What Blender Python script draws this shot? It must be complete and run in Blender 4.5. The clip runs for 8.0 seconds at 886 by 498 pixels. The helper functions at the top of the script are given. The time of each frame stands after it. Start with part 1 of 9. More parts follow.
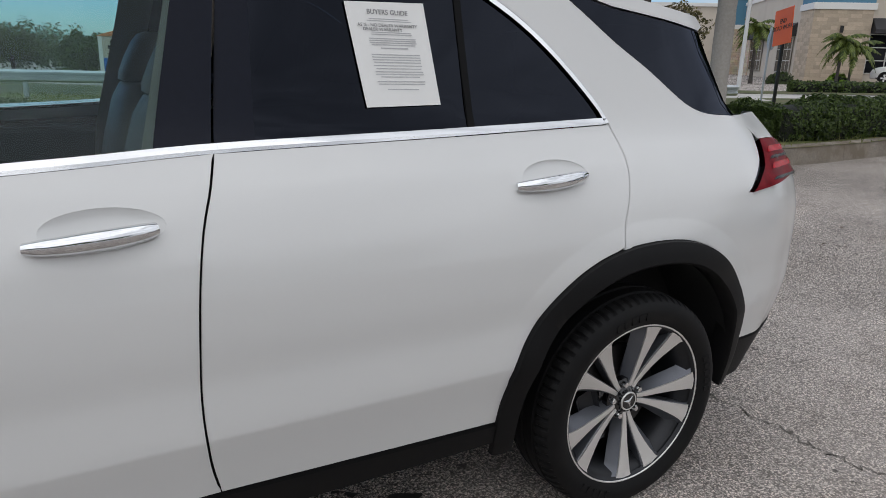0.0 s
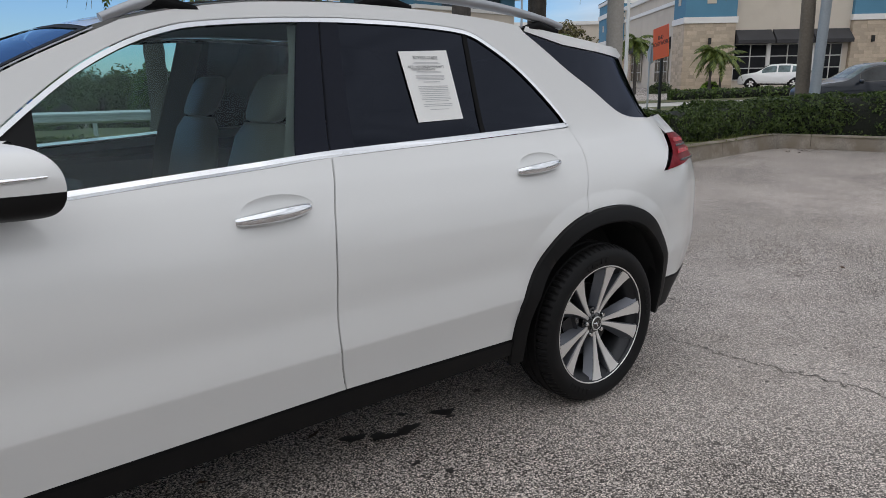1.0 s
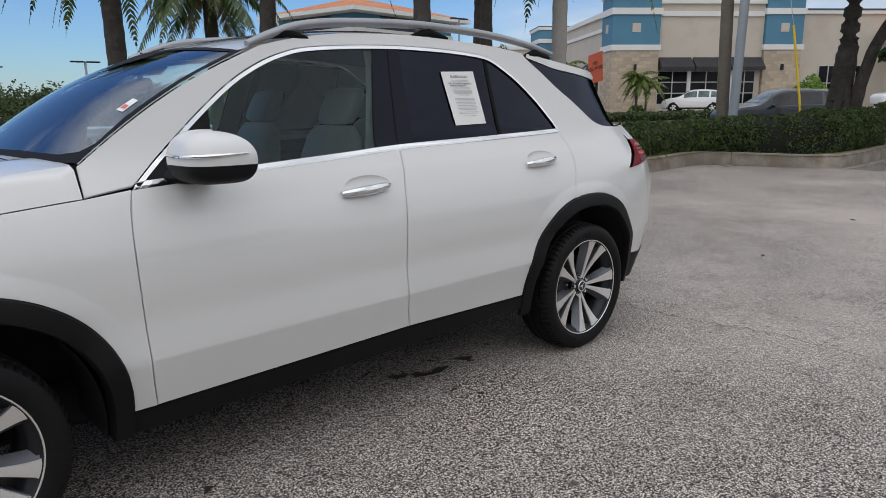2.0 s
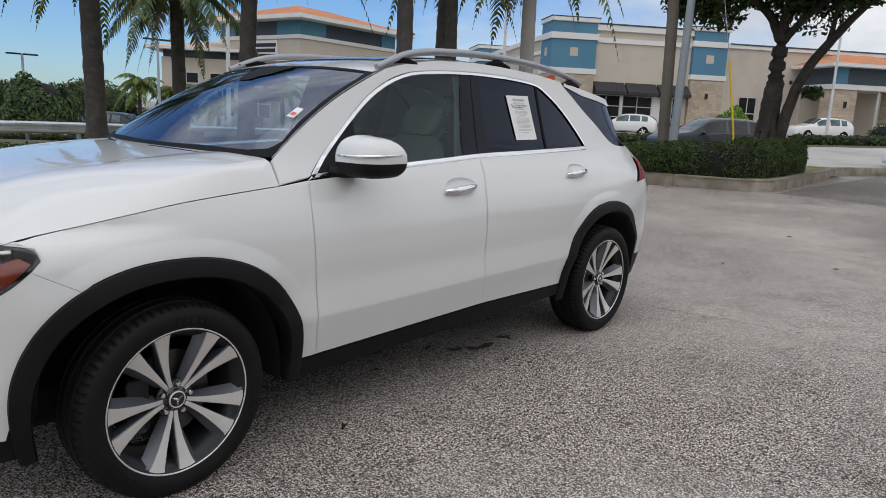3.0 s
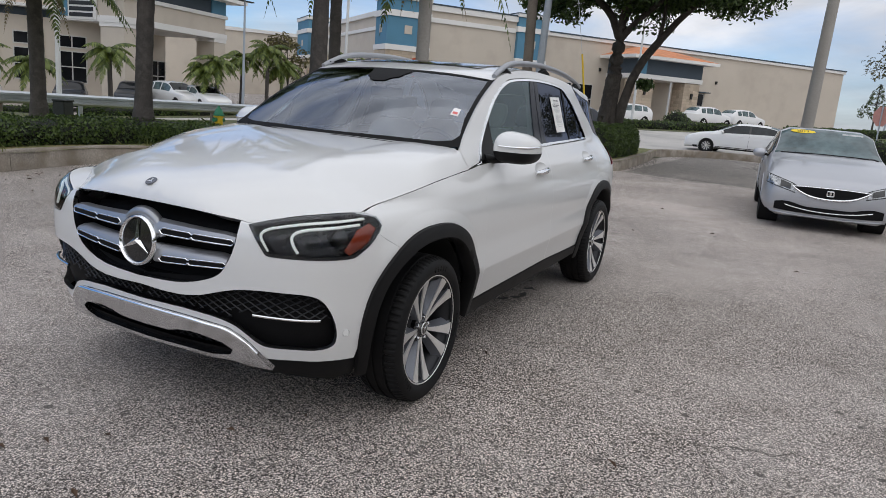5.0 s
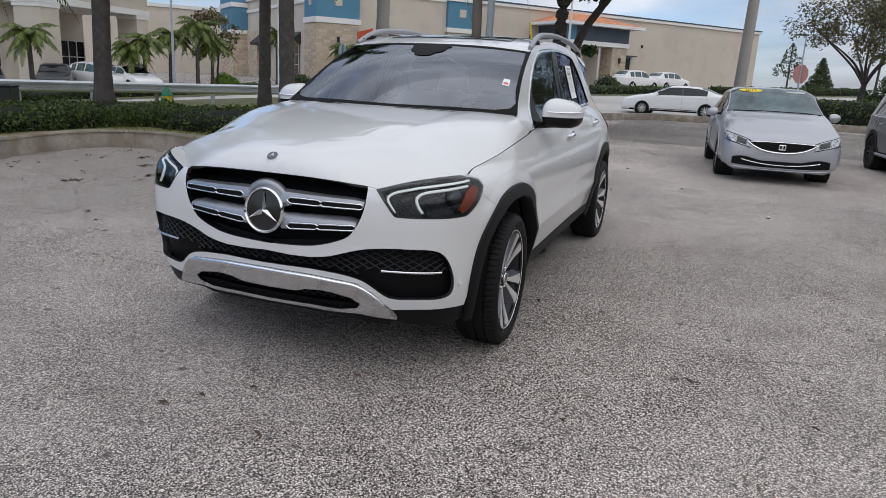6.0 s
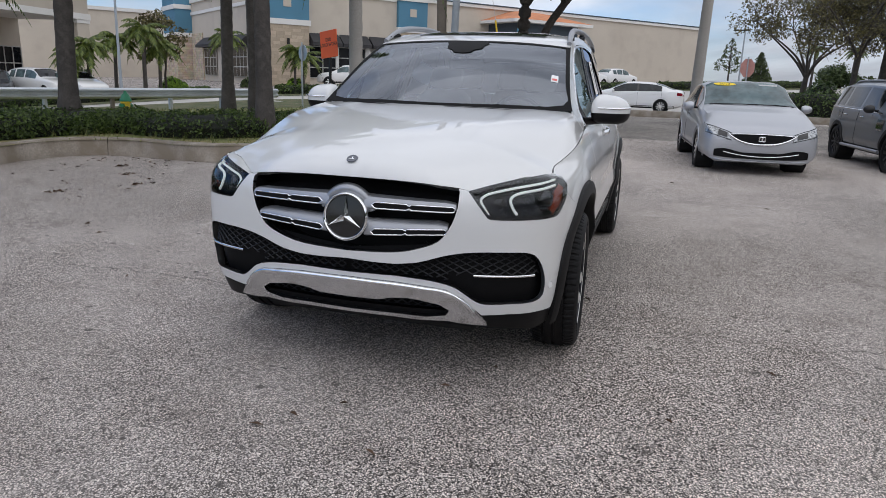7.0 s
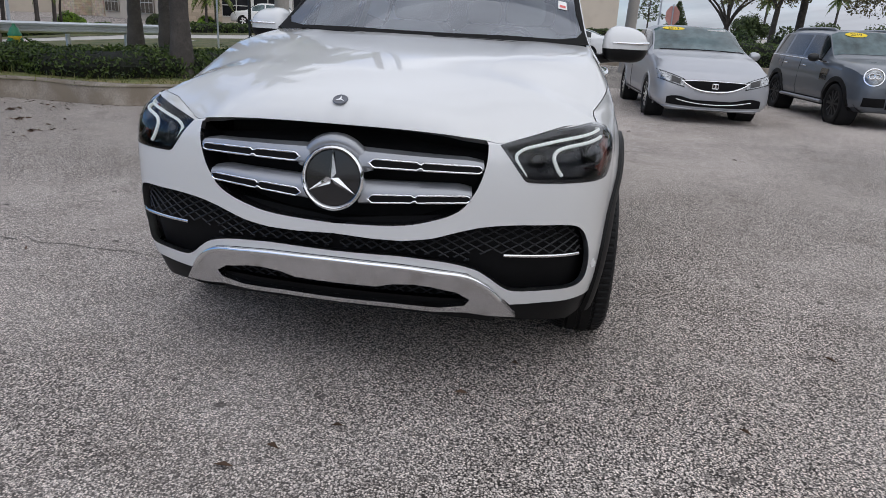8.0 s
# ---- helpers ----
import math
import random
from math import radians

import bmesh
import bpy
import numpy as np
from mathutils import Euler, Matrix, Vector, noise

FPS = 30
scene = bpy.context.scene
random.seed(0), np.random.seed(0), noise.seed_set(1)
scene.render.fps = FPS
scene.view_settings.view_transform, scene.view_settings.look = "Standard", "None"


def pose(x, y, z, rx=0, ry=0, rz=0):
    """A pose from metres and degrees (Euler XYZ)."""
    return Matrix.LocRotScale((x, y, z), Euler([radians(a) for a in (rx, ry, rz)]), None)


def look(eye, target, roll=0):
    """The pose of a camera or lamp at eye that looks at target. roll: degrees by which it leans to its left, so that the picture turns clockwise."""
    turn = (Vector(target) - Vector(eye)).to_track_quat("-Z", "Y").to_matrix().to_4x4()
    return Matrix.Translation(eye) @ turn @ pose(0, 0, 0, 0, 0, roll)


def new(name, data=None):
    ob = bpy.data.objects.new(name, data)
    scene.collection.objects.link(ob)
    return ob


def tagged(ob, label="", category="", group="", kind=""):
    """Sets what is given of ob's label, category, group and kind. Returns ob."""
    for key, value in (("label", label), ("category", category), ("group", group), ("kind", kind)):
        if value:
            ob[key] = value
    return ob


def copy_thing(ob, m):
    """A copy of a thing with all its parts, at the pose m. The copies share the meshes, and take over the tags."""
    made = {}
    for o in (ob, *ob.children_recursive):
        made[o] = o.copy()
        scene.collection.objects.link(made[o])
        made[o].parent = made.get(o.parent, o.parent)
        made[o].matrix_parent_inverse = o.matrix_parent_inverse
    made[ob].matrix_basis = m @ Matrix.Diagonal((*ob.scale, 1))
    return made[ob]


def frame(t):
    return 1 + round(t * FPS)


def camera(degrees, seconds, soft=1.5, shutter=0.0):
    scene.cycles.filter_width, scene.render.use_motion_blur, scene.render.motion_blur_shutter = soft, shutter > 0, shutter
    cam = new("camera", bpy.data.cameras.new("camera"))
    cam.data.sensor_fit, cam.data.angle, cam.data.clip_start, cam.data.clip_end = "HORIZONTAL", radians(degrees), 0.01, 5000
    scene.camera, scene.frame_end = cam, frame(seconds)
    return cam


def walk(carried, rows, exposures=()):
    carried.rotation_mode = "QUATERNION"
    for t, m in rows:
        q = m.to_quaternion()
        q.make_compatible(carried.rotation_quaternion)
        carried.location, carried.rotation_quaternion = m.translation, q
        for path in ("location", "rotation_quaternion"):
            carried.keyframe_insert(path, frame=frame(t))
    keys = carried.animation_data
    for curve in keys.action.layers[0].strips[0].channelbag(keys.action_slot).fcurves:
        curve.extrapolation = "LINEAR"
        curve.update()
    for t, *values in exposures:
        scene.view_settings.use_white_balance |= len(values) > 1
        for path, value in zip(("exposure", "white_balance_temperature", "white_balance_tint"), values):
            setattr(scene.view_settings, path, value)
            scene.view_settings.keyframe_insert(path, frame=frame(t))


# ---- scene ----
cam = camera(65.0, 8.0, soft=0.6)
PATH = [
    (0, (0.001, 2.37, 1.4), (-0.932, 0.685, 0.86), 1.7),
    (0.5, (0.364, 2.677, 1.446), (-0.67, 1.044, 0.931), 1.7),
    (1, (0.791, 2.844, 1.422), (-0.371, 1.287, 0.945), -0.9),
    (1.2, (0.948, 2.971, 1.447), (-0.218, 1.424, 0.947), 0.6),
    (2.3, (1.941, 3.196, 1.375), (0.555, 1.805, 0.992), 0.9),
    (2.5, (2.154, 3.189, 1.41), (0.736, 1.838, 1.004), 3.3),
    (3, (2.622, 3.157, 1.399), (1.156, 1.85, 1.017), 2.6),
    (3.5, (3.071, 3.029, 1.409), (1.511, 1.836, 1.029), 2.6),
    (4, (3.521, 2.935, 1.438), (1.904, 1.822, 1.058), 4.0),
    (4.5, (3.94, 2.673, 1.431), (2.257, 1.66, 1.05), 3.1),
    (4.7, (4.108, 2.563, 1.434), (2.395, 1.613, 1.034), 4.4),
    (5.8, (4.871, 1.958, 1.452), (3.06, 1.244, 0.993), 2.5),
    (6, (4.993, 1.873, 1.401), (3.18, 1.183, 0.916), 2.9),
    (6.5, (5.154, 1.608, 1.395), (3.328, 0.949, 0.915), 2.4),
    (7, (5.093, 1.26, 1.365), (3.234, 0.701, 0.885), 1.9),
    (7.5, (4.806, 1.0, 1.316), (2.926, 0.567, 0.788), 2.8),
    (8, (4.49, 0.737, 1.256), (2.615, 0.413, 0.642), 3.2),
]
walk(cam, [(t, look(eye, target, roll)) for t, eye, target, roll in PATH], exposures=[(0, -0.15, 6580, 10.8), (1.2, -0.15, 6580, 10.8), (3, -0.12, 6640, 10.8), (4.5, -0.09, 6640, 11.2), (6, -0.11, 6480, 12), (8, -0.11, 6460, 12.5)])

SUN_AZ, SUN_EL = 14.0, 60.0    # where the sun stands: degrees from +x towards +y, and above the horizon

# ---- light: a bright, half overcast sky and a soft sun behind thin cloud
world = bpy.data.worlds.new("sky")
scene.world = world
world.use_nodes = True
wn, wl = world.node_tree.nodes, world.node_tree.links
wn.clear()
w_out, w_bg = wn.new("ShaderNodeOutputWorld"), wn.new("ShaderNodeBackground")
w_sky = wn.new("ShaderNodeTexSky")
w_sky.sky_type, w_sky.sun_disc = "NISHITA", False
w_sky.sun_elevation, w_sky.sun_rotation = radians(SUN_EL), radians(90 - SUN_AZ)
w_sky.air_density, w_sky.dust_density, w_sky.ozone_density = 1.0, 0.25, 3.0
w_co, w_map = wn.new("ShaderNodeTexCoord"), wn.new("ShaderNodeMapping")
w_map.inputs["Scale"].default_value = (1.0, 1.0, 3.2)
w_map.inputs["Location"].default_value = (0.35, 0.1, 0.2)
w_noise, w_ramp = wn.new("ShaderNodeTexNoise"), wn.new("ShaderNodeValToRGB")
w_noise.inputs["Scale"].default_value, w_noise.inputs["Detail"].default_value, w_noise.inputs["Roughness"].default_value = 1.7, 7, 0.55
w_ramp.color_ramp.elements[0].position, w_ramp.color_ramp.elements[1].position = 0.40, 0.66
w_cloud = wn.new("ShaderNodeMixRGB")
w_band, w_shade, w_bmap = wn.new("ShaderNodeTexNoise"), wn.new("ShaderNodeValToRGB"), wn.new("ShaderNodeMapping")      # lighter and darker bands in the cloud sheet
w_bmap.inputs["Scale"].default_value = (1.3, 0.8, 3.6)
w_bmap.inputs["Rotation"].default_value = (0.1, 0.15, 0.6)
w_band.inputs["Scale"].default_value, w_band.inputs["Detail"].default_value, w_band.inputs["Roughness"].default_value, w_band.inputs["Distortion"].default_value = 2.4, 7, 0.6, 0.6
w_shade.color_ramp.elements[0].position, w_shade.color_ramp.elements[1].position = 0.34, 0.66
w_shade.color_ramp.elements[0].color, w_shade.color_ramp.elements[1].color = (0.50, 0.51, 0.53, 1), (1.0, 1.0, 1.0, 1)
w_white = wn.new("ShaderNodeMixRGB")
w_white.blend_type, w_white.inputs["Fac"].default_value = "MULTIPLY", 1.0
w_white.inputs["Color2"].default_value = (8.8, 9.2, 9.85, 1)
wl.new(w_co.outputs["Generated"], w_bmap.inputs["Vector"])
wl.new(w_bmap.outputs["Vector"], w_band.inputs["Vector"])
wl.new(w_band.outputs["Fac"], w_shade.inputs["Fac"])
wl.new(w_shade.outputs["Color"], w_white.inputs["Color1"])
wl.new(w_white.outputs["Color"], w_cloud.inputs["Color2"])
wl.new(w_co.outputs["Generated"], w_map.inputs["Vector"])
wl.new(w_map.outputs["Vector"], w_noise.inputs["Vector"])
w_sep, w_bank = wn.new("ShaderNodeSeparateXYZ"), wn.new("ShaderNodeMath")      # the cloud thins out over the street
w_bank.operation = "MULTIPLY_ADD"
w_bank.inputs[1].default_value = 0.25
wl.new(w_co.outputs["Generated"], w_sep.inputs[0])
wl.new(w_sep.outputs["Y"], w_bank.inputs[0])
wl.new(w_noise.outputs["Fac"], w_bank.inputs[2])
w_haze, w_sum, w_west = wn.new("ShaderNodeMapRange"), wn.new("ShaderNodeMath"), wn.new("ShaderNodeMath")      # and closes in low down and to the east and west
w_haze.inputs["From Min"].default_value, w_haze.inputs["From Max"].default_value = 0.0, 0.32
w_haze.inputs["To Min"].default_value, w_haze.inputs["To Max"].default_value = 0.05, 0.0
w_side = wn.new("ShaderNodeMath")
w_side.operation, w_west.operation, w_sum.operation = "ABSOLUTE", "MULTIPLY_ADD", "ADD"
w_west.inputs[1].default_value = 0.115
w_over, w_tall = wn.new("ShaderNodeMapRange"), wn.new("ShaderNodeMath")      # thick overhead
w_over.inputs["From Min"].default_value, w_over.inputs["From Max"].default_value = 0.25, 0.62
w_over.inputs["To Min"].default_value, w_over.inputs["To Max"].default_value = 0.0, 0.22
w_tall.operation = "ADD"
wl.new(w_sep.outputs["Z"], w_over.inputs["Value"])
wl.new(w_over.outputs["Result"], w_tall.inputs[0])
wl.new(w_haze.outputs["Result"], w_tall.inputs[1])
wl.new(w_sep.outputs["Z"], w_haze.inputs["Value"])
wl.new(w_sep.outputs["X"], w_side.inputs[0])
wl.new(w_side.outputs[0], w_west.inputs[0])
wl.new(w_bank.outputs[0], w_west.inputs[2])
wl.new(w_west.outputs[0], w_sum.inputs[0])
wl.new(w_tall.outputs[0], w_sum.inputs[1])
wl.new(w_sum.outputs[0], w_ramp.inputs["Fac"])
wl.new(w_ramp.outputs["Color"], w_cloud.inputs["Fac"])
w_tint = wn.new("ShaderNodeMixRGB")      # clear air after rain: a deeper blue
w_tint.blend_type, w_tint.inputs["Fac"].default_value = "MULTIPLY", 1.0
w_tint.inputs["Color2"].default_value = (0.70, 0.95, 1.25, 1)
wl.new(w_sky.outputs["Color"], w_tint.inputs["Color1"])
wl.new(w_tint.outputs["Color"], w_cloud.inputs["Color1"])
w_low, w_dim = wn.new("ShaderNodeMapRange"), wn.new("ShaderNodeMixRGB")      # an overcast sky is darker towards the horizon
w_low.inputs["From Min"].default_value, w_low.inputs["From Max"].default_value = 0.0, 0.55
w_low.inputs["To Min"].default_value, w_low.inputs["To Max"].default_value = 0.68, 0.92
w_dim.blend_type, w_dim.inputs["Fac"].default_value = "MULTIPLY", 1.0
wl.new(w_sep.outputs["Z"], w_low.inputs["Value"])
wl.new(w_cloud.outputs["Color"], w_dim.inputs["Color1"])
wl.new(w_low.outputs["Result"], w_dim.inputs["Color2"])
wl.new(w_dim.outputs["Color"], w_bg.inputs["Color"])
w_bg.inputs["Strength"].default_value = 0.15
wl.new(w_bg.outputs["Background"], w_out.inputs["Surface"])

sun = new("sun", bpy.data.lights.new("sun", "SUN"))
sun.data.energy, sun.data.angle, sun.data.color = 0.86, radians(110), (1.0, 0.985, 0.965)
sun_way = Vector((math.cos(radians(SUN_AZ)) * math.cos(radians(SUN_EL)), math.sin(radians(SUN_AZ)) * math.cos(radians(SUN_EL)), math.sin(radians(SUN_EL))))
sun.matrix_world = look(sun_way * 50, (0, 0, 0))


# ---- materials
def shader(name):
    m = bpy.data.materials.new(name)
    m.use_nodes = True
    n, l = m.node_tree.nodes, m.node_tree.links
    return m, n, l, n["Principled BSDF"]


def surf(name, base, rough=0.5, metal=0.0, var=0.10, big=0.7, fine=60.0, bump=0.15, depth=0.002, coat=0.0, spec=0.5, spread=0.0, dirt=None, dirt_at=0.62):
    """A painted, cast, sawn or woven surface: coarse staining and fine grain in colour, gloss and relief. Scales per
    metre.
    """
    m, n, l, p = shader(name)
    co = n.new("ShaderNodeTexCoord")
    a, b = n.new("ShaderNodeTexNoise"), n.new("ShaderNodeTexNoise")
    a.inputs["Scale"].default_value, a.inputs["Detail"].default_value = big, 5
    b.inputs["Scale"].default_value, b.inputs["Detail"].default_value = fine, 3
    for t in (a, b):
        l.new(co.outputs["Object"], t.inputs["Vector"])
    add = n.new("ShaderNodeMath")
    add.operation = "MULTIPLY_ADD"
    add.inputs[1].default_value = 0.6
    l.new(b.outputs["Fac"], add.inputs[0])
    l.new(a.outputs["Fac"], add.inputs[2])
    ramp = n.new("ShaderNodeValToRGB")
    lo, hi = [max(c * (1 - var), 0) for c in base], [min(c * (1 + var), 1) for c in base]
    ramp.color_ramp.elements[0].position, ramp.color_ramp.elements[1].position = 0.55, 1.05
    ramp.color_ramp.elements[0].color, ramp.color_ramp.elements[1].color = (*lo, 1), (*hi, 1)
    l.new(add.outputs[0], ramp.inputs["Fac"])
    colour = ramp.outputs["Color"]
    if dirt:
        d, dr, mix = n.new("ShaderNodeTexNoise"), n.new("ShaderNodeValToRGB"), n.new("ShaderNodeMixRGB")
        d.inputs["Scale"].default_value, d.inputs["Detail"].default_value = big * 2.3, 6
        dr.color_ramp.elements[0].position, dr.color_ramp.elements[1].position = dirt_at - 0.12, dirt_at + 0.1
        l.new(co.outputs["Object"], d.inputs["Vector"])
        l.new(d.outputs["Fac"], dr.inputs["Fac"])
        l.new(dr.outputs["Color"], mix.inputs["Fac"])
        l.new(colour, mix.inputs["Color1"])
        mix.inputs["Color2"].default_value = (*dirt, 1)
        colour = mix.outputs["Color"]
    if spread:
        info, hue = n.new("ShaderNodeObjectInfo"), n.new("ShaderNodeHueSaturation")
        mr = n.new("ShaderNodeMapRange")
        mr.inputs["To Min"].default_value, mr.inputs["To Max"].default_value = 1 - spread, 1 + spread
        l.new(info.outputs["Random"], mr.inputs["Value"])
        l.new(mr.outputs["Result"], hue.inputs["Value"])
        l.new(colour, hue.inputs["Color"])
        colour = hue.outputs["Color"]
    l.new(colour, p.inputs["Base Color"])
    rr = n.new("ShaderNodeMapRange")
    rr.inputs["To Min"].default_value, rr.inputs["To Max"].default_value = max(rough - 0.08, 0.01), min(rough + 0.08, 1)
    l.new(a.outputs["Fac"], rr.inputs["Value"])
    l.new(rr.outputs["Result"], p.inputs["Roughness"])
    if bump:
        bp = n.new("ShaderNodeBump")
        bp.inputs["Strength"].default_value, bp.inputs["Distance"].default_value = bump, depth
        l.new(b.outputs["Fac"], bp.inputs["Height"])
        l.new(bp.outputs["Normal"], p.inputs["Normal"])
    p.inputs["Metallic"].default_value, p.inputs["Coat Weight"].default_value, p.inputs["Coat Roughness"].default_value = metal, coat, 0.03
    p.inputs["Specular IOR Level"].default_value = spec
    return m


def glass(name, tint, ior=1.5, rough=0.0, film=(1, 1, 1)):
    """Thin window glass: it lets tinted light through and mirrors by Fresnel."""
    m, n, l, p = shader(name)
    n.remove(p)
    tr, gl, mix, fr = n.new("ShaderNodeBsdfTransparent"), n.new("ShaderNodeBsdfGlossy"), n.new("ShaderNodeMixShader"), n.new("ShaderNodeFresnel")
    tr.inputs["Color"].default_value = (*tint, 1)
    gl.inputs["Roughness"].default_value = rough
    gl.inputs["Color"].default_value = (*film, 1)
    fr.inputs["IOR"].default_value = ior
    l.new(fr.outputs["Fac"], mix.inputs["Fac"])
    l.new(tr.outputs["BSDF"], mix.inputs[1])
    l.new(gl.outputs["BSDF"], mix.inputs[2])
    l.new(mix.outputs["Shader"], n["Material Output"].inputs["Surface"])
    return m


def lit(name, colour, strength):
    m, n, l, p = shader(name)
    p.inputs["Base Color"].default_value = (*colour, 1)
    p.inputs["Emission Color"].default_value, p.inputs["Emission Strength"].default_value = (*colour, 1), strength
    return m


def foliage(name, dark, light, rough=0.45):
    """Leaves: each leaf takes its own green between the two, and lets a little light through."""
    m, n, l, p = shader(name)
    geo, ramp = n.new("ShaderNodeNewGeometry"), n.new("ShaderNodeValToRGB")
    ramp.color_ramp.elements[0].color, ramp.color_ramp.elements[1].color = (*dark, 1), (*light, 1)
    l.new(geo.outputs["Random Per Island"], ramp.inputs["Fac"])
    l.new(ramp.outputs["Color"], p.inputs["Base Color"])
    p.inputs["Roughness"].default_value = rough
    tl, mix = n.new("ShaderNodeBsdfTranslucent"), n.new("ShaderNodeMixShader")
    l.new(ramp.outputs["Color"], tl.inputs["Color"])
    mix.inputs["Fac"].default_value = 0.3
    l.new(p.outputs["BSDF"], mix.inputs[1])
    l.new(tl.outputs["BSDF"], mix.inputs[2])
    l.new(mix.outputs["Shader"], n["Material Output"].inputs["Surface"])
    return m


def asphalt(name, stone, binder, pale, pale_at=0.55, crumb=95.0, tone_areas=()):
    """Worn asphalt: pale crushed stone in a dark binder, with clusters, open pits, bleached patches, broad toned areas
    and grain.
    """
    m, n, l, p = shader(name)
    co = n.new("ShaderNodeTexCoord")

    def noisy(scale, detail, rough=0.5):
        t = n.new("ShaderNodeTexNoise")
        t.inputs["Scale"].default_value, t.inputs["Detail"].default_value, t.inputs["Roughness"].default_value = scale, detail, rough
        l.new(co.outputs["Object"], t.inputs["Vector"])
        return t.outputs["Fac"]

    def ramp(fac, at0, at1, c0, c1):
        r = n.new("ShaderNodeValToRGB")
        r.color_ramp.elements[0].position, r.color_ramp.elements[1].position = at0, at1
        r.color_ramp.elements[0].color, r.color_ramp.elements[1].color = (*c0, 1), (*c1, 1)
        l.new(fac, r.inputs["Fac"])
        return r.outputs["Color"]

    def blend(c1, c2, fac, kind="MIX"):
        x = n.new("ShaderNodeMixRGB")
        x.blend_type = kind
        for value, slot in ((fac, "Fac"), (c1, "Color1"), (c2, "Color2")):
            if isinstance(value, (int, float)):
                x.inputs[slot].default_value = value
            elif isinstance(value, tuple):
                x.inputs[slot].default_value = (*value, 1)
            else:
                l.new(value, x.inputs[slot])
        return x.outputs["Color"]

    def cells(scale):
        v = n.new("ShaderNodeTexVoronoi")
        v.inputs["Scale"].default_value = scale
        l.new(co.outputs["Object"], v.inputs["Vector"])
        sep = n.new("ShaderNodeSeparateColor")
        l.new(v.outputs["Color"], sep.inputs["Color"])
        return v.outputs["Distance"], sep.outputs["Red"]

    black, white = (0, 0, 0), (1, 1, 1)
    dist, pick = cells(crumb)
    _, pick2 = cells(crumb * 0.52)
    small = ramp(pick, 0.16, 0.80, binder, stone)
    large = ramp(pick2, 0.10, 0.95, tuple(c * 0.9 for c in binder), tuple(c * 0.94 for c in stone))
    colour = blend(small, large, ramp(noisy(crumb * 0.3, 2), 0.52, 0.62, black, white))
    colour = blend(colour, tuple(c * 0.20 for c in binder), ramp(dist, 0.42, 0.72, black, white))
    colour = blend(colour, ramp(noisy(crumb * 0.55, 3, 0.6), 0.36, 0.49, (0.27, 0.255, 0.245), white), 1.0, "MULTIPLY")      # open pits between the stones
    colour = blend(colour, ramp(noisy(17.0, 4, 0.6), 0.30, 0.66, (0.92, 0.92, 0.915), (1.06, 1.055, 1.05)), 1.0, "MULTIPLY")
    colour = blend(colour, pale, ramp(noisy(0.32, 6), pale_at - 0.10, pale_at + 0.14, black, (0.40, 0.40, 0.40)))
    colour = blend(colour, ramp(noisy(2.6, 9, 0.72), 0.36, 0.52, (0.87, 0.86, 0.85), white), 1.0, "MULTIPLY")
    colour = blend(colour, ramp(noisy(0.8, 9, 0.74), 0.38, 0.53, (0.91, 0.905, 0.90), white), 1.0, "MULTIPLY")
    colour = blend(colour, ramp(noisy(5.5, 5, 0.7), 0.26, 0.34, (0.46, 0.43, 0.40), white), 1.0, "MULTIPLY")      # scattered dark spots
    for per, share, size in ((7.0, 0.16, 0.17), (19.0, 0.15, 0.24)):      # sharp dark specks where stones have broken out
        far, chosen = cells(per)
        hole = blend(ramp(far, size * 0.75, size, white, black), ramp(chosen, share - 0.01, share, white, black), 1.0, "MULTIPLY")
        colour = blend(colour, tuple(c * 0.34 for c in binder), blend(hole, ramp(noisy(60.0, 2), 0.36, 0.46, black, (0.85, 0.85, 0.85)), 1.0, "MULTIPLY"))
    for x, y, wide, deep in tone_areas:      # broad areas multiplied darker or paler, with a ragged edge
        at = n.new("ShaderNodeVectorMath")
        at.operation = "DISTANCE"
        at.inputs[1].default_value = (x, y, 0)
        l.new(co.outputs["Object"], at.inputs[0])
        ragged = n.new("ShaderNodeMath")
        ragged.operation = "MULTIPLY_ADD"
        ragged.inputs[1].default_value = wide * 0.9
        l.new(noisy(0.9, 6, 0.65), ragged.inputs[0])
        l.new(at.outputs["Value"], ragged.inputs[2])
        edge = n.new("ShaderNodeMapRange")
        edge.inputs["From Min"].default_value, edge.inputs["From Max"].default_value = wide * 0.8, wide * 1.5
        l.new(ragged.outputs[0], edge.inputs["Value"])
        colour = blend(colour, ramp(edge.outputs["Result"], 0.0, 1.0, deep, white), 1.0, "MULTIPLY")
    l.new(colour, p.inputs["Base Color"])
    p.inputs["Roughness"].default_value = 0.9
    p.inputs["Specular IOR Level"].default_value = 0.25
    h = n.new("ShaderNodeMath")
    h.operation = "MULTIPLY_ADD"
    h.inputs[1].default_value = -1.0
    l.new(dist, h.inputs[0])
    l.new(noisy(crumb * 1.4, 4), h.inputs[2])
    bp = n.new("ShaderNodeBump")
    bp.inputs["Strength"].default_value, bp.inputs["Distance"].default_value = 0.6, 0.004
    l.new(h.outputs[0], bp.inputs["Height"])
    l.new(bp.outputs["Normal"], p.inputs["Normal"])
    return m


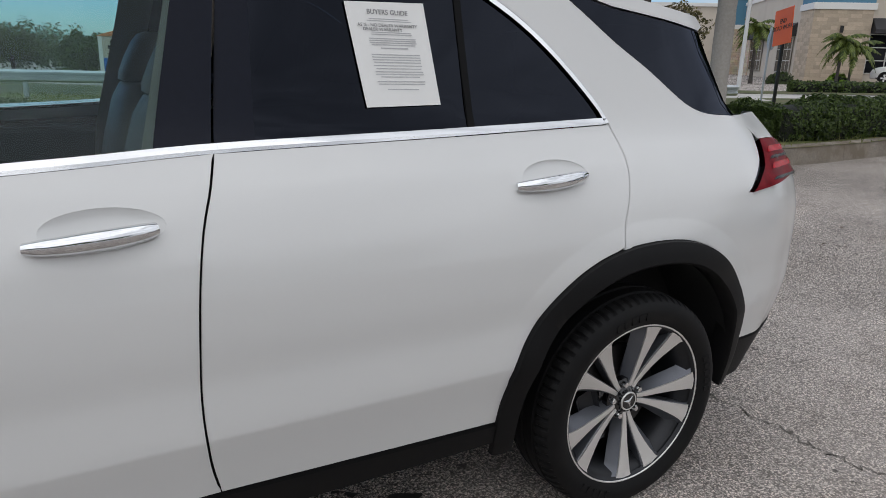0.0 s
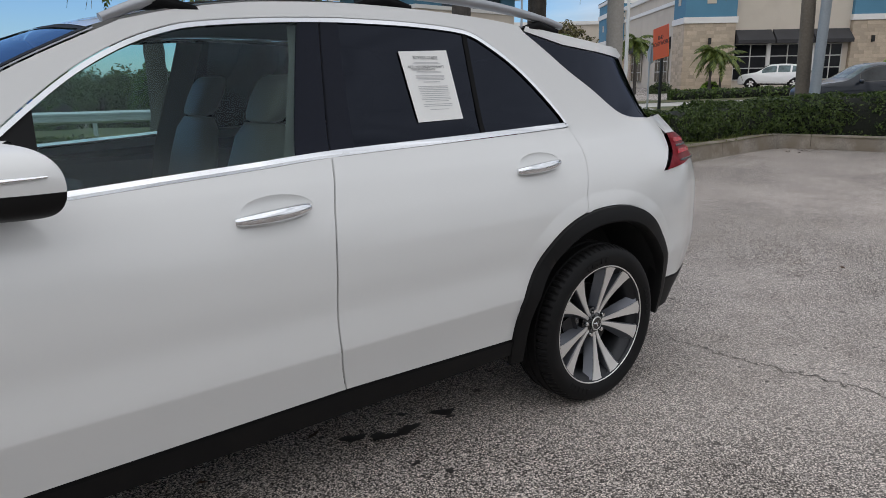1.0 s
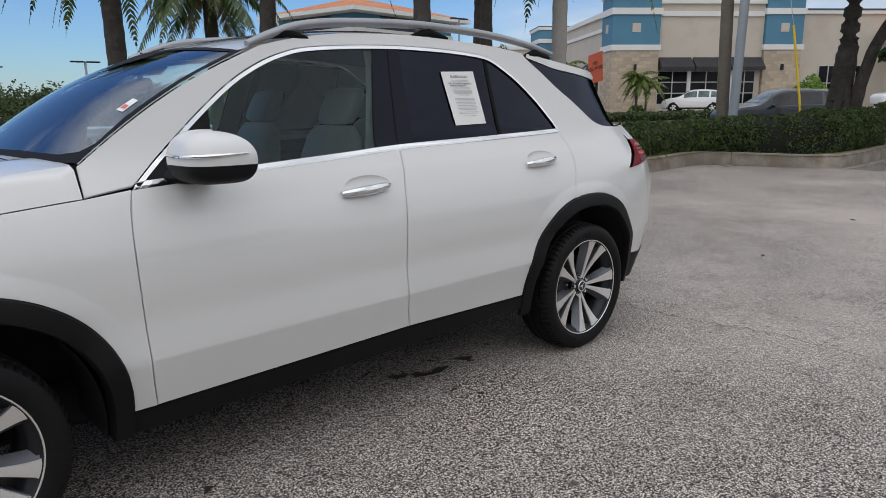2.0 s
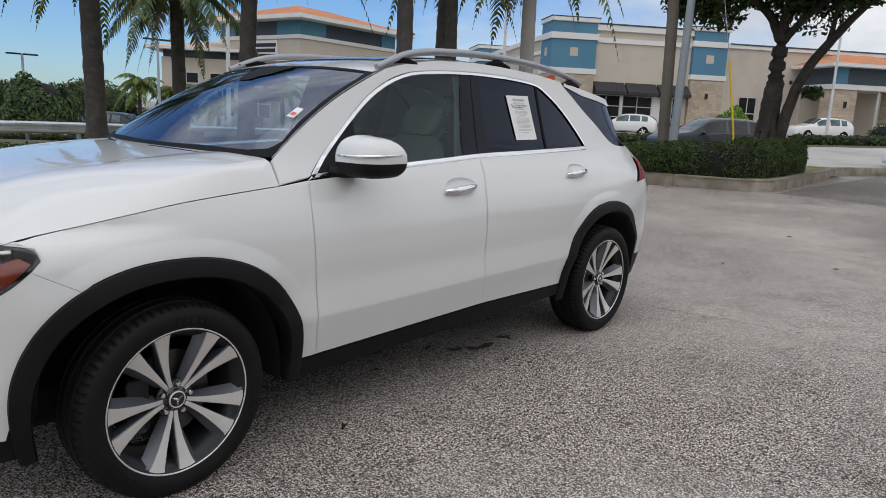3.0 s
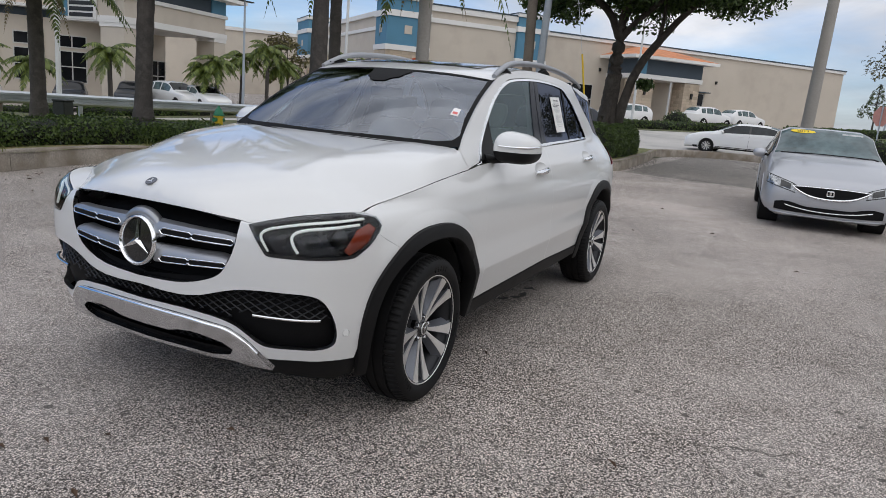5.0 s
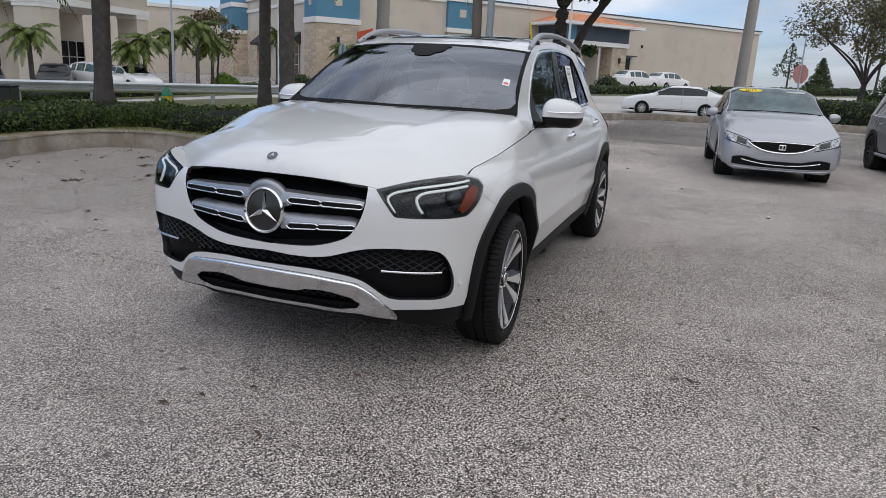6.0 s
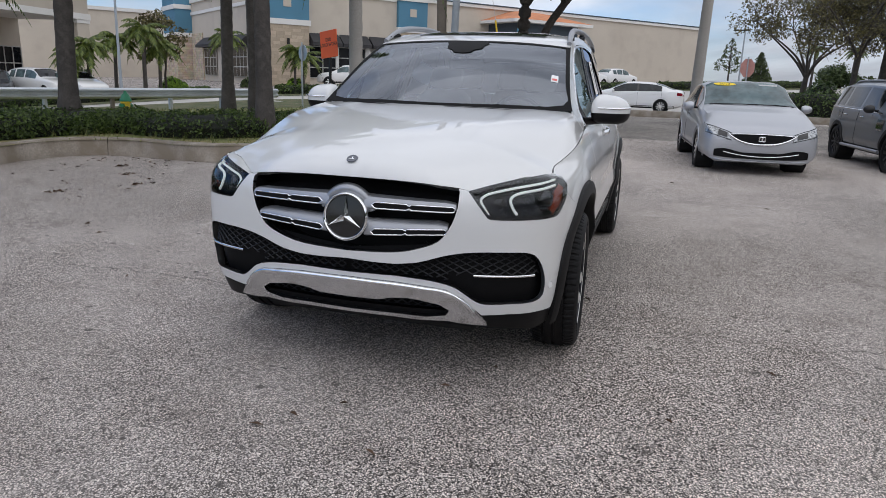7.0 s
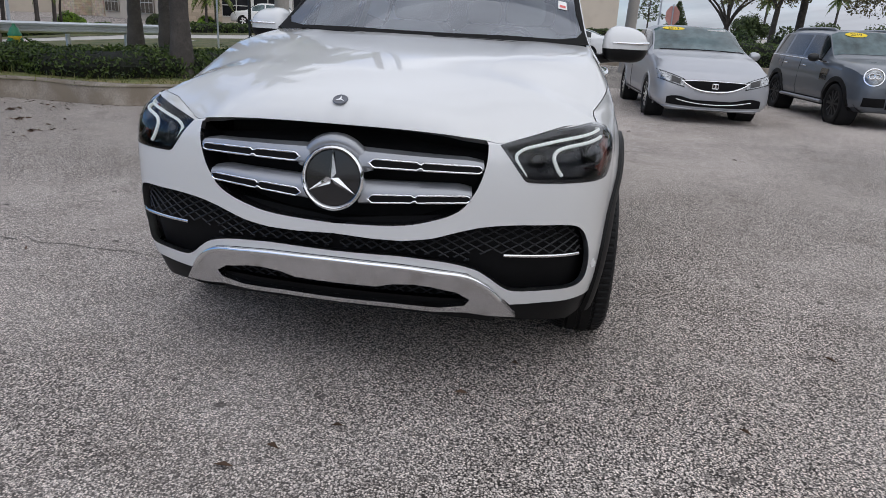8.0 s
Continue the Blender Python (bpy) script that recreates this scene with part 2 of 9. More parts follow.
LOT = asphalt("worn_asphalt", (0.91, 0.82, 0.75), (0.22, 0.197, 0.179), (0.62, 0.558, 0.51), crumb=160.0, tone_areas=((4.3, -2.6, 2.4, (0.68, 0.67, 0.655)), (-9.5, 0.8, 6.0, (1.20, 1.185, 1.17)), (3.4, 2.0, 1.9, (1.2, 1.19, 1.18))))
LANE = asphalt("older_asphalt", (0.62, 0.57, 0.51), (0.115, 0.105, 0.095), (0.38, 0.345, 0.31), crumb=130.0)
ROAD = surf("pale_road", (0.42, 0.40, 0.37), 0.9, var=0.12, big=0.2, fine=9, bump=0.2, dirt=(0.3, 0.29, 0.27))
KERB = surf("weathered_concrete", (0.27, 0.238, 0.20), 0.9, var=0.4, big=1.3, fine=45, bump=0.6, depth=0.005, dirt=(0.20, 0.165, 0.125), dirt_at=0.52)
TURF = surf("turf", (0.13, 0.15, 0.045), 0.95, var=0.4, big=0.9, fine=25, bump=0.8, depth=0.02, dirt=(0.24, 0.20, 0.09), dirt_at=0.55)
LAWN = surf("mown_grass", (0.05, 0.066, 0.018), 0.95, var=0.45, big=0.7, fine=14, bump=0.8, depth=0.03, dirt=(0.11, 0.10, 0.045), dirt_at=0.52)
GRASS = foliage("grass_blades", (0.07, 0.10, 0.02), (0.24, 0.24, 0.08), 0.6)
HEDGE = foliage("hedge_leaf", (0.011, 0.028, 0.007), (0.115, 0.172, 0.038), 0.38)
# twigs coloured near black: the shade deep inside the foliage is painted in
HEDGE_IN = surf("hedge_twigs_shaded", (0.007, 0.009, 0.005), 0.95, var=0.4, big=6, fine=40, bump=0.6, depth=0.02)
LEAF = foliage("tree_leaf", (0.014, 0.034, 0.010), (0.10, 0.16, 0.045), 0.35)
LEAF_PALE = foliage("sparse_tree_leaf", (0.04, 0.038, 0.015), (0.19, 0.165, 0.06), 0.55)
SIGNBLUE = surf("blue_sign_panel", (0.03, 0.16, 0.55), 0.4, var=0.08, bump=0.0)
BUSH = foliage("bright_bush_leaf", (0.06, 0.14, 0.01), (0.26, 0.42, 0.04), 0.45)
FROND = foliage("palm_frond", (0.028, 0.055, 0.014), (0.15, 0.20, 0.055), 0.4)
FROND_BRIGHT = foliage("young_palm_frond", (0.04, 0.07, 0.012), (0.20, 0.25, 0.05), 0.5)
FROND_DRY = foliage("dry_frond", (0.10, 0.08, 0.04), (0.26, 0.21, 0.11), 0.7)
FARLEAF = foliage("far_leaf", (0.025, 0.045, 0.016), (0.11, 0.15, 0.05), 0.6)
PALM = surf("palm_trunk", (0.062, 0.055, 0.05), 0.95, var=0.3, big=4, fine=38, bump=0.8, depth=0.01, dirt=(0.095, 0.086, 0.076))
BARK = surf("bark", (0.055, 0.047, 0.04), 0.95, var=0.35, big=2.5, fine=20, bump=0.9, depth=0.02, dirt=(0.085, 0.075, 0.062))
WOODPOLE = surf("weathered_pole", (0.17, 0.145, 0.12), 0.9, var=0.25, big=1.2, fine=25, bump=0.5, depth=0.006)
CONPOLE = surf("concrete_pole", (0.36, 0.34, 0.31), 0.9, var=0.15, big=0.8, fine=30, bump=0.3)
STEEL = surf("galvanised_steel", (0.50, 0.53, 0.56), 0.42, 0.85, var=0.12, big=1.5, fine=30, bump=0.05)
GREYPOLE = surf("grey_painted_pole", (0.34, 0.38, 0.42), 0.45, var=0.1, big=1, fine=30, bump=0.05)
WHITEPOLE = surf("white_painted_pole", (0.62, 0.63, 0.62), 0.5, var=0.08, bump=0.05)
YELLOW = surf("yellow_plastic", (0.78, 0.53, 0.02), 0.45, var=0.08, bump=0.05)
ORANGE = surf("orange_sign_sheet", (1.0, 0.15, 0.03), 0.45, var=0.05, bump=0.0)
BLACKPAINT = surf("black_paint", (0.012, 0.012, 0.012), 0.5, var=0.2, bump=0.05)
SIGNBACK = surf("faded_sign_face", (0.50, 0.24, 0.20), 0.6, var=0.15, big=3, bump=0.03)
BOXGREEN = surf("dark_green_enamel", (0.012, 0.016, 0.014), 0.55, var=0.15, bump=0.1)
HYDRANT_Y = surf("hydrant_yellow", (0.70, 0.50, 0.03), 0.5, var=0.1, bump=0.1)
HYDRANT_G = surf("hydrant_green", (0.02, 0.20, 0.10), 0.5, var=0.1, bump=0.1)
STUCCO = surf("beige_stucco", (0.56, 0.50, 0.42), 0.92, var=0.05, big=0.25, fine=25, bump=0.3, dirt=(0.50, 0.44, 0.37))
STUCCO_PINK = surf("peach_stucco", (0.56, 0.45, 0.36), 0.92, var=0.05, big=0.25, fine=25, bump=0.3)
TRIMWHITE = surf("white_cornice", (0.74, 0.73, 0.70), 0.8, var=0.05, big=0.4, fine=25, bump=0.15)
BLUE = surf("blue_stucco", (0.085, 0.22, 0.32), 0.85, var=0.10, big=0.4, fine=25, bump=0.3)
SLATE = surf("dark_fascia", (0.055, 0.075, 0.095), 0.8, var=0.12, big=0.5, fine=25, bump=0.2)
STONE = surf("sawn_limestone", (0.50, 0.41, 0.31), 0.9, var=0.14, big=1.5, fine=18, bump=0.5, depth=0.01, spread=0.16)
MORTAR = surf("stone_joint", (0.40, 0.34, 0.27), 0.95, var=0.1, bump=0.3)
ROOFTILE = surf("terracotta_tile", (0.52, 0.20, 0.085), 0.8, var=0.2, big=1.0, fine=12, bump=0.5, depth=0.01)
AWNING = surf("dark_awning_cloth", (0.035, 0.034, 0.036), 0.8, var=0.2, big=1, fine=80, bump=0.2)
SHOPGLASS = surf("shop_window_glass", (0.009, 0.010, 0.012), 0.06, var=0.3, big=0.4, fine=3, bump=0.0, spec=0.22)
FRAMEALU = surf("light_window_frame", (0.52, 0.51, 0.48), 0.5, var=0.05, bump=0.0)

PAINT = surf("white_car_paint", (0.67, 0.673, 0.663), 0.38, var=0.012, big=1.2, fine=900, bump=0.006, depth=0.0005, coat=1.0)
TRIM = surf("black_plastic_trim", (0.0055, 0.0055, 0.006), 0.5, var=0.2, big=3, fine=700, bump=0.25, depth=0.0006, spec=0.2, dirt=(0.008, 0.0078, 0.0075))
GLOSS = surf("gloss_black", (0.006, 0.006, 0.007), 0.12, var=0.1, bump=0.0, coat=0.6)
PILLAR = surf("black_pillar_film", (0.008, 0.010, 0.018), 0.22, var=0.1, bump=0.0, spec=0.14)
SEAL = surf("rubber_seal", (0.006, 0.006, 0.0065), 0.6, var=0.2, bump=0.1, spec=0.12)
MESHBLACK = surf("grey_black_mesh", (0.010, 0.0105, 0.012), 0.45, var=0.2, bump=0.1, spec=0.4)
UNDER = surf("underbody", (0.004, 0.004, 0.0045), 0.85, var=0.3, bump=0.2)
CHROME = surf("chrome", (0.80, 0.81, 0.82), 0.09, 1.0, var=0.02, bump=0.0)
SATIN = surf("satin_silver", (0.34, 0.35, 0.37), 0.38, 0.7, var=0.04, big=4, fine=200, bump=0.02)
ALLOY = surf("machined_alloy", (0.82, 0.81, 0.79), 0.36, 0.8, var=0.04, big=6, fine=200, bump=0.02)
ALLOY_GREY = surf("grey_alloy", (0.14, 0.148, 0.168), 0.34, 0.5, var=0.08, big=6, fine=200, bump=0.02)
RUBBER = surf("tyre_rubber", (0.0055, 0.0055, 0.006), 0.62, var=0.2, big=5, fine=160, bump=0.2, depth=0.001, spec=0.22, dirt=(0.0085, 0.008, 0.0075))
BARREL = surf("dark_wheel_barrel", (0.018, 0.019, 0.022), 0.4, 0.4, var=0.2, big=6, fine=120, bump=0.05)
ROTOR = surf("brake_disc", (0.09, 0.088, 0.088), 0.4, 0.9, var=0.1, bump=0.05)
SCREEN = glass("laminated_windscreen", (0.56, 0.68, 0.76), 2.6, 0.0, (0.86, 0.91, 1.0))
CLEAR = glass("green_tint_glass", (0.70, 0.86, 0.85), 1.45, 0.0, (0.72, 0.85, 0.9))
PRIVACY = glass("privacy_glass", (0.010, 0.0115, 0.016), 1.36, 0.0, (0.70, 0.78, 1.0))
LENS = glass("clear_lens", (0.86, 0.88, 0.9), 1.35)
REDLENS = surf("red_lamp_lens", (0.16, 0.002, 0.008), 0.3, var=0.4, big=14, fine=60, bump=0.02, spec=0.08)
REDBRIGHT = surf("bright_red_reflector", (0.45, 0.008, 0.02), 0.25, var=0.3, big=20, fine=80, bump=0.02, spec=0.3)
AMBER = surf("amber_reflector", (0.34, 0.045, 0.012), 0.18, var=0.15, big=20, fine=200, bump=0.2, coat=0.5)
DRL = lit("daylight_strip", (0.86, 0.90, 0.86), 0.34)
LAMP_IN = surf("lamp_housing", (0.012, 0.013, 0.016), 0.25, 0.3, var=0.3, big=9, fine=60, bump=0.1)
LEATHER = surf("beige_leather", (0.32, 0.29, 0.25), 0.5, var=0.06, big=3, fine=160, bump=0.2, depth=0.001)
DASH = surf("dark_dashboard", (0.03, 0.032, 0.036), 0.6, var=0.15, big=3, fine=200, bump=0.2)
HEADLINER = surf("grey_headlining", (0.30, 0.29, 0.275), 0.9, var=0.05, bump=0.1)
PAPER = surf("white_paper", (0.82, 0.82, 0.80), 0.7, var=0.015, bump=0.0)
INK = surf("grey_print", (0.50, 0.50, 0.51), 0.8, var=0.1, bump=0.0)
INK_DARK = surf("dark_print", (0.22, 0.22, 0.23), 0.8, var=0.1, bump=0.0)
REDINK = surf("red_print", (0.70, 0.16, 0.14), 0.7, var=0.1, bump=0.0)
STAIN = surf("oil_stain", (0.025, 0.022, 0.02), 0.6, var=0.4, big=6, fine=60, bump=0.3)
SKID = surf("brushed_skid_plate", (0.70, 0.71, 0.73), 0.24, 1.0, var=0.05, big=7, fine=120, bump=0.03, dirt=(0.46, 0.45, 0.44), dirt_at=0.66)
CRACK = surf("asphalt_crack", (0.12, 0.108, 0.095), 0.95, var=0.4, bump=0.3)
DRYLEAF = foliage("dry_leaf", (0.035, 0.022, 0.014), (0.13, 0.075, 0.045), 0.8)


# ---- mesh helpers
def make(name, verts, faces, mat, parent=None, label="", smooth=None, normals=None):
    """One mesh object from plain lists. smooth: degrees past which an edge stays sharp."""
    me = bpy.data.meshes.new(name)
    me.from_pydata([tuple(v) for v in verts], [], faces)
    me.materials.append(mat)
    if smooth is not None:
        me.shade_smooth()
        me.set_sharp_from_angle(angle=radians(smooth))
    me.update()
    if normals is not None:
        me.shade_smooth()
        me.normals_split_custom_set_from_vertices([tuple(n) for n in normals])
    ob = new(name, me)
    ob.parent = parent
    if label:
        ob["label"] = label
    return ob


class Pile:
    """Verts and faces of one part, filled piece by piece."""

    def __init__(self):
        self.v, self.f = [], []

    def add(self, verts, faces):
        k = len(self.v)
        self.v += [tuple(p) for p in verts]
        self.f += [tuple(i + k for i in f) for f in faces]
        return self

    def box(self, lo, hi, m=None, bevel=0.0):
        (a, b, c), (d, e, g) = lo, hi
        if bevel:
            r = bevel
            vs = []
            for z, k in ((c, r), (c + r, 0), (g - r, 0), (g, r)):
                vs += [(a + k, b + k + (r if not k else 0), z), (a + k + (r if not k else 0), b + k, z), (d - k - (r if not k else 0), b + k, z), (d - k, b + k + (r if not k else 0), z),
                       (d - k, e - k - (r if not k else 0), z), (d - k - (r if not k else 0), e - k, z), (a + k + (r if not k else 0), e - k, z), (a + k, e - k - (r if not k else 0), z)]
            fs = [tuple(range(7, -1, -1)), tuple(range(24, 32))]
            for q in range(3):
                fs += [(8 * q + i, 8 * q + (i + 1) % 8, 8 * q + 8 + (i + 1) % 8, 8 * q + 8 + i) for i in range(8)]
        else:
            vs = [(a, b, c), (d, b, c), (d, e, c), (a, e, c), (a, b, g), (d, b, g), (d, e, g), (a, e, g)]
            fs = [(3, 2, 1, 0), (4, 5, 6, 7), (0, 1, 5, 4), (1, 2, 6, 5), (2, 3, 7, 6), (3, 0, 4, 7)]
        return self.add([m @ Vector(p) for p in vs] if m else vs, fs)

    def rings(self, rings, closed=True, cap=True):
        n = len(rings[0])
        k = len(self.v)
        self.v += [tuple(p) for r in rings for p in r]
        for i in range(len(rings) - 1):
            for j in range(n if closed else n - 1):
                a, b = k + i * n + j, k + i * n + (j + 1) % n
                self.f.append((a, b, b + n, a + n))
        if cap and closed:
            self.f.append(tuple(range(k + n - 1, k - 1, -1)))
            self.f.append(tuple(range(k + (len(rings) - 1) * n, k + len(rings) * n)))
        return self

    def tube(self, path, radii, sides=8, flat=1.0, cap=True):
        """A round or flattened bar along a path."""
        path = [Vector(p) for p in path]
        rs = radii if isinstance(radii, (list, tuple)) else [radii] * len(path)
        rings = []
        up = Vector((0, 0, 1))
        for i, p in enumerate(path):
            d = (path[min(i + 1, len(path) - 1)] - path[max(i - 1, 0)]).normalized()
            s = d.cross(up)
            s = s.normalized() if s.length > 1e-3 else Vector((1, 0, 0))
            u = s.cross(d).normalized()
            rings.append([p + s * rs[i] * math.cos(2 * math.pi * j / sides) + u * rs[i] * flat * math.sin(2 * math.pi * j / sides) for j in range(sides)])
        return self.rings(rings, True, cap)

    def turn(self, profile, m=None, n=32, sharp=None):
        """A profile of (radius, height) turned about the z axis, then moved by m."""
        rings = []
        for r, h in profile:
            ring = [Vector((r * math.cos(2 * math.pi * j / n), r * math.sin(2 * math.pi * j / n), h)) for j in range(n)]
            rings.append([m @ p for p in ring] if m else ring)
        return self.rings(rings, True, False)

    def grid(self, f, us, vs):
        k, n = len(self.v), len(vs)
        self.v += [tuple(f(u, v)) for u in us for v in vs]
        for i in range(len(us) - 1):
            for j in range(n - 1):
                a = k + i * n + j
                self.f.append((a, a + n, a + n + 1, a + 1))
        return self

    def done(self, name, mat, parent=None, label="", smooth=None):
        return make(name, self.v, self.f, mat, parent, label, smooth)


def thing(name, label, category, group="", at=None):
    """An Empty at a thing's base, which its parts hang from."""
    ob = tagged(new(name), label, category, group)
    ob.empty_display_size = 0.3
    if at is not None:
        ob.matrix_basis = at
    return ob


def span(a, b, n):
    return [a + (b - a) * i / n for i in range(n + 1)]


def flow(points, n=8, closed=False):
    """A smooth line through the points (Catmull-Rom), n steps from point to point."""
    p = [Vector(q) for q in points]
    k = len(p)
    out = []
    for i in range(k if closed else k - 1):
        a, b, c, d = (p[(i + j) % k] if closed else p[min(max(i + j, 0), k - 1)] for j in (-1, 0, 1, 2))
        for s in range(n):
            t = s / n
            out.append(0.5 * ((2 * b) + (c - a) * t + (2 * a - 5 * b + 4 * c - d) * t * t + (3 * b - a - 3 * c + d) * t ** 3))
    if not closed:
        out.append(p[-1])
    return out


def words(name, body, size, m, mat, parent, depth=0.002):
    """Lettering as a mesh, in the built-in font, centred at m."""
    cu = bpy.data.curves.new(name, "FONT")
    cu.body, cu.size, cu.align_x, cu.align_y, cu.extrude = body, size, "CENTER", "CENTER", depth
    tmp = bpy.data.objects.new(name, cu)
    me = bpy.data.meshes.new_from_object(tmp)
    bpy.data.objects.remove(tmp)
    me.materials.clear()
    me.materials.append(mat)
    me.transform(m)
    ob = new(name, me)
    ob.parent = parent
    return ob

# ---- plan: O is the foot of the store's corner tower, U runs along the street, N from the store towards the car park
OX, OY = -48.77, -27.18
UX, UY = -0.776, 0.631
NX, NY = 0.631, 0.776


def st(u, v, z=0.0):
    return Vector((OX + u * UX + v * NX, OY + u * UY + v * NY, z))


def uv(x, y):
    return (x - OX) * UX + (y - OY) * UY, (x - OX) * NX + (y - OY) * NY


def ease(x, a, b):
    t = min(max((x - a) / (b - a), 0), 1)
    return t * t * (3 - 2 * t)


def terrain(x, y):
    """The car park is level; the street beyond it rises gently to the stores."""
    u, v = uv(x, y)
    rise = 0.30 + 0.024 * u
    return min(max(rise if rise > 0 else rise * 3.0, -1.0), 1.5) * ease(34 - v, 0, 16)


def sheet(name, f, us, vs, mat, label, lift):
    p = Pile().grid(f, us, vs)
    p.v = [(x, y, terrain(x, y) + lift) for x, y, _ in p.v]
    return tagged(p.done(name, mat, None, "", 60), label, "ground", kind="structure")


edge = [-1500, -700, -400, -250, -180, -140]
line = edge + [-120 + 3 * i for i in range(61)] + [70, 90, 130, 200, 400, 1000, 1500]
sheet("ground", lambda x, y: (x, y, 0), line, line, LOT, "pale worn asphalt of the car park with open grain", 0.0)
sheet("lane", lambda a, b: (-13.4 - a + 0.10 * b, b, 0), span(0, 12.2, 6), span(-1.6, 40, 14), LANE, "darker strip of older asphalt", 0.004)
sheet("road", lambda u, v: st(u, v), span(-90, 120, 70), span(19.5, 30.2, 6), ROAD, "pale street beyond the kerb", 0.03)
sheet("road_mouth", lambda u, v: st(u, v), span(-5.5, 60, 24), span(30.2, 34.4, 4), ROAD, "pale street beside the car park kerb", 0.03)
sheet("store_verge", lambda u, v: st(u, v), span(-90, 120, 70), span(16.3, 19.5, 4), LAWN, "strip of mown grass before the store", 0.05)
sheet("street_verge", lambda u, v: st(u, v), span(-90, -5.5, 30), span(23.0, 37, 6), LAWN, "grass verge beside the guard rail", 0.045)

# ---- the planted bed with its kerb
KERB_LINE = flow([(40, -7.6), (10, -7.2), (2, -7.1), (-0.8, -7.06), (-2.3, -7.36), (-3.2, -7.42), (-3.72, -7.12), (-3.9, -6.5), (-3.86, -5.6), (-4.05, -4.9), (-4.7, -4.42), (-6.6, -4.08),
                  (-9.5, -3.97), (-12.25, -4.15), (-12.75, -3.8), (-13.15, -2.5), (-13.55, -1.92), (-14.3, -1.76), (-19.4, -2.1), (-22.6, -2.3), (-25.2, -0.95), (-25.9, 0.3), (-26.05, 4), (-26.3, 10), (-27.5, 34)], 6)
KERB_LINE = [Vector((p[0], p[1])) for p in KERB_LINE]


def kerb_piece(pts, parent):
    section = [(0.0, 0.0), (0.012, 0.235), (0.04, 0.27), (0.17, 0.275), (0.185, 0.0)]
    rings = []
    for i, p in enumerate(pts):
        d = (pts[min(i + 1, len(pts) - 1)] - pts[max(i - 1, 0)]).normalized()
        side = Vector((-d.y, d.x))
        if side.dot(Vector((0.0, 1.0))) > 0 and abs(d.x) > 0.35 or (abs(d.x) <= 0.35 and side.x > 0):
            side = -side
        wob = 0.006 * math.sin(7 * p.x + 5 * p.y)
        rings.append([Vector((p.x + side.x * (a + wob), p.y + side.y * (a + wob), h + 0.004 * math.sin(3 * p.x) * (h > 0.1))) for a, h in section])
    return Pile().rings(rings).done("kerb_stone", KERB, parent, "", 40)


kerb = tagged(new("kerb"), "weathered cast concrete kerb round the planted bed", "kerb", kind="structure")
run, start = 0.0, 0
for i in range(1, len(KERB_LINE)):
    run += (KERB_LINE[i] - KERB_LINE[i - 1]).length
    if run > 2.6 or i == len(KERB_LINE) - 1:
        a, b = KERB_LINE[start], KERB_LINE[i]
        seg = [KERB_LINE[k].copy() for k in range(start, i + 1)]
        seg[0] = seg[0] + (seg[1] - seg[0]).normalized() * 0.004
        seg[-1] = seg[-1] + (seg[-2] - seg[-1]).normalized() * 0.004
        kerb_piece(seg, kerb)
        run, start = 0.0, i

BED_EDGE = [p for p in KERB_LINE if p.x > -22.8] + [Vector(q) for q in ((-22.2, -3.6), (-20.5, -6.5), (-19.6, -11.8), (-8, -16.6), (40, -33))]


def inside(p, poly):
    hit = False
    for i in range(len(poly)):
        a, b = poly[i - 1], poly[i]
        if (a[1] > p[1]) != (b[1] > p[1]) and p[0] < (b[0] - a[0]) * (p[1] - a[1]) / (b[1] - a[1]) + a[0]:
            hit = not hit
    return hit


def fill(outline, holes, step, f, shrink=0.35, extra=()):
    """Triangles over a flat outline with holes, refined by a grid and carried over by f. Returns places, triangles and the outline's count."""
    from mathutils.geometry import delaunay_2d_cdt
    rings = [outline, *holes]
    pts, edges = [], []
    for r in rings:
        k = len(pts)
        pts += [Vector((q[0], q[1])) for q in r]
        edges += [(k + i, k + (i + 1) % len(r)) for i in range(len(r))]
    border = np.array([(q.x, q.y) for q in pts])
    x0, x1, y0, y1 = border[:, 0].min(), border[:, 0].max(), border[:, 1].min(), border[:, 1].max()
    row = 0
    y = y0 + step / 2
    while y < y1:
        x = x0 + step * (0.5 if row % 2 else 1.0)
        while x < x1:
            if inside((x, y), outline) and not any(inside((x, y), h) for h in holes) and np.min(np.hypot(border[:, 0] - x, border[:, 1] - y)) > step * shrink:
                pts.append(Vector((x, y)))
            x += step
        y += step * 0.87
        row += 1
    pts += [Vector(q) for q in extra if inside(q, outline) and np.min(np.hypot(border[:, 0] - q[0], border[:, 1] - q[1])) > 0.008]
    vs, _, fs, _, _, _ = delaunay_2d_cdt(pts, edges, [], 0, 1e-7)
    tris = []
    for t in fs:
        c = sum((vs[i] for i in t), Vector((0, 0))) / 3
        if inside(c, outline) and not any(inside(c, h) for h in holes):
            tris.append(tuple(t))
    return [f(q.x, q.y) for q in vs], tris, vs


def bed_height(x, y):
    d = min(((x - p.x) ** 2 + (y - p.y) ** 2 for p in KERB_LINE[::2])) ** 0.5
    return 0.25 - 0.20 * ease(d, 2.5, 7.5) + 0.03 * noise.noise(Vector((x * 0.8, y * 0.8, 0)))


inner = [Vector((p.x, p.y)) for p in BED_EDGE]
vs_, fs_, _ = fill(inner, [], 0.9, lambda x, y: Vector((x, y, bed_height(x, y))))
tagged(make("planted_bed", vs_, fs_, TURF, None, "", 60), "raised bed of thin grass and mulch behind the kerb", "planting bed", kind="structure")


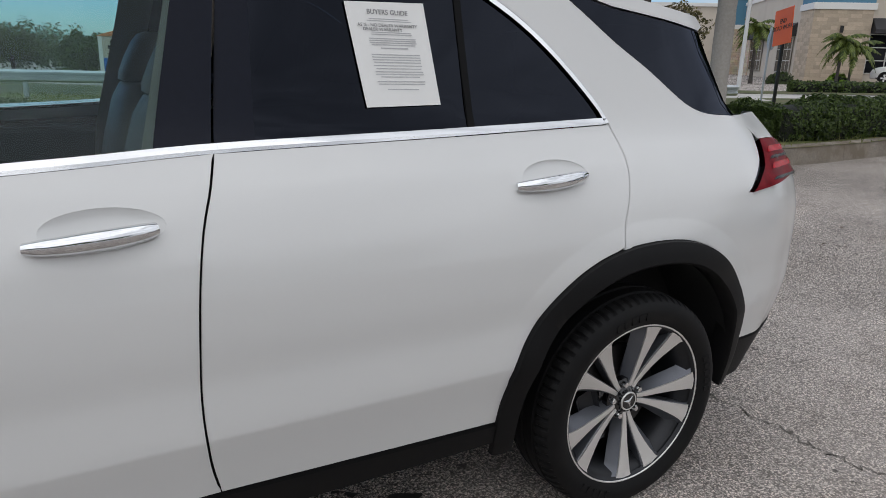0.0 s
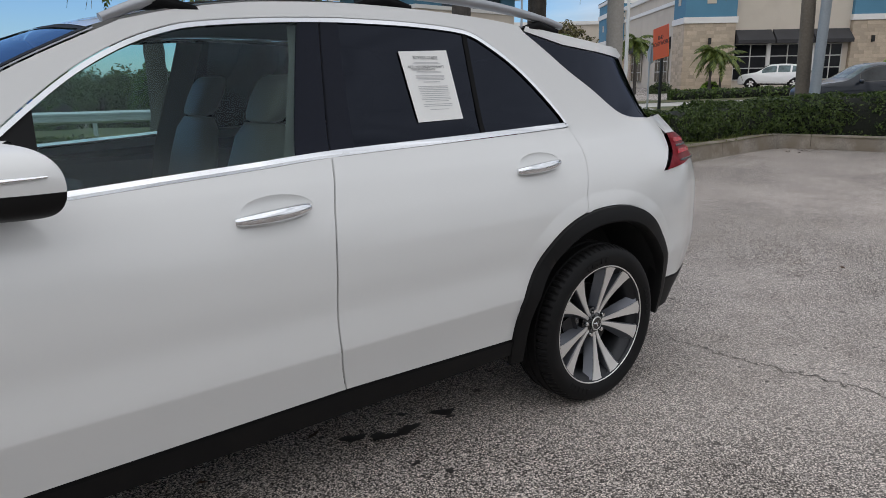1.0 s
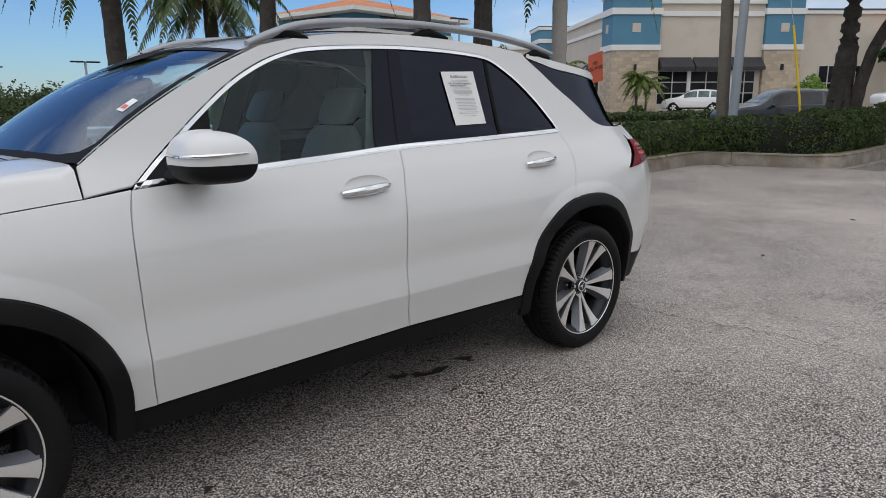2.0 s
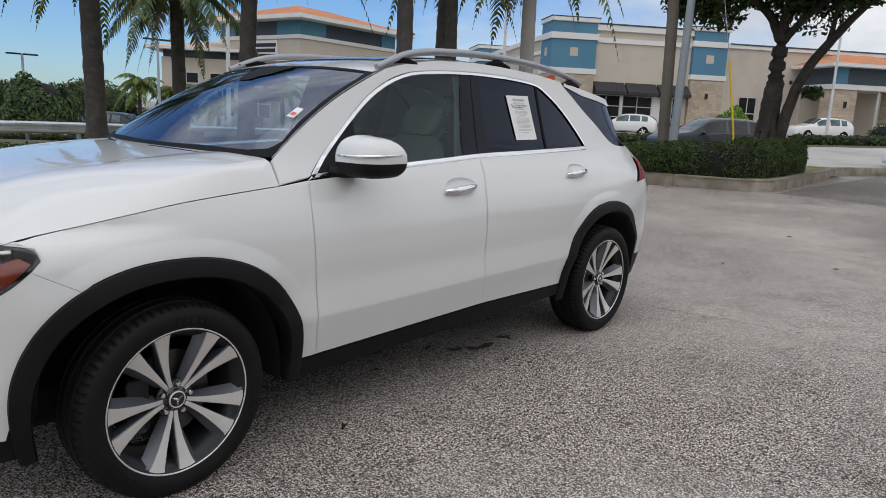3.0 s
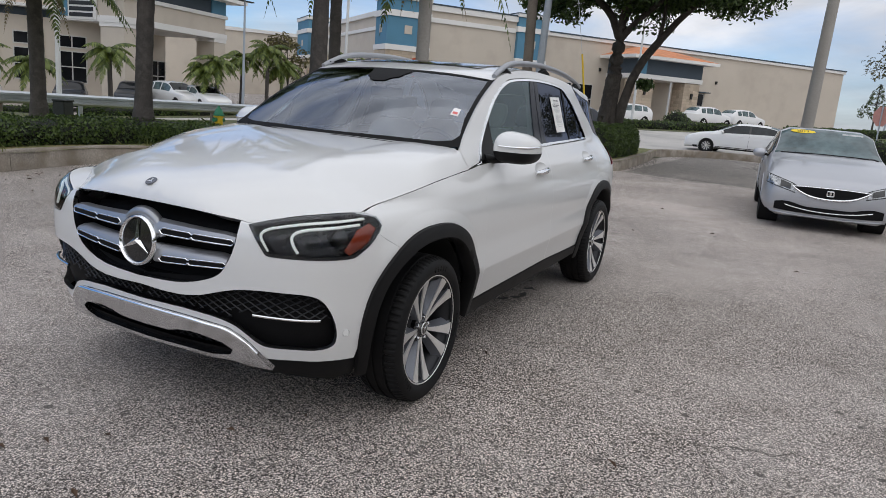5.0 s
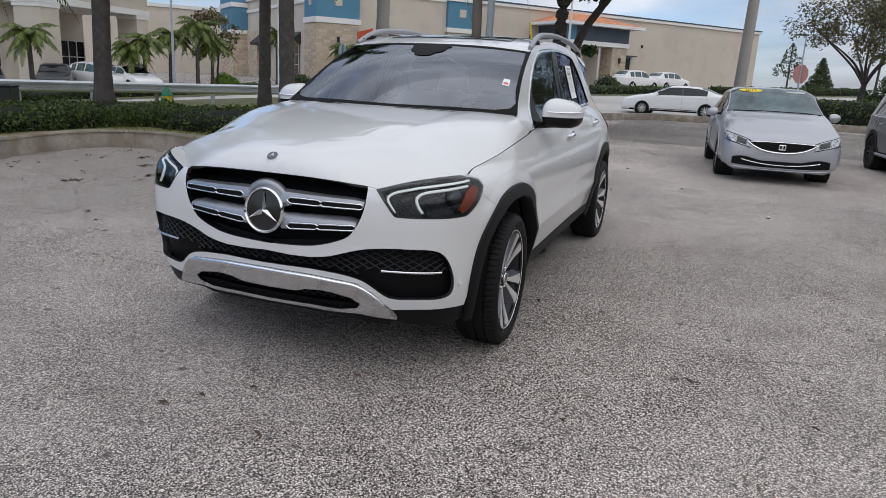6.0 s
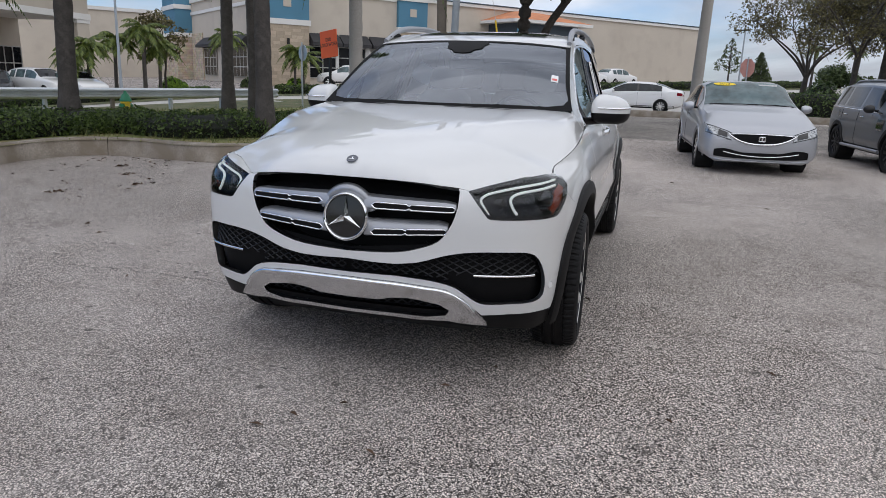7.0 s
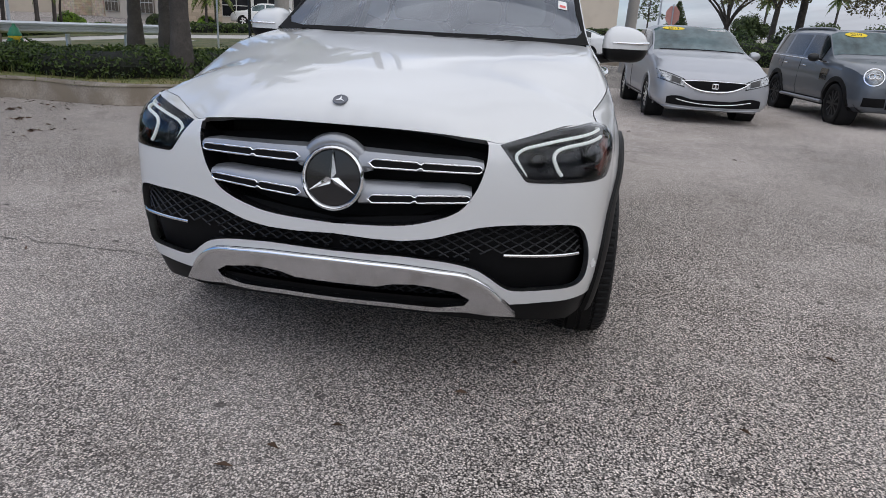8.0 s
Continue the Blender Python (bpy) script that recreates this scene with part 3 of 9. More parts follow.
# ---- foliage
def leaves(centres, ways, size, mat, name, parent, seed, stretch=1.9, fold=0.25):
    """Many small folded leaves, each two triangles pairs, at the places and roughly along the ways given."""
    rng = np.random.default_rng(seed)
    c = np.asarray(centres, float)
    n = len(c)
    w = np.asarray(ways, float) + rng.normal(0, 0.75, (n, 3))
    w /= np.linalg.norm(w, axis=1)[:, None] + 1e-9
    a = np.cross(w, rng.normal(0, 1, (n, 3)))
    a /= np.linalg.norm(a, axis=1)[:, None] + 1e-9
    b = np.cross(w, a)
    s = size * rng.uniform(0.6, 1.3, (n, 1))
    tip, root = c + a * s * stretch * 0.5, c - a * s * stretch * 0.5
    left, right = c + b * s * 0.5 + w * s * fold, c - b * s * 0.5 + w * s * fold
    verts = np.stack([root, right, tip, left], 1).reshape(-1, 3)
    k = np.arange(n)[:, None] * 4
    faces = np.concatenate([k + [0, 1, 2], k + [0, 2, 3]], 0)
    return tagged(make(name, verts.tolist(), faces.tolist(), mat, parent), kind="stuff")


def hedge(path, width, height, count, label, seed, size=0.055, mat=None, group="", n=5, low_start=0.0):
    """A clipped hedge: a core of twigs with the inner shade put into its near-black colour, and a skin of leaves with
    bumps and gaps.
    """
    ob = thing("hedge", label, "hedge", group, Matrix.Translation((path[0][0], path[0][1], 0)))
    back = Matrix.Translation((-path[0][0], -path[0][1], 0))
    pts = [Vector((p[0], p[1])) for p in flow([(x, y) for x, y in path], n)]
    rng = np.random.default_rng(seed)
    rings, cs, ws = [], [], []
    prof = [(-0.47, 0.0), (-0.52, 0.45), (-0.46, 0.78), (-0.28, 0.95), (0.0, 1.0), (0.28, 0.95), (0.46, 0.78), (0.52, 0.45), (0.47, 0.0)]
    for i, p in enumerate(pts):
        d = (pts[min(i + 1, len(pts) - 1)] - pts[max(i - 1, 0)]).normalized()
        s = Vector((-d.y, d.x))
        endcap = 0.72 if i in (0, len(pts) - 1) else 1.0
        z0 = bed_height(p.x, p.y) if uv(p.x, p.y)[1] > 31 else terrain(p.x, p.y)
        h = height * (1 - low_start * (1 - ease(i / len(pts), 0.1, 0.6))) * (1 + 0.06 * noise.noise(Vector((p.x * 0.7, p.y * 0.7, seed))))
        rings.append([Vector((p.x + s.x * a * width * 0.92 * endcap, p.y + s.y * a * width * 0.92 * endcap, z0 + b * h * 0.95)) for a, b in prof])
    Pile().rings([[back @ q for q in r] for r in rings]).done("shaded_twig_core", HEDGE_IN, ob, "", 60)
    seg = [(pts[i + 1] - pts[i]).length for i in range(len(pts) - 1)]
    total = sum(seg)
    for _ in range(count):
        at, i = rng.uniform(0, total), 0
        while at > seg[i] and i < len(seg) - 1:
            at -= seg[i]
            i += 1
        t = at / seg[i]
        g = rng.uniform(0, len(prof) - 1)
        j = min(int(g), len(prof) - 2)
        q0 = rings[i][j].lerp(rings[i][j + 1], g - j)
        q1 = rings[i + 1][j].lerp(rings[i + 1][j + 1], g - j)
        q = q0.lerp(q1, t)
        mid = pts[i].lerp(pts[i + 1], t)
        away = Vector((q.x - mid.x, q.y - mid.y, (q.z - 0.3) * 0.8)).normalized()
        lump = 0.11 * noise.noise(q * 1.9) + 0.05 * noise.noise(q * 6)
        cs.append(back @ (q + away * (lump + rng.uniform(-0.03, 0.07))))
        ws.append(away)
    for e in (0, -1):      # the rounded ends
        mid = pts[e]
        d = (pts[e] - pts[1 if e == 0 else -2]).normalized()
        for _ in range(int(count * width / total * 0.9)):
            a, b = rng.uniform(-0.5, 0.5), rng.uniform(0, 1)
            base = rings[e][0].z
            q = Vector((mid.x - d.y * a * width * 0.9 + d.x * 0.12 * (1 - 2 * abs(a)), mid.y + d.x * a * width * 0.9 + d.y * 0.12 * (1 - 2 * abs(a)), base + b * height * (1 - 0.25 * abs(a)) * (1 - low_start * (e == 0))))
            cs.append(back @ q)
            ws.append(Vector((d.x, d.y, 0.3)))
    leaves(cs, ws, size, mat or HEDGE, "leaves", ob, seed)
    return ob


hedge([(9, -8.5), (2, -8.35), (-3.0, -8.6), (-4.9, -8.3), (-5.4, -7.3), (-5.3, -6.3), (-6.5, -5.45), (-9.3, -5.05)], 1.5, 0.36, 46000, "low clipped dark green hedge behind the concrete kerb", 3, 0.034)
hedge([(-9.4, -4.95), (-11.2, -5.0), (-12.9, -4.75), (-13.9, -3.1), (-14.8, -2.7), (-16.8, -2.72), (-18.4, -2.9)], 1.15, 0.84, 40000, "clipped dark green hedge filling the kerbed corner bed", 4, 0.036, low_start=0.36)
for a, b, hh, k in ((-40, -26, 0.45, 4000), (-25, -13, 0.45, 4000), (-9, 4, 0.5, 3500), (7, 22, 0.6, 4000), (24, 45, 0.65, 5000)):
    hedge([st(a, 16.8).xy, st((a + b) / 2, 17.0).xy, st(b, 16.7).xy], 1.1, hh, k, "low hedge along the store's front verge", int(a * 3 + 200), 0.10, group="store hedges", n=4)


def blades(name, spots, mat, parent, seed, tall=0.12):
    rng = np.random.default_rng(seed)
    c = np.asarray(spots)
    n = len(c)
    lean = rng.normal(0, 0.5, (n, 2)) * tall
    w = rng.normal(0, 1, (n, 2))
    w = w / np.linalg.norm(w, axis=1)[:, None] * 0.008
    h = tall * rng.uniform(0.4, 1.3, n)
    a = c + np.c_[w, np.zeros(n)]
    b = c - np.c_[w, np.zeros(n)]
    t = c + np.c_[lean, h]
    verts = np.stack([a, b, t], 1).reshape(-1, 3)
    return tagged(make(name, verts.tolist(), [(3 * i, 3 * i + 1, 3 * i + 2) for i in range(n)], mat, parent), kind="stuff")


rng = np.random.default_rng(11)
spots = []
while len(spots) < 24000:
    x, y = rng.uniform(-20, 12), rng.uniform(-22, -4)
    if inside((x, y), inner) and noise.noise(Vector((x * 0.5, y * 0.5, 3))) > -0.25:
        spots.append((x, y, bed_height(x, y) - 0.01))
tagged(blades("grass", spots, GRASS, None, 12), "thin patchy grass growing in the bed", "grass", kind="stuff")


def frond(p, base, way, length, droop, rng, n=26, width=0.42, drop=0.55, blade=1.0):
    """One feather leaf: an arching rib with narrow leaflets hanging from both sides."""
    side = Vector((-way.y, way.x, 0)).normalized()
    rib = []
    for i in range(n + 1):
        t = i / n
        flat = length * (t - 0.18 * droop * t * t)
        rib.append(base + Vector((way.x, way.y, 0)) * flat * math.cos(math.asin(max(min(way.z, 1), -1)) * (1 - t)) + Vector((0, 0, length * (way.z * t - droop * t * t))))
    p.tube(rib[::4] + [rib[-1]], [0.028 * (1 - 0.8 * i / 7) for i in range(len(rib[::4]) + 1)], 3, cap=False)
    for i in range(2, n):
        t = i / n
        reach = width * math.sin(math.pi * min(t * 0.9 + 0.12, 1)) * rng.uniform(0.8, 1.15)
        along = (rib[i + 1] - rib[i - 1]).normalized()
        for s in (-1, 1):
            q = rib[i] + side * s * reach * 0.75 + along * reach * 0.45 + Vector((0, 0, -reach * drop * rng.uniform(0.6, 1.5)))
            k = (0.014 + 0.01 * rng.random()) * blade
            m = rib[i].lerp(q, 0.5) + Vector((0, 0, 0.03))
            p.add([rib[i] - along * k, rib[i] + along * k, m + along * k * 1.3, q, m - along * k * 1.3], [(0, 1, 2, 4), (4, 2, 3)])


def palm(x, y, z0, height, radius, lean, label, seed, fronds=16, length=2.3, group="tall palms", drop=0.9, dry=4, leaflets=26, bark=None, blade=1.0, green=None):
    """A palm: a ringed, slightly curved trunk and a crown of feather leaves, with a few dry ones hanging."""
    rng = random.Random(seed)
    ob = thing("palm_tree", label, "palm tree", group, Matrix.Translation((x, y, z0)))
    top = Vector((lean[0], lean[1], height))
    path, rad = [], []
    n = max(int(height / 0.16), 8)
    for i in range(n + 1):
        t = i / n
        path.append(Vector((lean[0] * t ** 1.6, lean[1] * t ** 1.6, height * t - 0.05)))
        rad.append(radius * (1.25 - 0.45 * min(t * 6, 1) + 0.1 * (1 - t) + (0.05 if i % 2 else 0.0)) * rng.uniform(0.98, 1.02))
    Pile().tube(path, rad, 14).done("trunk", bark or PALM, ob, "", 75)
    crown = Pile()
    for i in range(fronds):
        a = i * 2.39996 + rng.uniform(-0.2, 0.2)
        rise = 0.85 - 1.15 * (i / fronds) + rng.uniform(-0.1, 0.1)
        frond(crown, top, Vector((math.cos(a), math.sin(a), rise)), length * rng.uniform(0.85, 1.1), drop * rng.uniform(0.75, 1.15), rng, leaflets, blade=blade)
    crown.done("crown", green or FROND, ob)
    if dry:
        old = Pile()
        for i in range(dry):
            a = i * 2.2 + rng.uniform(-0.4, 0.4)
            frond(old, top - Vector((0, 0, 0.15)), Vector((math.cos(a) * 0.6, math.sin(a) * 0.6, -0.5)), length * 0.75, 0.7, rng, leaflets, 0.3)
        old.done("dry_leaves", FROND_DRY, ob, "dry yellow-brown hanging leaves")
    return ob


TALL = "tall palm with grey ringed trunk behind the kerb"
for i, (x, y, h, r, ln) in enumerate(((-2.9, -10.7, 4.7, 0.20, (0.15, 0.25)), (-6.3, -14.0, 4.3, 0.19, (0.1, 0.1)), (-4.75, -8.55, 5.3, 0.165, (-0.2, 0.1)), (-5.65, -5.25, 5.3, 0.15, (0.05, 0.0)),
                                      (-10.1, -8.2, 6.0, 0.16, (0.1, 0.0)), (-11.5, -9.9, 6.2, 0.17, (-0.1, 0.1)))):
    palm(x, y, bed_height(x, y), h, r, ln, TALL, 20 + i, fronds=24, length=2.4, drop=0.92, leaflets=40, blade=1.7)
palm(-8.4, -4.78, bed_height(-8.4, -4.78), 5.0, 0.15, (0.05, 0.0), "palm with a smooth pale grey trunk behind the kerb", 27, fronds=22, length=2.3, drop=0.92, leaflets=40, blade=1.7, bark=CONPOLE)


def tree(x, y, z0, label, seed, trunk, limbs, clusters, leaf, count, size, mat=None, bark=None):
    """A broadleaf tree: strands of trunk, forking limbs, twigs and a loose crown of small leaves in clumps."""
    rng = random.Random(seed)
    nr = np.random.default_rng(seed)
    ob = thing("tree", label, "tree", at=Matrix.Translation((x, y, z0)))
    wood = Pile()
    for path, r0, r1 in trunk + limbs:
        pts = flow(path, 5)
        k = len(pts) - 1
        wood.tube([p + Vector((rng.uniform(-1, 1), rng.uniform(-1, 1), 0)) * 0.06 * min(r0, 0.3) for p in pts], [r0 + (r1 - r0) * i / k for i in range(k + 1)], 9)
    cs, ws = [], []
    ends = [Vector(path[-1]) for path, _, _ in limbs]
    for cx, cy, cz, rr in clusters:
        c = Vector((cx, cy, cz))
        near = min(ends, key=lambda e: (e - c).length)
        mid = near.lerp(c, 0.5) + Vector((rng.uniform(-0.2, 0.2), rng.uniform(-0.2, 0.2), 0.15))
        wood.tube(flow([near, mid, c], 4), [0.028, 0.026, 0.024, 0.021, 0.018, 0.015, 0.012, 0.01, 0.007], 5)
        for _ in range(7):
            d = Vector((rng.gauss(0, 1), rng.gauss(0, 1), rng.gauss(0, 0.7))).normalized() * rr * 0.85
            wood.tube([c, c + d * 0.5 + Vector((0, 0, 0.05)), c + d], [0.015, 0.01, 0.004], 3)
        m = int(count / len(clusters) * rng.uniform(0.7, 1.3) * min(1, (rr / 0.6) ** 2))
        d = nr.normal(0, 1, (m, 3))
        d /= np.linalg.norm(d, axis=1)[:, None]
        rad = rr * nr.uniform(0.25, 1.0, (m, 1)) ** 0.55
        p = np.array([cx, cy, cz]) + d * rad * [1.05, 1.05, 0.72]
        p += 0.18 * rr * np.sin(p[:, [1, 2, 0]] * 4.1 + seed)
        cs.append(p)
        ws.append(d * 0.6 + [0, 0, 0.6])
    wood.done("trunk", bark or BARK, ob, "", 70)
    leaves(np.concatenate(cs), np.concatenate(ws), size, mat or LEAF, "crown", ob, seed)
    return ob


# the spreading tree in the corner bed; ahead of the eye its right is roughly +y
rt = random.Random(5)
clumps = []
for i in range(46):
    a, q = rt.uniform(0, 2 * math.pi), rt.uniform(0, 1) ** 0.5
    lx, ly = math.cos(a) * q * 3.4, math.sin(a) * q * 3.7 + 0.95
    clumps.append((lx * 0.9, ly, 4.38 + rt.uniform(0.0, 2.9) * (1 - 0.5 * q) + 0.75 * q * rt.uniform(-0.5, 1), rt.uniform(0.65, 1.1)))
tree(-17.4, -3.15, 0.22, "spreading broadleaf tree with a braided grey trunk in the bed", 6,
     [([(0.0, 0.0, 0), (0.02, -0.05, 0.9), (0.0, 0.02, 2.0), (0.02, 0.05, 2.9), (0.02, 0.06, 3.7)], 0.32, 0.17), ([(0.12, 0.2, 0), (0.08, 0.17, 0.9), (0.08, 0.05, 1.9), (0.0, 0.0, 3.2)], 0.19, 0.03),
      ([(0.12, -0.24, 0), (0.13, -0.2, 0.8), (0.12, -0.1, 1.7), (0.05, 0.04, 3.1)], 0.17, 0.03), ([(0.2, 0.0, 0), (0.24, -0.02, 0.8), (0.16, 0.1, 1.7), (0.04, 0.04, 3.2)], 0.14, 0.03),
      ([(0.0, 0.3, 0), (0.0, 0.32, 0.8), (0.0, 0.42, 1.6), (0.0, 0.72, 2.6), (0.0, 1.3, 3.5)], 0.18, 0.11)],
     [([(0.02, 0.03, 3.5), (0.0, -0.3, 4.1), (0.1, -0.9, 4.7), (0.1, -1.6, 5.2)], 0.14, 0.06), ([(0.02, 0.06, 3.5), (0.05, 0.12, 4.2), (-0.1, 0.35, 5.3)], 0.15, 0.07), ([(0.02, 0.08, 3.4), (0.1, 0.55, 3.95), (0.2, 1.2, 4.5), (0.2, 1.9, 5.2)], 0.11, 0.05),
      ([(0.0, 1.28, 3.45), (0.0, 1.8, 4.1), (0.1, 2.4, 4.6), (0.1, 3.2, 5.0)], 0.11, 0.05), ([(0.0, 1.2, 3.4), (0.1, 1.3, 4.0), (0.1, 1.25, 4.8)], 0.07, 0.04), ([(0.05, -0.4, 4.2), (0.9, -0.7, 4.6), (1.7, -0.8, 5.0)], 0.09, 0.05),
      ([(0.0, 0.1, 4.0), (-1.0, 0.3, 4.7), (-1.9, 0.6, 5.2)], 0.10, 0.05), ([(0.0, 0.6, 2.2), (0.1, 0.8, 2.2), (0.15, 0.95, 2.15)], 0.035, 0.015)],
     clumps + [(0.2, 0.98, 2.1, 0.24), (0.3, -1.5, 4.35, 0.8), (0.2, -2.3, 4.55, 0.85), (0.1, -0.7, 4.75, 0.6), (0.2, 2.9, 4.6, 0.7)], None, 52000, 0.085)


def bush(x, y, z0, r, h, mat, label, seed, count=2500, size=0.07, group=""):
    """A rounded shrub with an uneven outline."""
    ob = thing("bush", label, "bush", group, Matrix.Translation((x, y, z0)))
    rng = np.random.default_rng(seed)
    d = rng.normal(0, 1, (count, 3))
    d[:, 2] = np.abs(d[:, 2])
    d /= np.linalg.norm(d, axis=1)[:, None]
    q = d * rng.uniform(0.72, 1.03, (count, 1))
    q *= 1 + 0.16 * np.sin(q[:, [1, 2, 0]] * 5 + seed)
    leaves(q * [r, r, h], d, size, mat, "leaves", ob, seed)
    # solid core of twigs, its near-black colour standing in for shade behind the leaves
    core = Pile()
    core.turn([(0.02, 0.0), (r * 0.55, 0.02), (r * 0.8, h * 0.3), (r * 0.7, h * 0.65), (r * 0.35, h * 0.85), (0.02, h * 0.88)], None, 14).done("shaded_twig_core", HEDGE_IN, ob, "", 80)
    return ob


# ---- poles, signs, hydrant and guard rail
def pole(name, x, y, z0, path, radii, mat, label, group="", sides=14):
    ob = thing(name, label, "pole", group, Matrix.Translation((x, y, z0)))
    Pile().tube(path, radii, sides).done("shaft", mat, ob, "", 60)
    return ob


pole("wooden_pole", -15.2, -5.05, 0.15, [(0, 0, -0.05), (0.12, -0.05, 4.0), (0.25, -0.1, 9.0)], [0.15, 0.14, 0.12], WOODPOLE, "weathered wooden utility pole beside a steel pole")
steel_pole = pole("steel_pole", -15.0, -4.72, 0.15, [(0, 0, -0.05), (0.05, 0.1, 3.0), (0.16, 0.3, 9.0)], [0.115, 0.105, 0.09], GREYPOLE, "grey painted steel pole beside a wooden pole")
Pile().tube([(0, 0, 0), (0, 0, 0.05)], [0.19, 0.19], 12).done("base_plate", GREYPOLE, steel_pole)
pole("lot_light_pole", -20.9, 2.3, 0.0, [(0, 0, -0.05), (0.12, 0.2, 9.0)], [0.20, 0.14], CONPOLE, "tapered concrete light pole at the car park's edge")
pole("guy_marker", -14.9, -3.0, 0.2, [(0, 0, -0.05), (0.03, -0.16, 1.2), (0.06, -0.42, 2.75)], [0.026, 0.026, 0.026], YELLOW, "yellow plastic guy wire marker leaning over the hedge", sides=8)
pole("guy_wire", -14.9, -3.0, 0.2, [(0.06, -0.40, 2.65), (0.14, -0.95, 5.5), (0.25, -1.7, 9.5)], [0.008, 0.008, 0.008], STEEL, "thin steel guy wire above its yellow marker", sides=5)


def light_post(u, v, h, label, arm=1.2, r=0.09):
    q = st(u, v)
    ob = thing("street_lamp", label, "street lamp", "street lamps", Matrix.Translation((q.x, q.y, terrain(q.x, q.y))))
    Pile().tube([(0, 0, 0), (0, 0, h)], [r, r * 0.6], 8).done("post", GREYPOLE, ob, "", 60)
    for s in (-1, 1):
        Pile().box((s * 0.05 - (0.0 if s > 0 else arm), -0.15, h - 0.035), (s * 0.05 + (arm if s > 0 else 0.0), 0.15, h + 0.035), None, 0.02).done("lamp_head", BLACKPAINT, ob)
    return ob


for u, v, h in ((-16.5, 12, 6.4), (-29.1, 20, 5.2), (-35.1, 20, 4.2), (-44, 12, 4.4)):
    light_post(u, v, h, "slim grey street lamp with two flat dark heads", 0.6)
for (u, v, h) in ((-25.3, 24, 9.5), (-10.8, 14, 11), (12.7, 12, 9.5)):
    q = st(u, v)
    pole("flag_pole", q.x, q.y, terrain(q.x, q.y), [(0, 0, 0), (0, 0, h)], [0.11, 0.06], WHITEPOLE, "tall plain white pole on the far verge", "white poles", 8)

# the orange roadworks sign, seen square-on from the bonnet end
sign = thing("road_sign", "orange road works sign on a black post", "sign", at=pose(-14.6, -8.4, 0.1, 0, 0, 242))
Pile().box((-0.03, -0.03, 0), (0.03, 0.03, 2.15)).done("post", BLACKPAINT, sign)
board = pose(0, 0.045, 2.11, 0, 6, 0)
Pile().box((-0.42, -0.008, -0.39), (0.42, 0.008, 0.39), board, 0.004).done("panel", ORANGE, sign)
words("lettering", "END\nROAD WORK", 0.142, board @ pose(0, 0.010, 0.05, 90, 0, 180), BLACKPAINT, sign)

stop = thing("stop_sign", "faded red stop sign seen from its edge of the street", "sign", at=pose(-37.1, 5.5, 0.05, 0, 0, 80))
Pile().tube([(0, 0, 0), (0, 0, 2.9)], 0.035, 8).done("post", STEEL, stop)
Pile().rings([[Vector((0.48 * math.cos(radians(22.5 + 45 * k)) * 0.8, y, 2.32 + 0.52 * math.sin(radians(22.5 + 45 * k)))) for k in range(8)] for y in (0.04, 0.055)]).done("panel", SIGNBACK, stop)
disc = thing("round_sign", "grey back of a round sign on a thin post", "sign", at=pose(-17.3, -10.8, 0.02, 0, 0, 60))
Pile().tube([(0, 0, 0), (0, 0, 2.35)], 0.03, 8).done("post", STEEL, disc)
Pile().tube([(0, 0.035, 2.0), (0, 0.05, 2.0)], [0.27, 0.27], 20).done("panel", STEEL, disc)

hyd = thing("fire_hydrant", "yellow fire hydrant with a green bonnet in the grass", "hydrant", at=Matrix.Translation((-10.4, -12.3, 0.02)))
Pile().turn([(0.0, 0), (0.16, 0), (0.16, 0.05), (0.11, 0.06), (0.11, 0.40), (0.14, 0.41), (0.14, 0.45), (0.0, 0.45)], None, 16).done("barrel", HYDRANT_Y, hyd, "yellow barrel", 40)
Pile().turn([(0.15, 0.45), (0.15, 0.49), (0.12, 0.53), (0.09, 0.62), (0.04, 0.67), (0.035, 0.72), (0.0, 0.72)], None, 16).done("bonnet", HYDRANT_G, hyd, "green bonnet", 40)
for s in (-1, 1):
    Pile().tube([(s * 0.09, 0, 0.34), (s * 0.19, 0, 0.34)], [0.055, 0.06], 10).done("outlet_cap", HYDRANT_G, hyd)

rail = thing("guard_rail", "galvanised steel guard rail on short posts along the street", "guard rail")
ra, rb = Vector((-18.0, -12.2, 0)), Vector((30.0, -28.5, 0))
rd = (rb - ra).normalized()
rn = Vector((-rd.y, rd.x, 0))
wave = [(0.0, 0.0), (0.03, 0.03), (0.075, 0.05), (0.075, 0.09), (0.02, 0.13), (0.02, 0.18), (0.075, 0.22), (0.075, 0.26), (0.03, 0.28), (0.0, 0.31)]
for k in range(13):
    a, b = ra + rd * (3.85 * k), ra + rd * (3.85 * k + 3.9)
    Pile().rings([[q + rn * (w + 0.004 * (k % 2)) + Vector((0, 0, 0.44 + h - 0.005 * k)) for w, h in wave] + [q + rn * (w - 0.006 + 0.004 * (k % 2)) + Vector((0, 0, 0.44 + h - 0.005 * k)) for w, h in reversed(wave)] for q in (a, b)]).done("beam", STEEL, rail, "", 50)
for k in range(26):
    q = ra + rd * (1.92 * k + 0.5)
    Pile().box((-0.05, -0.10, -0.1), (0.05, 0.0, 0.70 - 0.0025 * k), Matrix.Translation(q) @ pose(0, 0, 0, 0, 0, math.degrees(math.atan2(rd.y, rd.x))), 0.008).done("post", STEEL if k % 3 else WOODPOLE, rail)

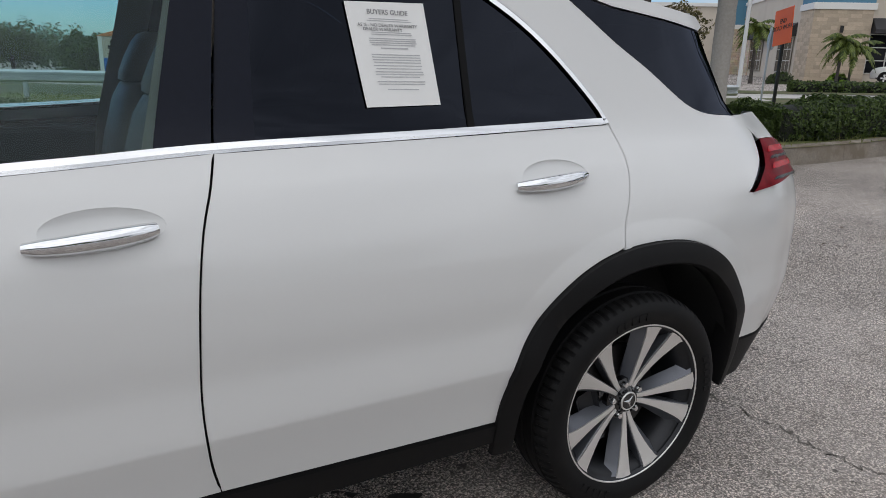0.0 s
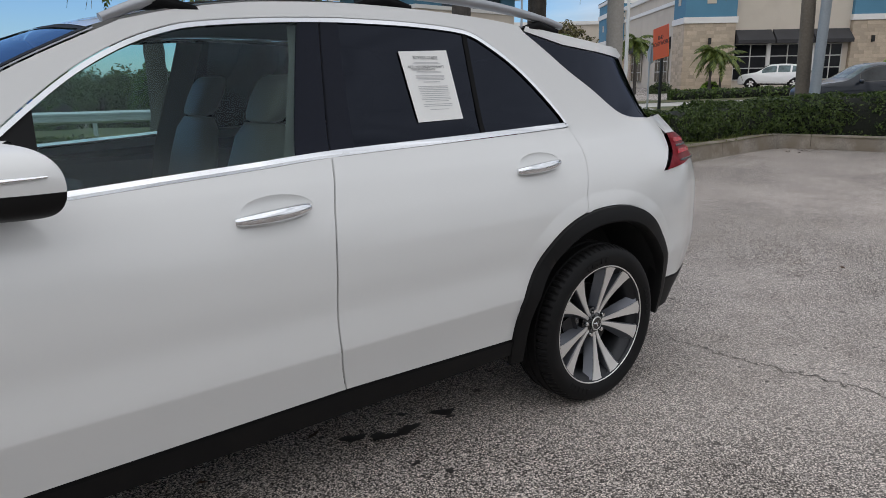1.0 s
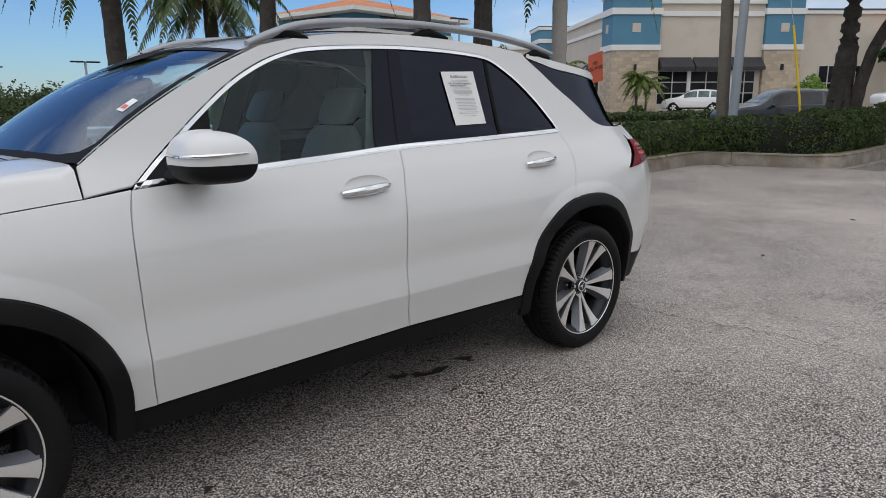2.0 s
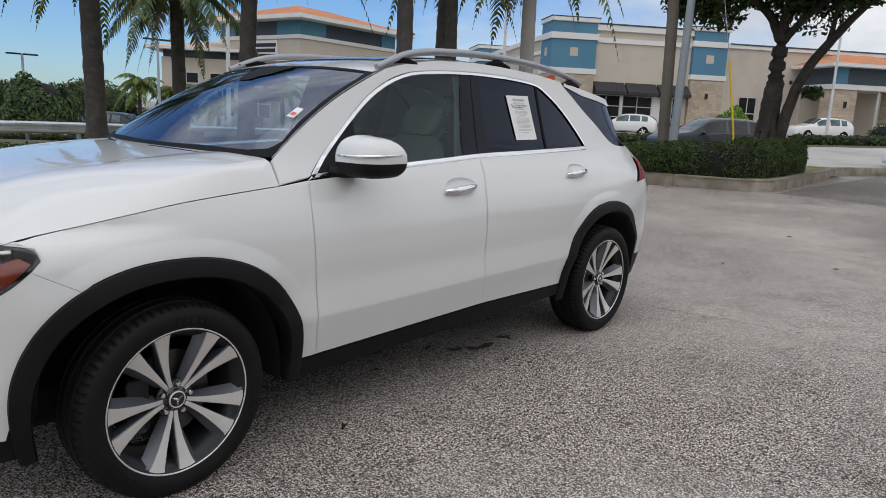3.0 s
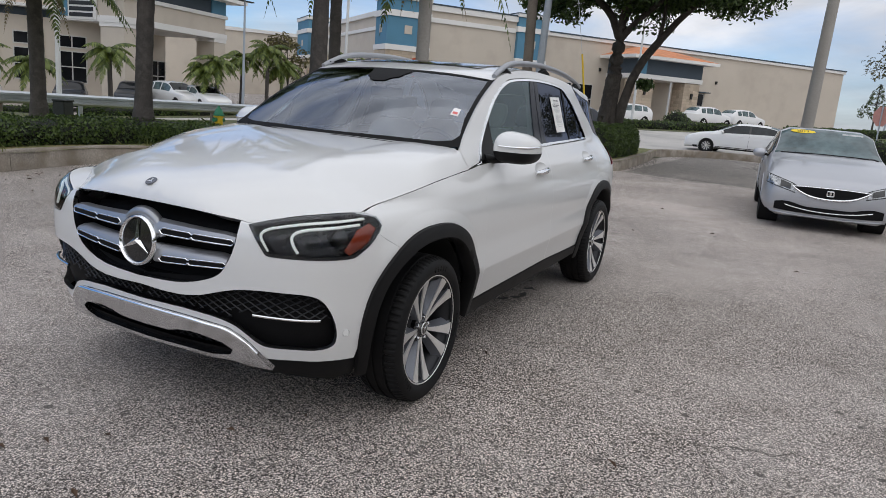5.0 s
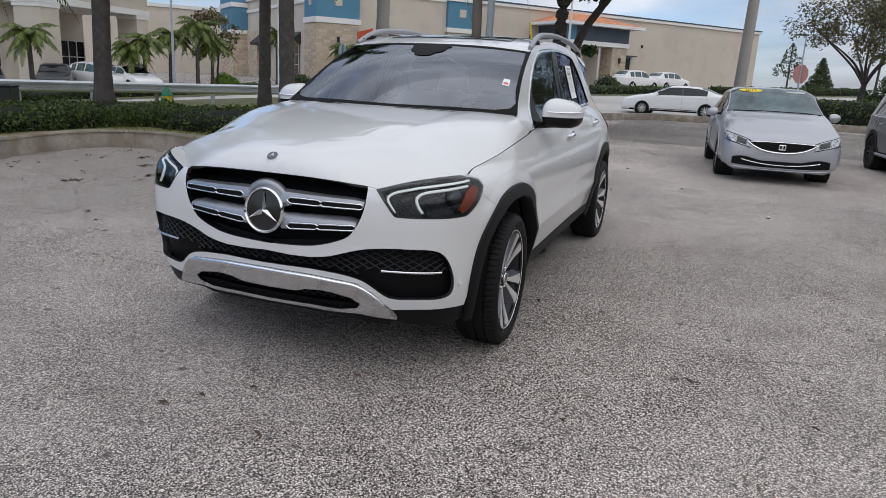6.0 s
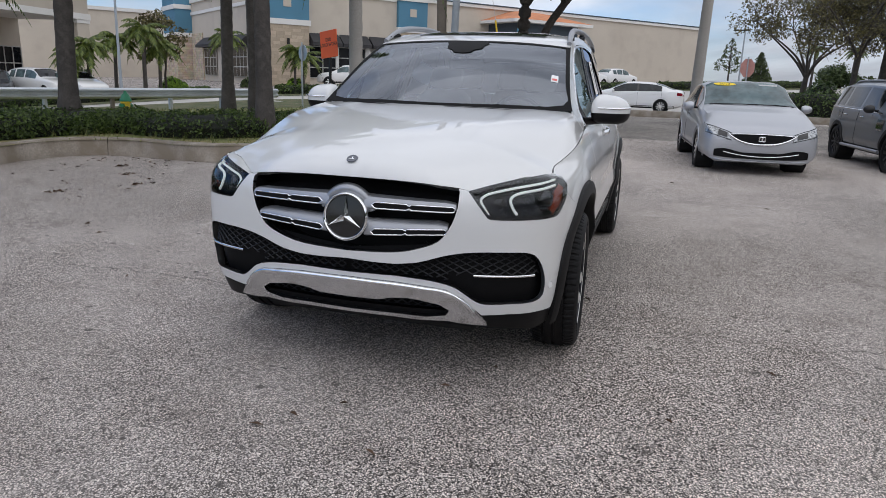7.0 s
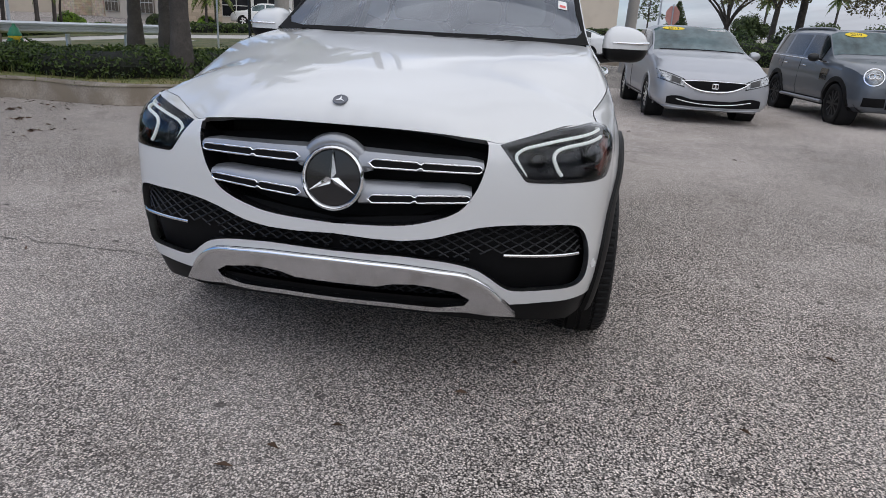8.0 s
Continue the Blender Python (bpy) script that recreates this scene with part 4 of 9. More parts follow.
box_ob = thing("utility_box", "small dark green utility box on a stake behind the hedge", "utility box", at=pose(-5.75, -12.3, 0.08, 0, 0, 25) @ Matrix.Diagonal((1.35, 1.35, 1.2, 1)))
Pile().box((-0.14, -0.10, 0.18), (0.14, 0.10, 0.52), None, 0.015).done("cabinet", BOXGREEN, box_ob)
Pile().box((-0.15, -0.11, 0.52), (0.15, 0.11, 0.555), None, 0.012).done("lid", BOXGREEN, box_ob)
Pile().box((-0.03, -0.03, -0.1), (0.03, 0.03, 0.18)).done("stake", BOXGREEN, box_ob)

# ---- buildings. In a building's own frame x runs along its front, y out of the front, z up.
def stone_wall(name, base):
    """Coursed sawn stone: blocks with joints, each with its own shade."""
    m, n, l, p = shader(name)
    co, br, no = n.new("ShaderNodeTexCoord"), n.new("ShaderNodeTexBrick"), n.new("ShaderNodeTexNoise")
    mp, sep, com, add = n.new("ShaderNodeMapping"), n.new("ShaderNodeSeparateXYZ"), n.new("ShaderNodeCombineXYZ"), n.new("ShaderNodeMath")
    l.new(co.outputs["Object"], sep.inputs[0])
    l.new(sep.outputs["X"], add.inputs[0])
    l.new(sep.outputs["Y"], add.inputs[1])
    l.new(add.outputs[0], com.inputs["X"])
    l.new(sep.outputs["Z"], com.inputs["Y"])
    l.new(com.outputs[0], br.inputs["Vector"])
    br.inputs["Scale"].default_value, br.inputs["Brick Width"].default_value, br.inputs["Row Height"].default_value = 1.0, 0.55, 0.24
    br.inputs["Mortar Size"].default_value = 0.012
    br.inputs["Color1"].default_value = (*[c * 1.15 for c in base], 1)
    br.inputs["Color2"].default_value = (*[c * 0.78 for c in base], 1)
    br.inputs["Mortar"].default_value = (*[c * 0.7 for c in base], 1)
    no.inputs["Scale"].default_value, no.inputs["Detail"].default_value = 2.0, 5
    l.new(co.outputs["Object"], no.inputs["Vector"])
    mx = n.new("ShaderNodeMixRGB")
    mx.blend_type, mx.inputs["Fac"].default_value = "OVERLAY", 0.35
    l.new(br.outputs["Color"], mx.inputs["Color1"])
    l.new(no.outputs["Color"], mx.inputs["Color2"])
    l.new(mx.outputs["Color"], p.inputs["Base Color"])
    p.inputs["Roughness"].default_value = 0.9
    bp = n.new("ShaderNodeBump")
    bp.inputs["Strength"].default_value, bp.inputs["Distance"].default_value = 0.5, 0.02
    l.new(br.outputs["Fac"], bp.inputs["Height"])
    bp.invert = True
    l.new(bp.outputs["Normal"], p.inputs["Normal"])
    return m


STONEWALL = stone_wall("coursed_stone", (0.52, 0.43, 0.33))


def window(parent, lo, hi, y, cols, rows, sill=None, face="y"):
    """Shop glazing: a dark pane in a frame with mullions, standing a hand's width before the wall plane."""
    (x0, z0), (x1, z1) = lo, hi
    turn = Matrix.Identity(4) if face == "y" else pose(0, 0, 0, 0, 0, 90)
    t = 0.07
    xs, zs = span(x0, x1, cols), span(z0, z1, rows)
    f = Pile()
    loops = [[(x0 + q, yy, z0 + q), (x1 - q, yy, z0 + q), (x1 - q, yy, z1 - q), (x0 + q, yy, z1 - q)] for q, yy in ((-t / 2, y), (-t / 2, y + 0.08), (t / 2, y + 0.08), (t / 2, y))]
    f.rings([[turn @ Vector(c) for c in ring] for ring in loops], True, False)
    fr = f.done("window", FRAMEALU, parent)
    for x in xs[1:-1]:
        Pile().box((x - t / 2, y, z0 + t / 2), (x + t / 2, y + 0.076, z1 - t / 2), turn).done("mullion", FRAMEALU, fr)
    for z in zs[1:-1]:
        Pile().box((x0 + t / 2, y + 0.004, z - t / 2), (x1 - t / 2, y + 0.072, z + t / 2), turn).done("transom", FRAMEALU, fr)
    for i in range(cols):
        for j in range(rows):
            Pile().box((xs[i] + t / 2, y + 0.01, zs[j] + t / 2), (xs[i + 1] - t / 2, y + 0.03, zs[j + 1] - t / 2), turn).done("pane", SHOPGLASS, fr)
    return fr


def awning(parent, x0, x1, z0, z1, y, out=0.9):
    p = Pile()
    p.add([(x0, y, z1), (x1, y, z1), (x1, y + out, z0 + 0.25), (x0, y + out, z0 + 0.25), (x0, y + out, z0), (x1, y + out, z0), (x0, y, z0), (x1, y, z0)],
          [(0, 3, 2, 1), (3, 4, 5, 2), (0, 6, 4, 3), (1, 2, 5, 7), (4, 6, 7, 5)])
    for k in range(1, 6):
        x = x0 + (x1 - x0) * k / 6
        p.box((x - 0.02, y + out - 0.005, z0), (x + 0.02, y + out + 0.015, z0 + 0.26))
    return p.done("awning", AWNING, parent)


store_m = Matrix(((-UX, NX, 0, OX), (-UY, NY, 0, OY), (0, 0, 1, 0), (0, 0, 0, 1)))
store = thing("retail_store", "long beige stucco store with blue towers and stone piers", "building", at=store_m)


def block(parent, name, x0, x1, y0, y1, z0, z1, mat, label="", bevel=0.0):
    return Pile().box((x0, y0, z0), (x1, y1, z1), None, bevel).done(name, mat, parent, label)


def tower(parent, x0, x1, y0, y1, zs, near=0.0):
    """Stone base, pale band, blue body with square plaques, pale band, blue crown, pale cornice."""
    base, b1, body, b2, crown, top = zs
    t = block(parent, "tower", x0, x1, y0, y1, -0.5, base, MORTAR if near else STONEWALL, "stone-faced pier below a blue tower")
    if near:
        stones(t, int(x0 * 10 + 500), x0, x1, -0.2, base, y1 - 0.008)
        stones(t, int(x0 * 10 + 700), max(y0, y1 - near), y1 + 0.02, -0.2, base, x1 - 0.008, "x")
    block(t, "band", x0 - 0.12, x1 + 0.12, y0 - 0.12, y1 + 0.12, base, b1, TRIMWHITE)
    block(t, "blue_body", x0 - 0.02, x1 + 0.02, y0 - 0.02, y1 + 0.02, b1, body, BLUE, "blue stucco tower body")
    block(t, "band", x0 - 0.14, x1 + 0.14, y0 - 0.14, y1 + 0.14, body, b2, TRIMWHITE)
    block(t, "blue_crown", x0 - 0.02, x1 + 0.02, y0 - 0.02, y1 + 0.02, b2, crown, BLUE, "blue stucco crown")
    block(t, "cornice", x0 - 0.16, x1 + 0.16, y0 - 0.16, y1 + 0.16, crown, top, TRIMWHITE, "white cornice with dark cap", 0.04)
    block(t, "cap", x0 - 0.18, x1 + 0.18, y0 - 0.18, y1 + 0.18, top, top + 0.06, SLATE)
    zc = (b1 + body) / 2 + 0.15
    for a, b, c, d in (((x0 + x1) / 2 - 0.33, (x0 + x1) / 2 + 0.33, y1 + 0.02, y1 + 0.06), (x1 + 0.02, x1 + 0.06, (y0 + y1) / 2 - 0.3, (y0 + y1) / 2 + 0.3)):
        block(t, "plaque", a, b, c, d, zc - 0.33, zc + 0.33, STUCCO)
    block(t, "wall_lamp", (x0 + x1) / 2 - 0.09, (x0 + x1) / 2 + 0.09, y1, y1 + 0.2, 3.55, 4.0, BLACKPAINT)
    return t


def stones(parent, seed, x0, x1, z0, z1, y, face="y"):
    """Sawn stone blocks in courses, each its own piece, proud of the joints."""
    rng = random.Random(seed)
    row = 0.262
    for k in range(int((z1 - z0) / row)):
        x = x0
        while x < x1 - 0.06:
            w = min(rng.choice((0.42, 0.56, 0.70)), x1 - x)
            if x1 - x - w < 0.2:
                w = x1 - x
            key = (round(w, 2), face)
            if key not in STONE_MESH:
                q = Pile().box((0.006, 0, 0.006), (w - 0.006, 0.03, row - 0.006)) if face == "y" else Pile().box((0, 0.006, 0.006), (0.03, w - 0.006, row - 0.006))
                me = bpy.data.meshes.new("stone_block")
                me.from_pydata(q.v, [], q.f)
                me.materials.append(STONE)
                STONE_MESH[key] = me
            ob = new("stone_block", STONE_MESH[key])
            ob.parent = parent
            out = rng.uniform(-0.008, 0.008)
            ob.location = (x, y + out, z0 + k * row) if face == "y" else (y + out, x, z0 + k * row)
            x += w


STONE_MESH = {}
S = store
block(S, "front_wall", -8.4, -0.05, -20, 0, -0.5, 9.0, STUCCO)
block(S, "cornice", -8.4, -0.05, -0.4, 0.22, 8.55, 9.0, TRIMWHITE)
block(S, "cap", -8.45, 0, -0.45, 0.26, 9.0, 9.12, SLATE)
block(S, "band", -8.3, -0.15, 0.0, 0.14, 7.62, 8.0, TRIMWHITE)
block(S, "long_wall", -51.2, -11.3, -24, -0.3, -0.5, 7.85, STUCCO)
block(S, "long_cornice", -51.3, -11.4, -0.7, -0.1, 7.85, 8.12, TRIMWHITE)
block(S, "long_cap", -51.35, -11.4, -0.75, -0.06, 8.12, 8.24, SLATE)
tower(S, 0.0, 3.7, -2.6, 0.3, (5.05, 5.48, 7.72, 8.2, 9.05, 9.4), 2.9)
tower(S, -11.4, -8.45, -2.6, 0.3, (5.1, 5.5, 7.75, 8.2, 9.0, 9.3), 0.3)
tower(S, 0.2, 4.6, -30.0, -24.5, (4.7, 5.1, 7.5, 7.95, 8.9, 9.25))
block(S, "side_wall", -6, 2.9, -25, -2.4, -0.5, 8.1, STUCCO)
block(S, "side_cornice", 2.6, 3.1, -25, -2.5, 8.1, 8.5, TRIMWHITE)
block(S, "side_band", 2.9, 3.03, -25, -2.5, 6.9, 7.2, TRIMWHITE)
for x0, x1 in ((-2.72, -0.12), (-5.5, -2.85), (-8.35, -5.65)):
    awning(S, x0, x1, 3.55, 4.55, 0.0)
for x0, x1, c in ((-2.5, -0.1, 2), (-5.3, -2.75, 2), (-7.95, -6.3, 2)):
    window(S, (x0, 0.95), (x1, 3.5), 0.0, c, 3)
for x0, x1 in ((-2.75, -2.5), (-6.2, -5.3)):
    block(S, "pilaster", x0, x1, 0.0, 0.12, 0.0, 3.6, TRIMWHITE)
for x0, x1, z0, z1, c in ((-14.9, -13.3, 1.2, 3.9, 2), (-17.3, -15.4, 1.2, 3.9, 2), (-20.6, -19.0, 1.4, 4.0, 2), (-31.1, -30.2, 1.6, 4.1, 1)):
    window(S, (x0, z0), (x1, z1), -0.3, c, 2)
for x in (-17.9, -32.5):
    block(S, "wall_lamp", x - 0.08, x + 0.08, -0.3, -0.12, 5.2, 5.5, BLACKPAINT)
block(S, "door_canopy", -31.4, -29.9, -0.3, 0.4, 4.2, 4.3, SLATE)
for y in (-19.6, -17.5, -10.2, -8.2):
    window(S, (y, 0.8), (y + 1.9, 3.4), -3.0, 2, 3, face="x").location.x = 0.06
block(S, "side_stone", 2.9, 3.02, -24.4, -20.3, -0.3, 5.0, STONEWALL, "stone facing beside the side windows")
awning(S, 14.4, 20.2, 3.5, 4.5, 2.9).matrix_basis = pose(0, 0, 0, 0, 0, -90)
awning(S, 6.0, 10.6, 3.5, 4.5, 2.9).matrix_basis = pose(0, 0, 0, 0, 0, -90)
# porch with a hipped tile roof
PY = 4.0
for x0, x1 in ((-21.0, -18.95), (-26.4, -24.6)):
    pier = block(S, "porch_pier", x0, x1, PY - 1.6, PY, -0.2, 4.9, MORTAR, "stone-faced porch pier")
    stones(pier, int(x1 * -7), x0, x1, -0.1, 4.8, PY - 0.008)
    stones(pier, int(x1 * -9), PY - 1.6, PY + 0.02, -0.1, 4.8, x1 - 0.008, "x")
    block(S, "wall_lamp", (x0 + x1) / 2 - 0.09, (x0 + x1) / 2 + 0.09, PY, PY + 0.18, 3.3, 3.8, BLACKPAINT)
block(S, "porch_back", -26.4, -18.9, -0.3, 0.0, -0.2, 5.0, STUCCO)
block(S, "porch_beam", -26.6, -18.75, -0.3, PY + 0.12, 4.75, 5.15, TRIMWHITE)
block(S, "porch_fascia", -26.5, -18.85, -0.3, PY + 0.05, 5.15, 6.45, SLATE, "dark blue porch fascia")
block(S, "fascia_corner", -19.9, -18.8, PY + 0.05, PY + 0.1, 5.15, 6.45, BLUE)
block(S, "eave_board", -27.6, -17.8, -0.4, PY + 1.0, 6.45, 6.72, TRIMWHITE)
Pile().add([(-27.6, PY + 1.0, 6.72), (-17.8, PY + 1.0, 6.72), (-17.8, -0.4, 6.72), (-27.6, -0.4, 6.72), (-24.2, 1.2, 7.75), (-21.2, 1.2, 7.75), (-21.2, -0.4, 7.75), (-24.2, -0.4, 7.75)],
           [(0, 1, 5, 4), (1, 2, 6, 5), (3, 0, 4, 7), (4, 5, 6, 7)]).done("tile_roof", ROOFTILE, S, "orange hipped tile roof")
window(S, (-23.0, 1.0), (-21.2, 3.9), 0.0, 2, 2)
Pile().tube([(-23.2, PY - 0.3, 0.3), (-23.2, PY - 0.3, 4.8)], 0.09, 10).done("porch_post", WHITEPOLE, S)
block(S, "rear_wing", -6.0, 34, -40, -36.3, -0.5, 7.9, STUCCO)
block(S, "rear_cornice", -6.0, 34, -36.5, -36.1, 7.6, 8.0, TRIMWHITE)

# the furniture store: a diagonal entrance block and a lower wing
hall_m = Matrix(((-0.99, -0.14, 0, -26.82), (-0.14, 0.99, 0, -36.75), (0, 0, 1, 0), (0, 0, 0, 1)))
hall = thing("furniture_store", "beige furniture store with orange hip roof and open entrance", "building", at=hall_m)
H = hall        # here x runs along the right face from the near corner, y towards the car park, so the left face runs along -y
for x0, x1, y0, y1 in ((-0.0, 1.5, -1.9, 0.0), (-0.0, 1.6, -8.1, -5.5), (8.9, 10.2, -1.6, 0.0), (8.9, 10.2, -8.1, -6.4)):
    block(H, "pier", x0, x1, y0, y1, -1.3, 4.5, STUCCO)
    block(H, "pier_cap", x0 - 0.06, x1 + 0.06, y0 - 0.06, y1 + 0.06, 4.2, 4.45, TRIMWHITE)
block(H, "beam", -0.1, 10.3, -8.2, 0.1, 4.45, 4.85, TRIMWHITE)
block(H, "upper_wall", 0.0, 10.2, -8.1, 0.0, 4.85, 6.05, STUCCO)
block(H, "band", -0.12, 10.32, -8.2, 0.12, 5.95, 6.2, TRIMWHITE)
block(H, "fascia", 0.1, 10.1, -8.0, -0.1, 6.2, 7.15, SLATE, "dark recessed fascia under the eaves")
for x0, x1, y0, y1 in ((-0.02, 2.4, -2.3, 0.02), (8.6, 10.22, -1.5, 0.02), (-0.02, 1.3, -8.12, -6.6)):
    block(H, "fascia_corner", x0, x1, y0, y1, 6.2, 7.15, BLUE)
block(H, "eave_board", -1.1, 11.4, -9.2, 1.1, 7.15, 7.42, TRIMWHITE)
Pile().add([(-1.1, 1.1, 7.42), (11.4, 1.1, 7.42), (11.4, -9.2, 7.42), (-1.1, -9.2, 7.42), (3.6, -4.05, 8.75), (6.6, -4.05, 8.75)],
           [(0, 1, 5, 4), (1, 2, 5), (2, 3, 4, 5), (3, 0, 4)]).done("tile_roof", ROOFTILE, H, "orange hipped tile roof")
block(H, "recess_wall", 1.5, 10.2, -8.1, -5.6, -1.3, 4.5, STUCCO)
window(H, (4.4, 0.2), (10.1, 2.5), -5.6, 7, 2)
block(H, "inner_pier", 1.5, 3.0, -6.5, -4.8, -1.3, 4.5, STUCCO_PINK)
sgn = block(H, "sign_board", -0.16, -0.02, -5.6, -2.1, 4.55, 5.85, TRIMWHITE, "white fascia sign with a teal square and dark bars")
block(sgn, "sign_square", -0.2, -0.16, -5.5, -4.4, 4.7, 5.7, BLUE, "teal square mark")
for k, (y0, y1) in enumerate(((-4.25, -2.25), (-4.25, -2.3), (-4.25, -2.35))):
    block(sgn, "sign_bar", -0.2, -0.16, y0, y1, 5.42 - 0.36 * k, 5.66 - 0.36 * k, BLACKPAINT)
wing_m = Matrix(((-UX, NX, 0, -24.0), (-UY, NY, 0, -44.0), (0, 0, 1, 0), (0, 0, 0, 1)))
wing = thing("store_wing", "beige store wing with dark fascia and pink tile roof", "building", at=wing_m)
W = wing
block(W, "wall", -6.0, 3.1, -14, 0, -1.3, 4.5, STUCCO)
block(W, "fascia", -6.0, 3.0, -13.9, -0.15, 4.5, 5.0, SLATE)
block(W, "eave_board", -6.6, 4.0, -14.5, 0.9, 5.0, 5.2, TRIMWHITE)
Pile().add([(-6.6, 0.9, 5.2), (4.0, 0.9, 5.2), (4.0, -14.5, 5.2), (-6.6, -14.5, 5.2), (-2.6, -6.5, 6.3), (-0.6, -6.5, 6.3)], [(0, 1, 5, 4), (1, 2, 5), (2, 3, 4, 5), (3, 0, 4)]).done("tile_roof", STUCCO_PINK, W, "pink tiled hip roof")
for x0 in (-4.4, -1.9, 0.6):
    window(W, (x0, 0.5), (x0 + 1.7, 2.5), 0.0, 2, 2)
    window(W, (x0, 2.75), (x0 + 1.7, 3.5), 0.0, 2, 1)

# ---- planting by the stores and the distance
SMALL = "young palm with arching leaves by the store front"
for i, (u, v, h, r) in enumerate(((-3.0, 4.5, 2.7, 0.10), (-2.1, 4.0, 2.3, 0.09), (-8.0, 4.0, 3.6, 0.12), (-16.1, 8, 3.3, 0.12), (-14.6, 9, 3.8, 0.13), (-17.8, 10, 3.0, 0.12), (-13.5, 8, 2.8, 0.12), (-18.6, 10, 2.5, 0.12),
                                  (-23.7, 14, 3.3, 0.14), (-31.6, 14, 3.4, 0.12), (-27.3, 14, 2.6, 0.12), (-29.8, 13, 3.0, 0.13))):
    q = st(u, v)
    palm(q.x, q.y, terrain(q.x, q.y), h, r, (0.1 * (i % 3 - 1), 0.05), SMALL, 60 + i, fronds=17, length=1.75, group="store palms", drop=0.85, dry=0, leaflets=28, blade=1.9, green=FROND_BRIGHT)
bush(*st(1.6, 19, 0)[:2], terrain(*st(1.6, 19)[:2]) + 0.1, 1.0, 1.95, BUSH, "round bright green clipped bush by the store", 31, 4200, 0.1)
for i, (u, v, r, h) in enumerate(((-2.6, 3.5, 0.8, 0.6), (-6.2, 4, 0.9, 0.7), (8.3, 6, 0.8, 1.8), (19.8, 9, 1.2, 1.3), (-12, 5, 0.9, 0.7), (-28, 6, 0.8, 0.8), (-33, 6, 0.8, 0.7), (-18, 6.5, 1.1, 1.6))):
    q = st(u, v)
    bush(q.x, q.y, terrain(q.x, q.y), r, h, FARLEAF if i % 2 else BUSH, "small shrub at the foot of the store", 40 + i, 900, 0.12, "store shrubs")


def far_tree(x, y, h, r, seed, mat=None, name="tree", label="distant leafy tree beyond the street", count=2600, size=0.34):
    rng = random.Random(seed)
    cl = [(rng.uniform(-1, 1) * r * 0.6, rng.uniform(-1, 1) * r * 0.6, h * rng.uniform(0.42, 0.85), r * rng.uniform(0.35, 0.6)) for _ in range(9)]
    return tree(x, y, terrain(x, y) - 0.1, label, seed, [([(0, 0, 0), (0.1, 0, h * 0.3), (0, 0.1, h * 0.5)], 0.22, 0.12)],
                [([(0, 0.1, h * 0.4), (r * 0.2, 0.2, h * 0.6)], 0.1, 0.05), ([(0, 0.1, h * 0.4), (-r * 0.2, -0.2, h * 0.62)], 0.1, 0.05)], cl, None, count, size, mat or FARLEAF)


k = 0
for az, d, h, r in ((-100, 66, 6.5, 5), (-103.5, 60, 5.0, 4.5), (-107, 72, 6.0, 5), (-110.5, 64, 4.6, 3.5), (-113.5, 75, 6.5, 4.5), (-96, 62, 6.0, 5), (-91, 70, 7, 5), (-85, 66, 6, 5), (-78, 62, 7, 6), (-70, 68, 7, 6),
                    (168.5, 85, 2.2, 2.6), (164, 78, 2.0, 2.4), (160, 84, 2.4, 2.8), (155, 75, 2.3, 2.6), (147, 66, 6, 6)):
    k += 1
    low = 0.50 if -116 < az < -60 else 1.0
    far_tree(4 + d * math.cos(radians(az)), 2 + d * math.sin(radians(az)), h * low, r * (0.5 + 0.5 * low), 100 + k, None, "tree", "distant leafy tree beyond the street", *((4200, 0.17) if az > 140 else (6500, 0.17)))
for i, (az, d, h) in enumerate(((170.3, 96, 4.6), (167.8, 94, 4.4), (163.3, 92, 4.8), (159.8, 90, 4.6), (-108.4, 58, 2.4))):
    x, y = 4 + d * math.cos(radians(az)), 2 + d * math.sin(radians(az))
    palm(x, y, terrain(x, y), h, 0.15, (0.1, 0.1), "distant palm with a ragged crown beyond the street", 90 + i, fronds=14, length=1.7, group="distant palms", drop=0.8, dry=0, leaflets=20, blade=2.6)
for i in range(13):
    far_tree(-9 + 4.2 * i + (i * 37 % 5) * 0.4, 23 + (i * 29 % 7) * 0.8, 7.5 + (i * 17 % 5) * 0.6, 4.6, 300 + i, None, "tree", "leafy tree on the near side of the car park", 1700, 0.42)
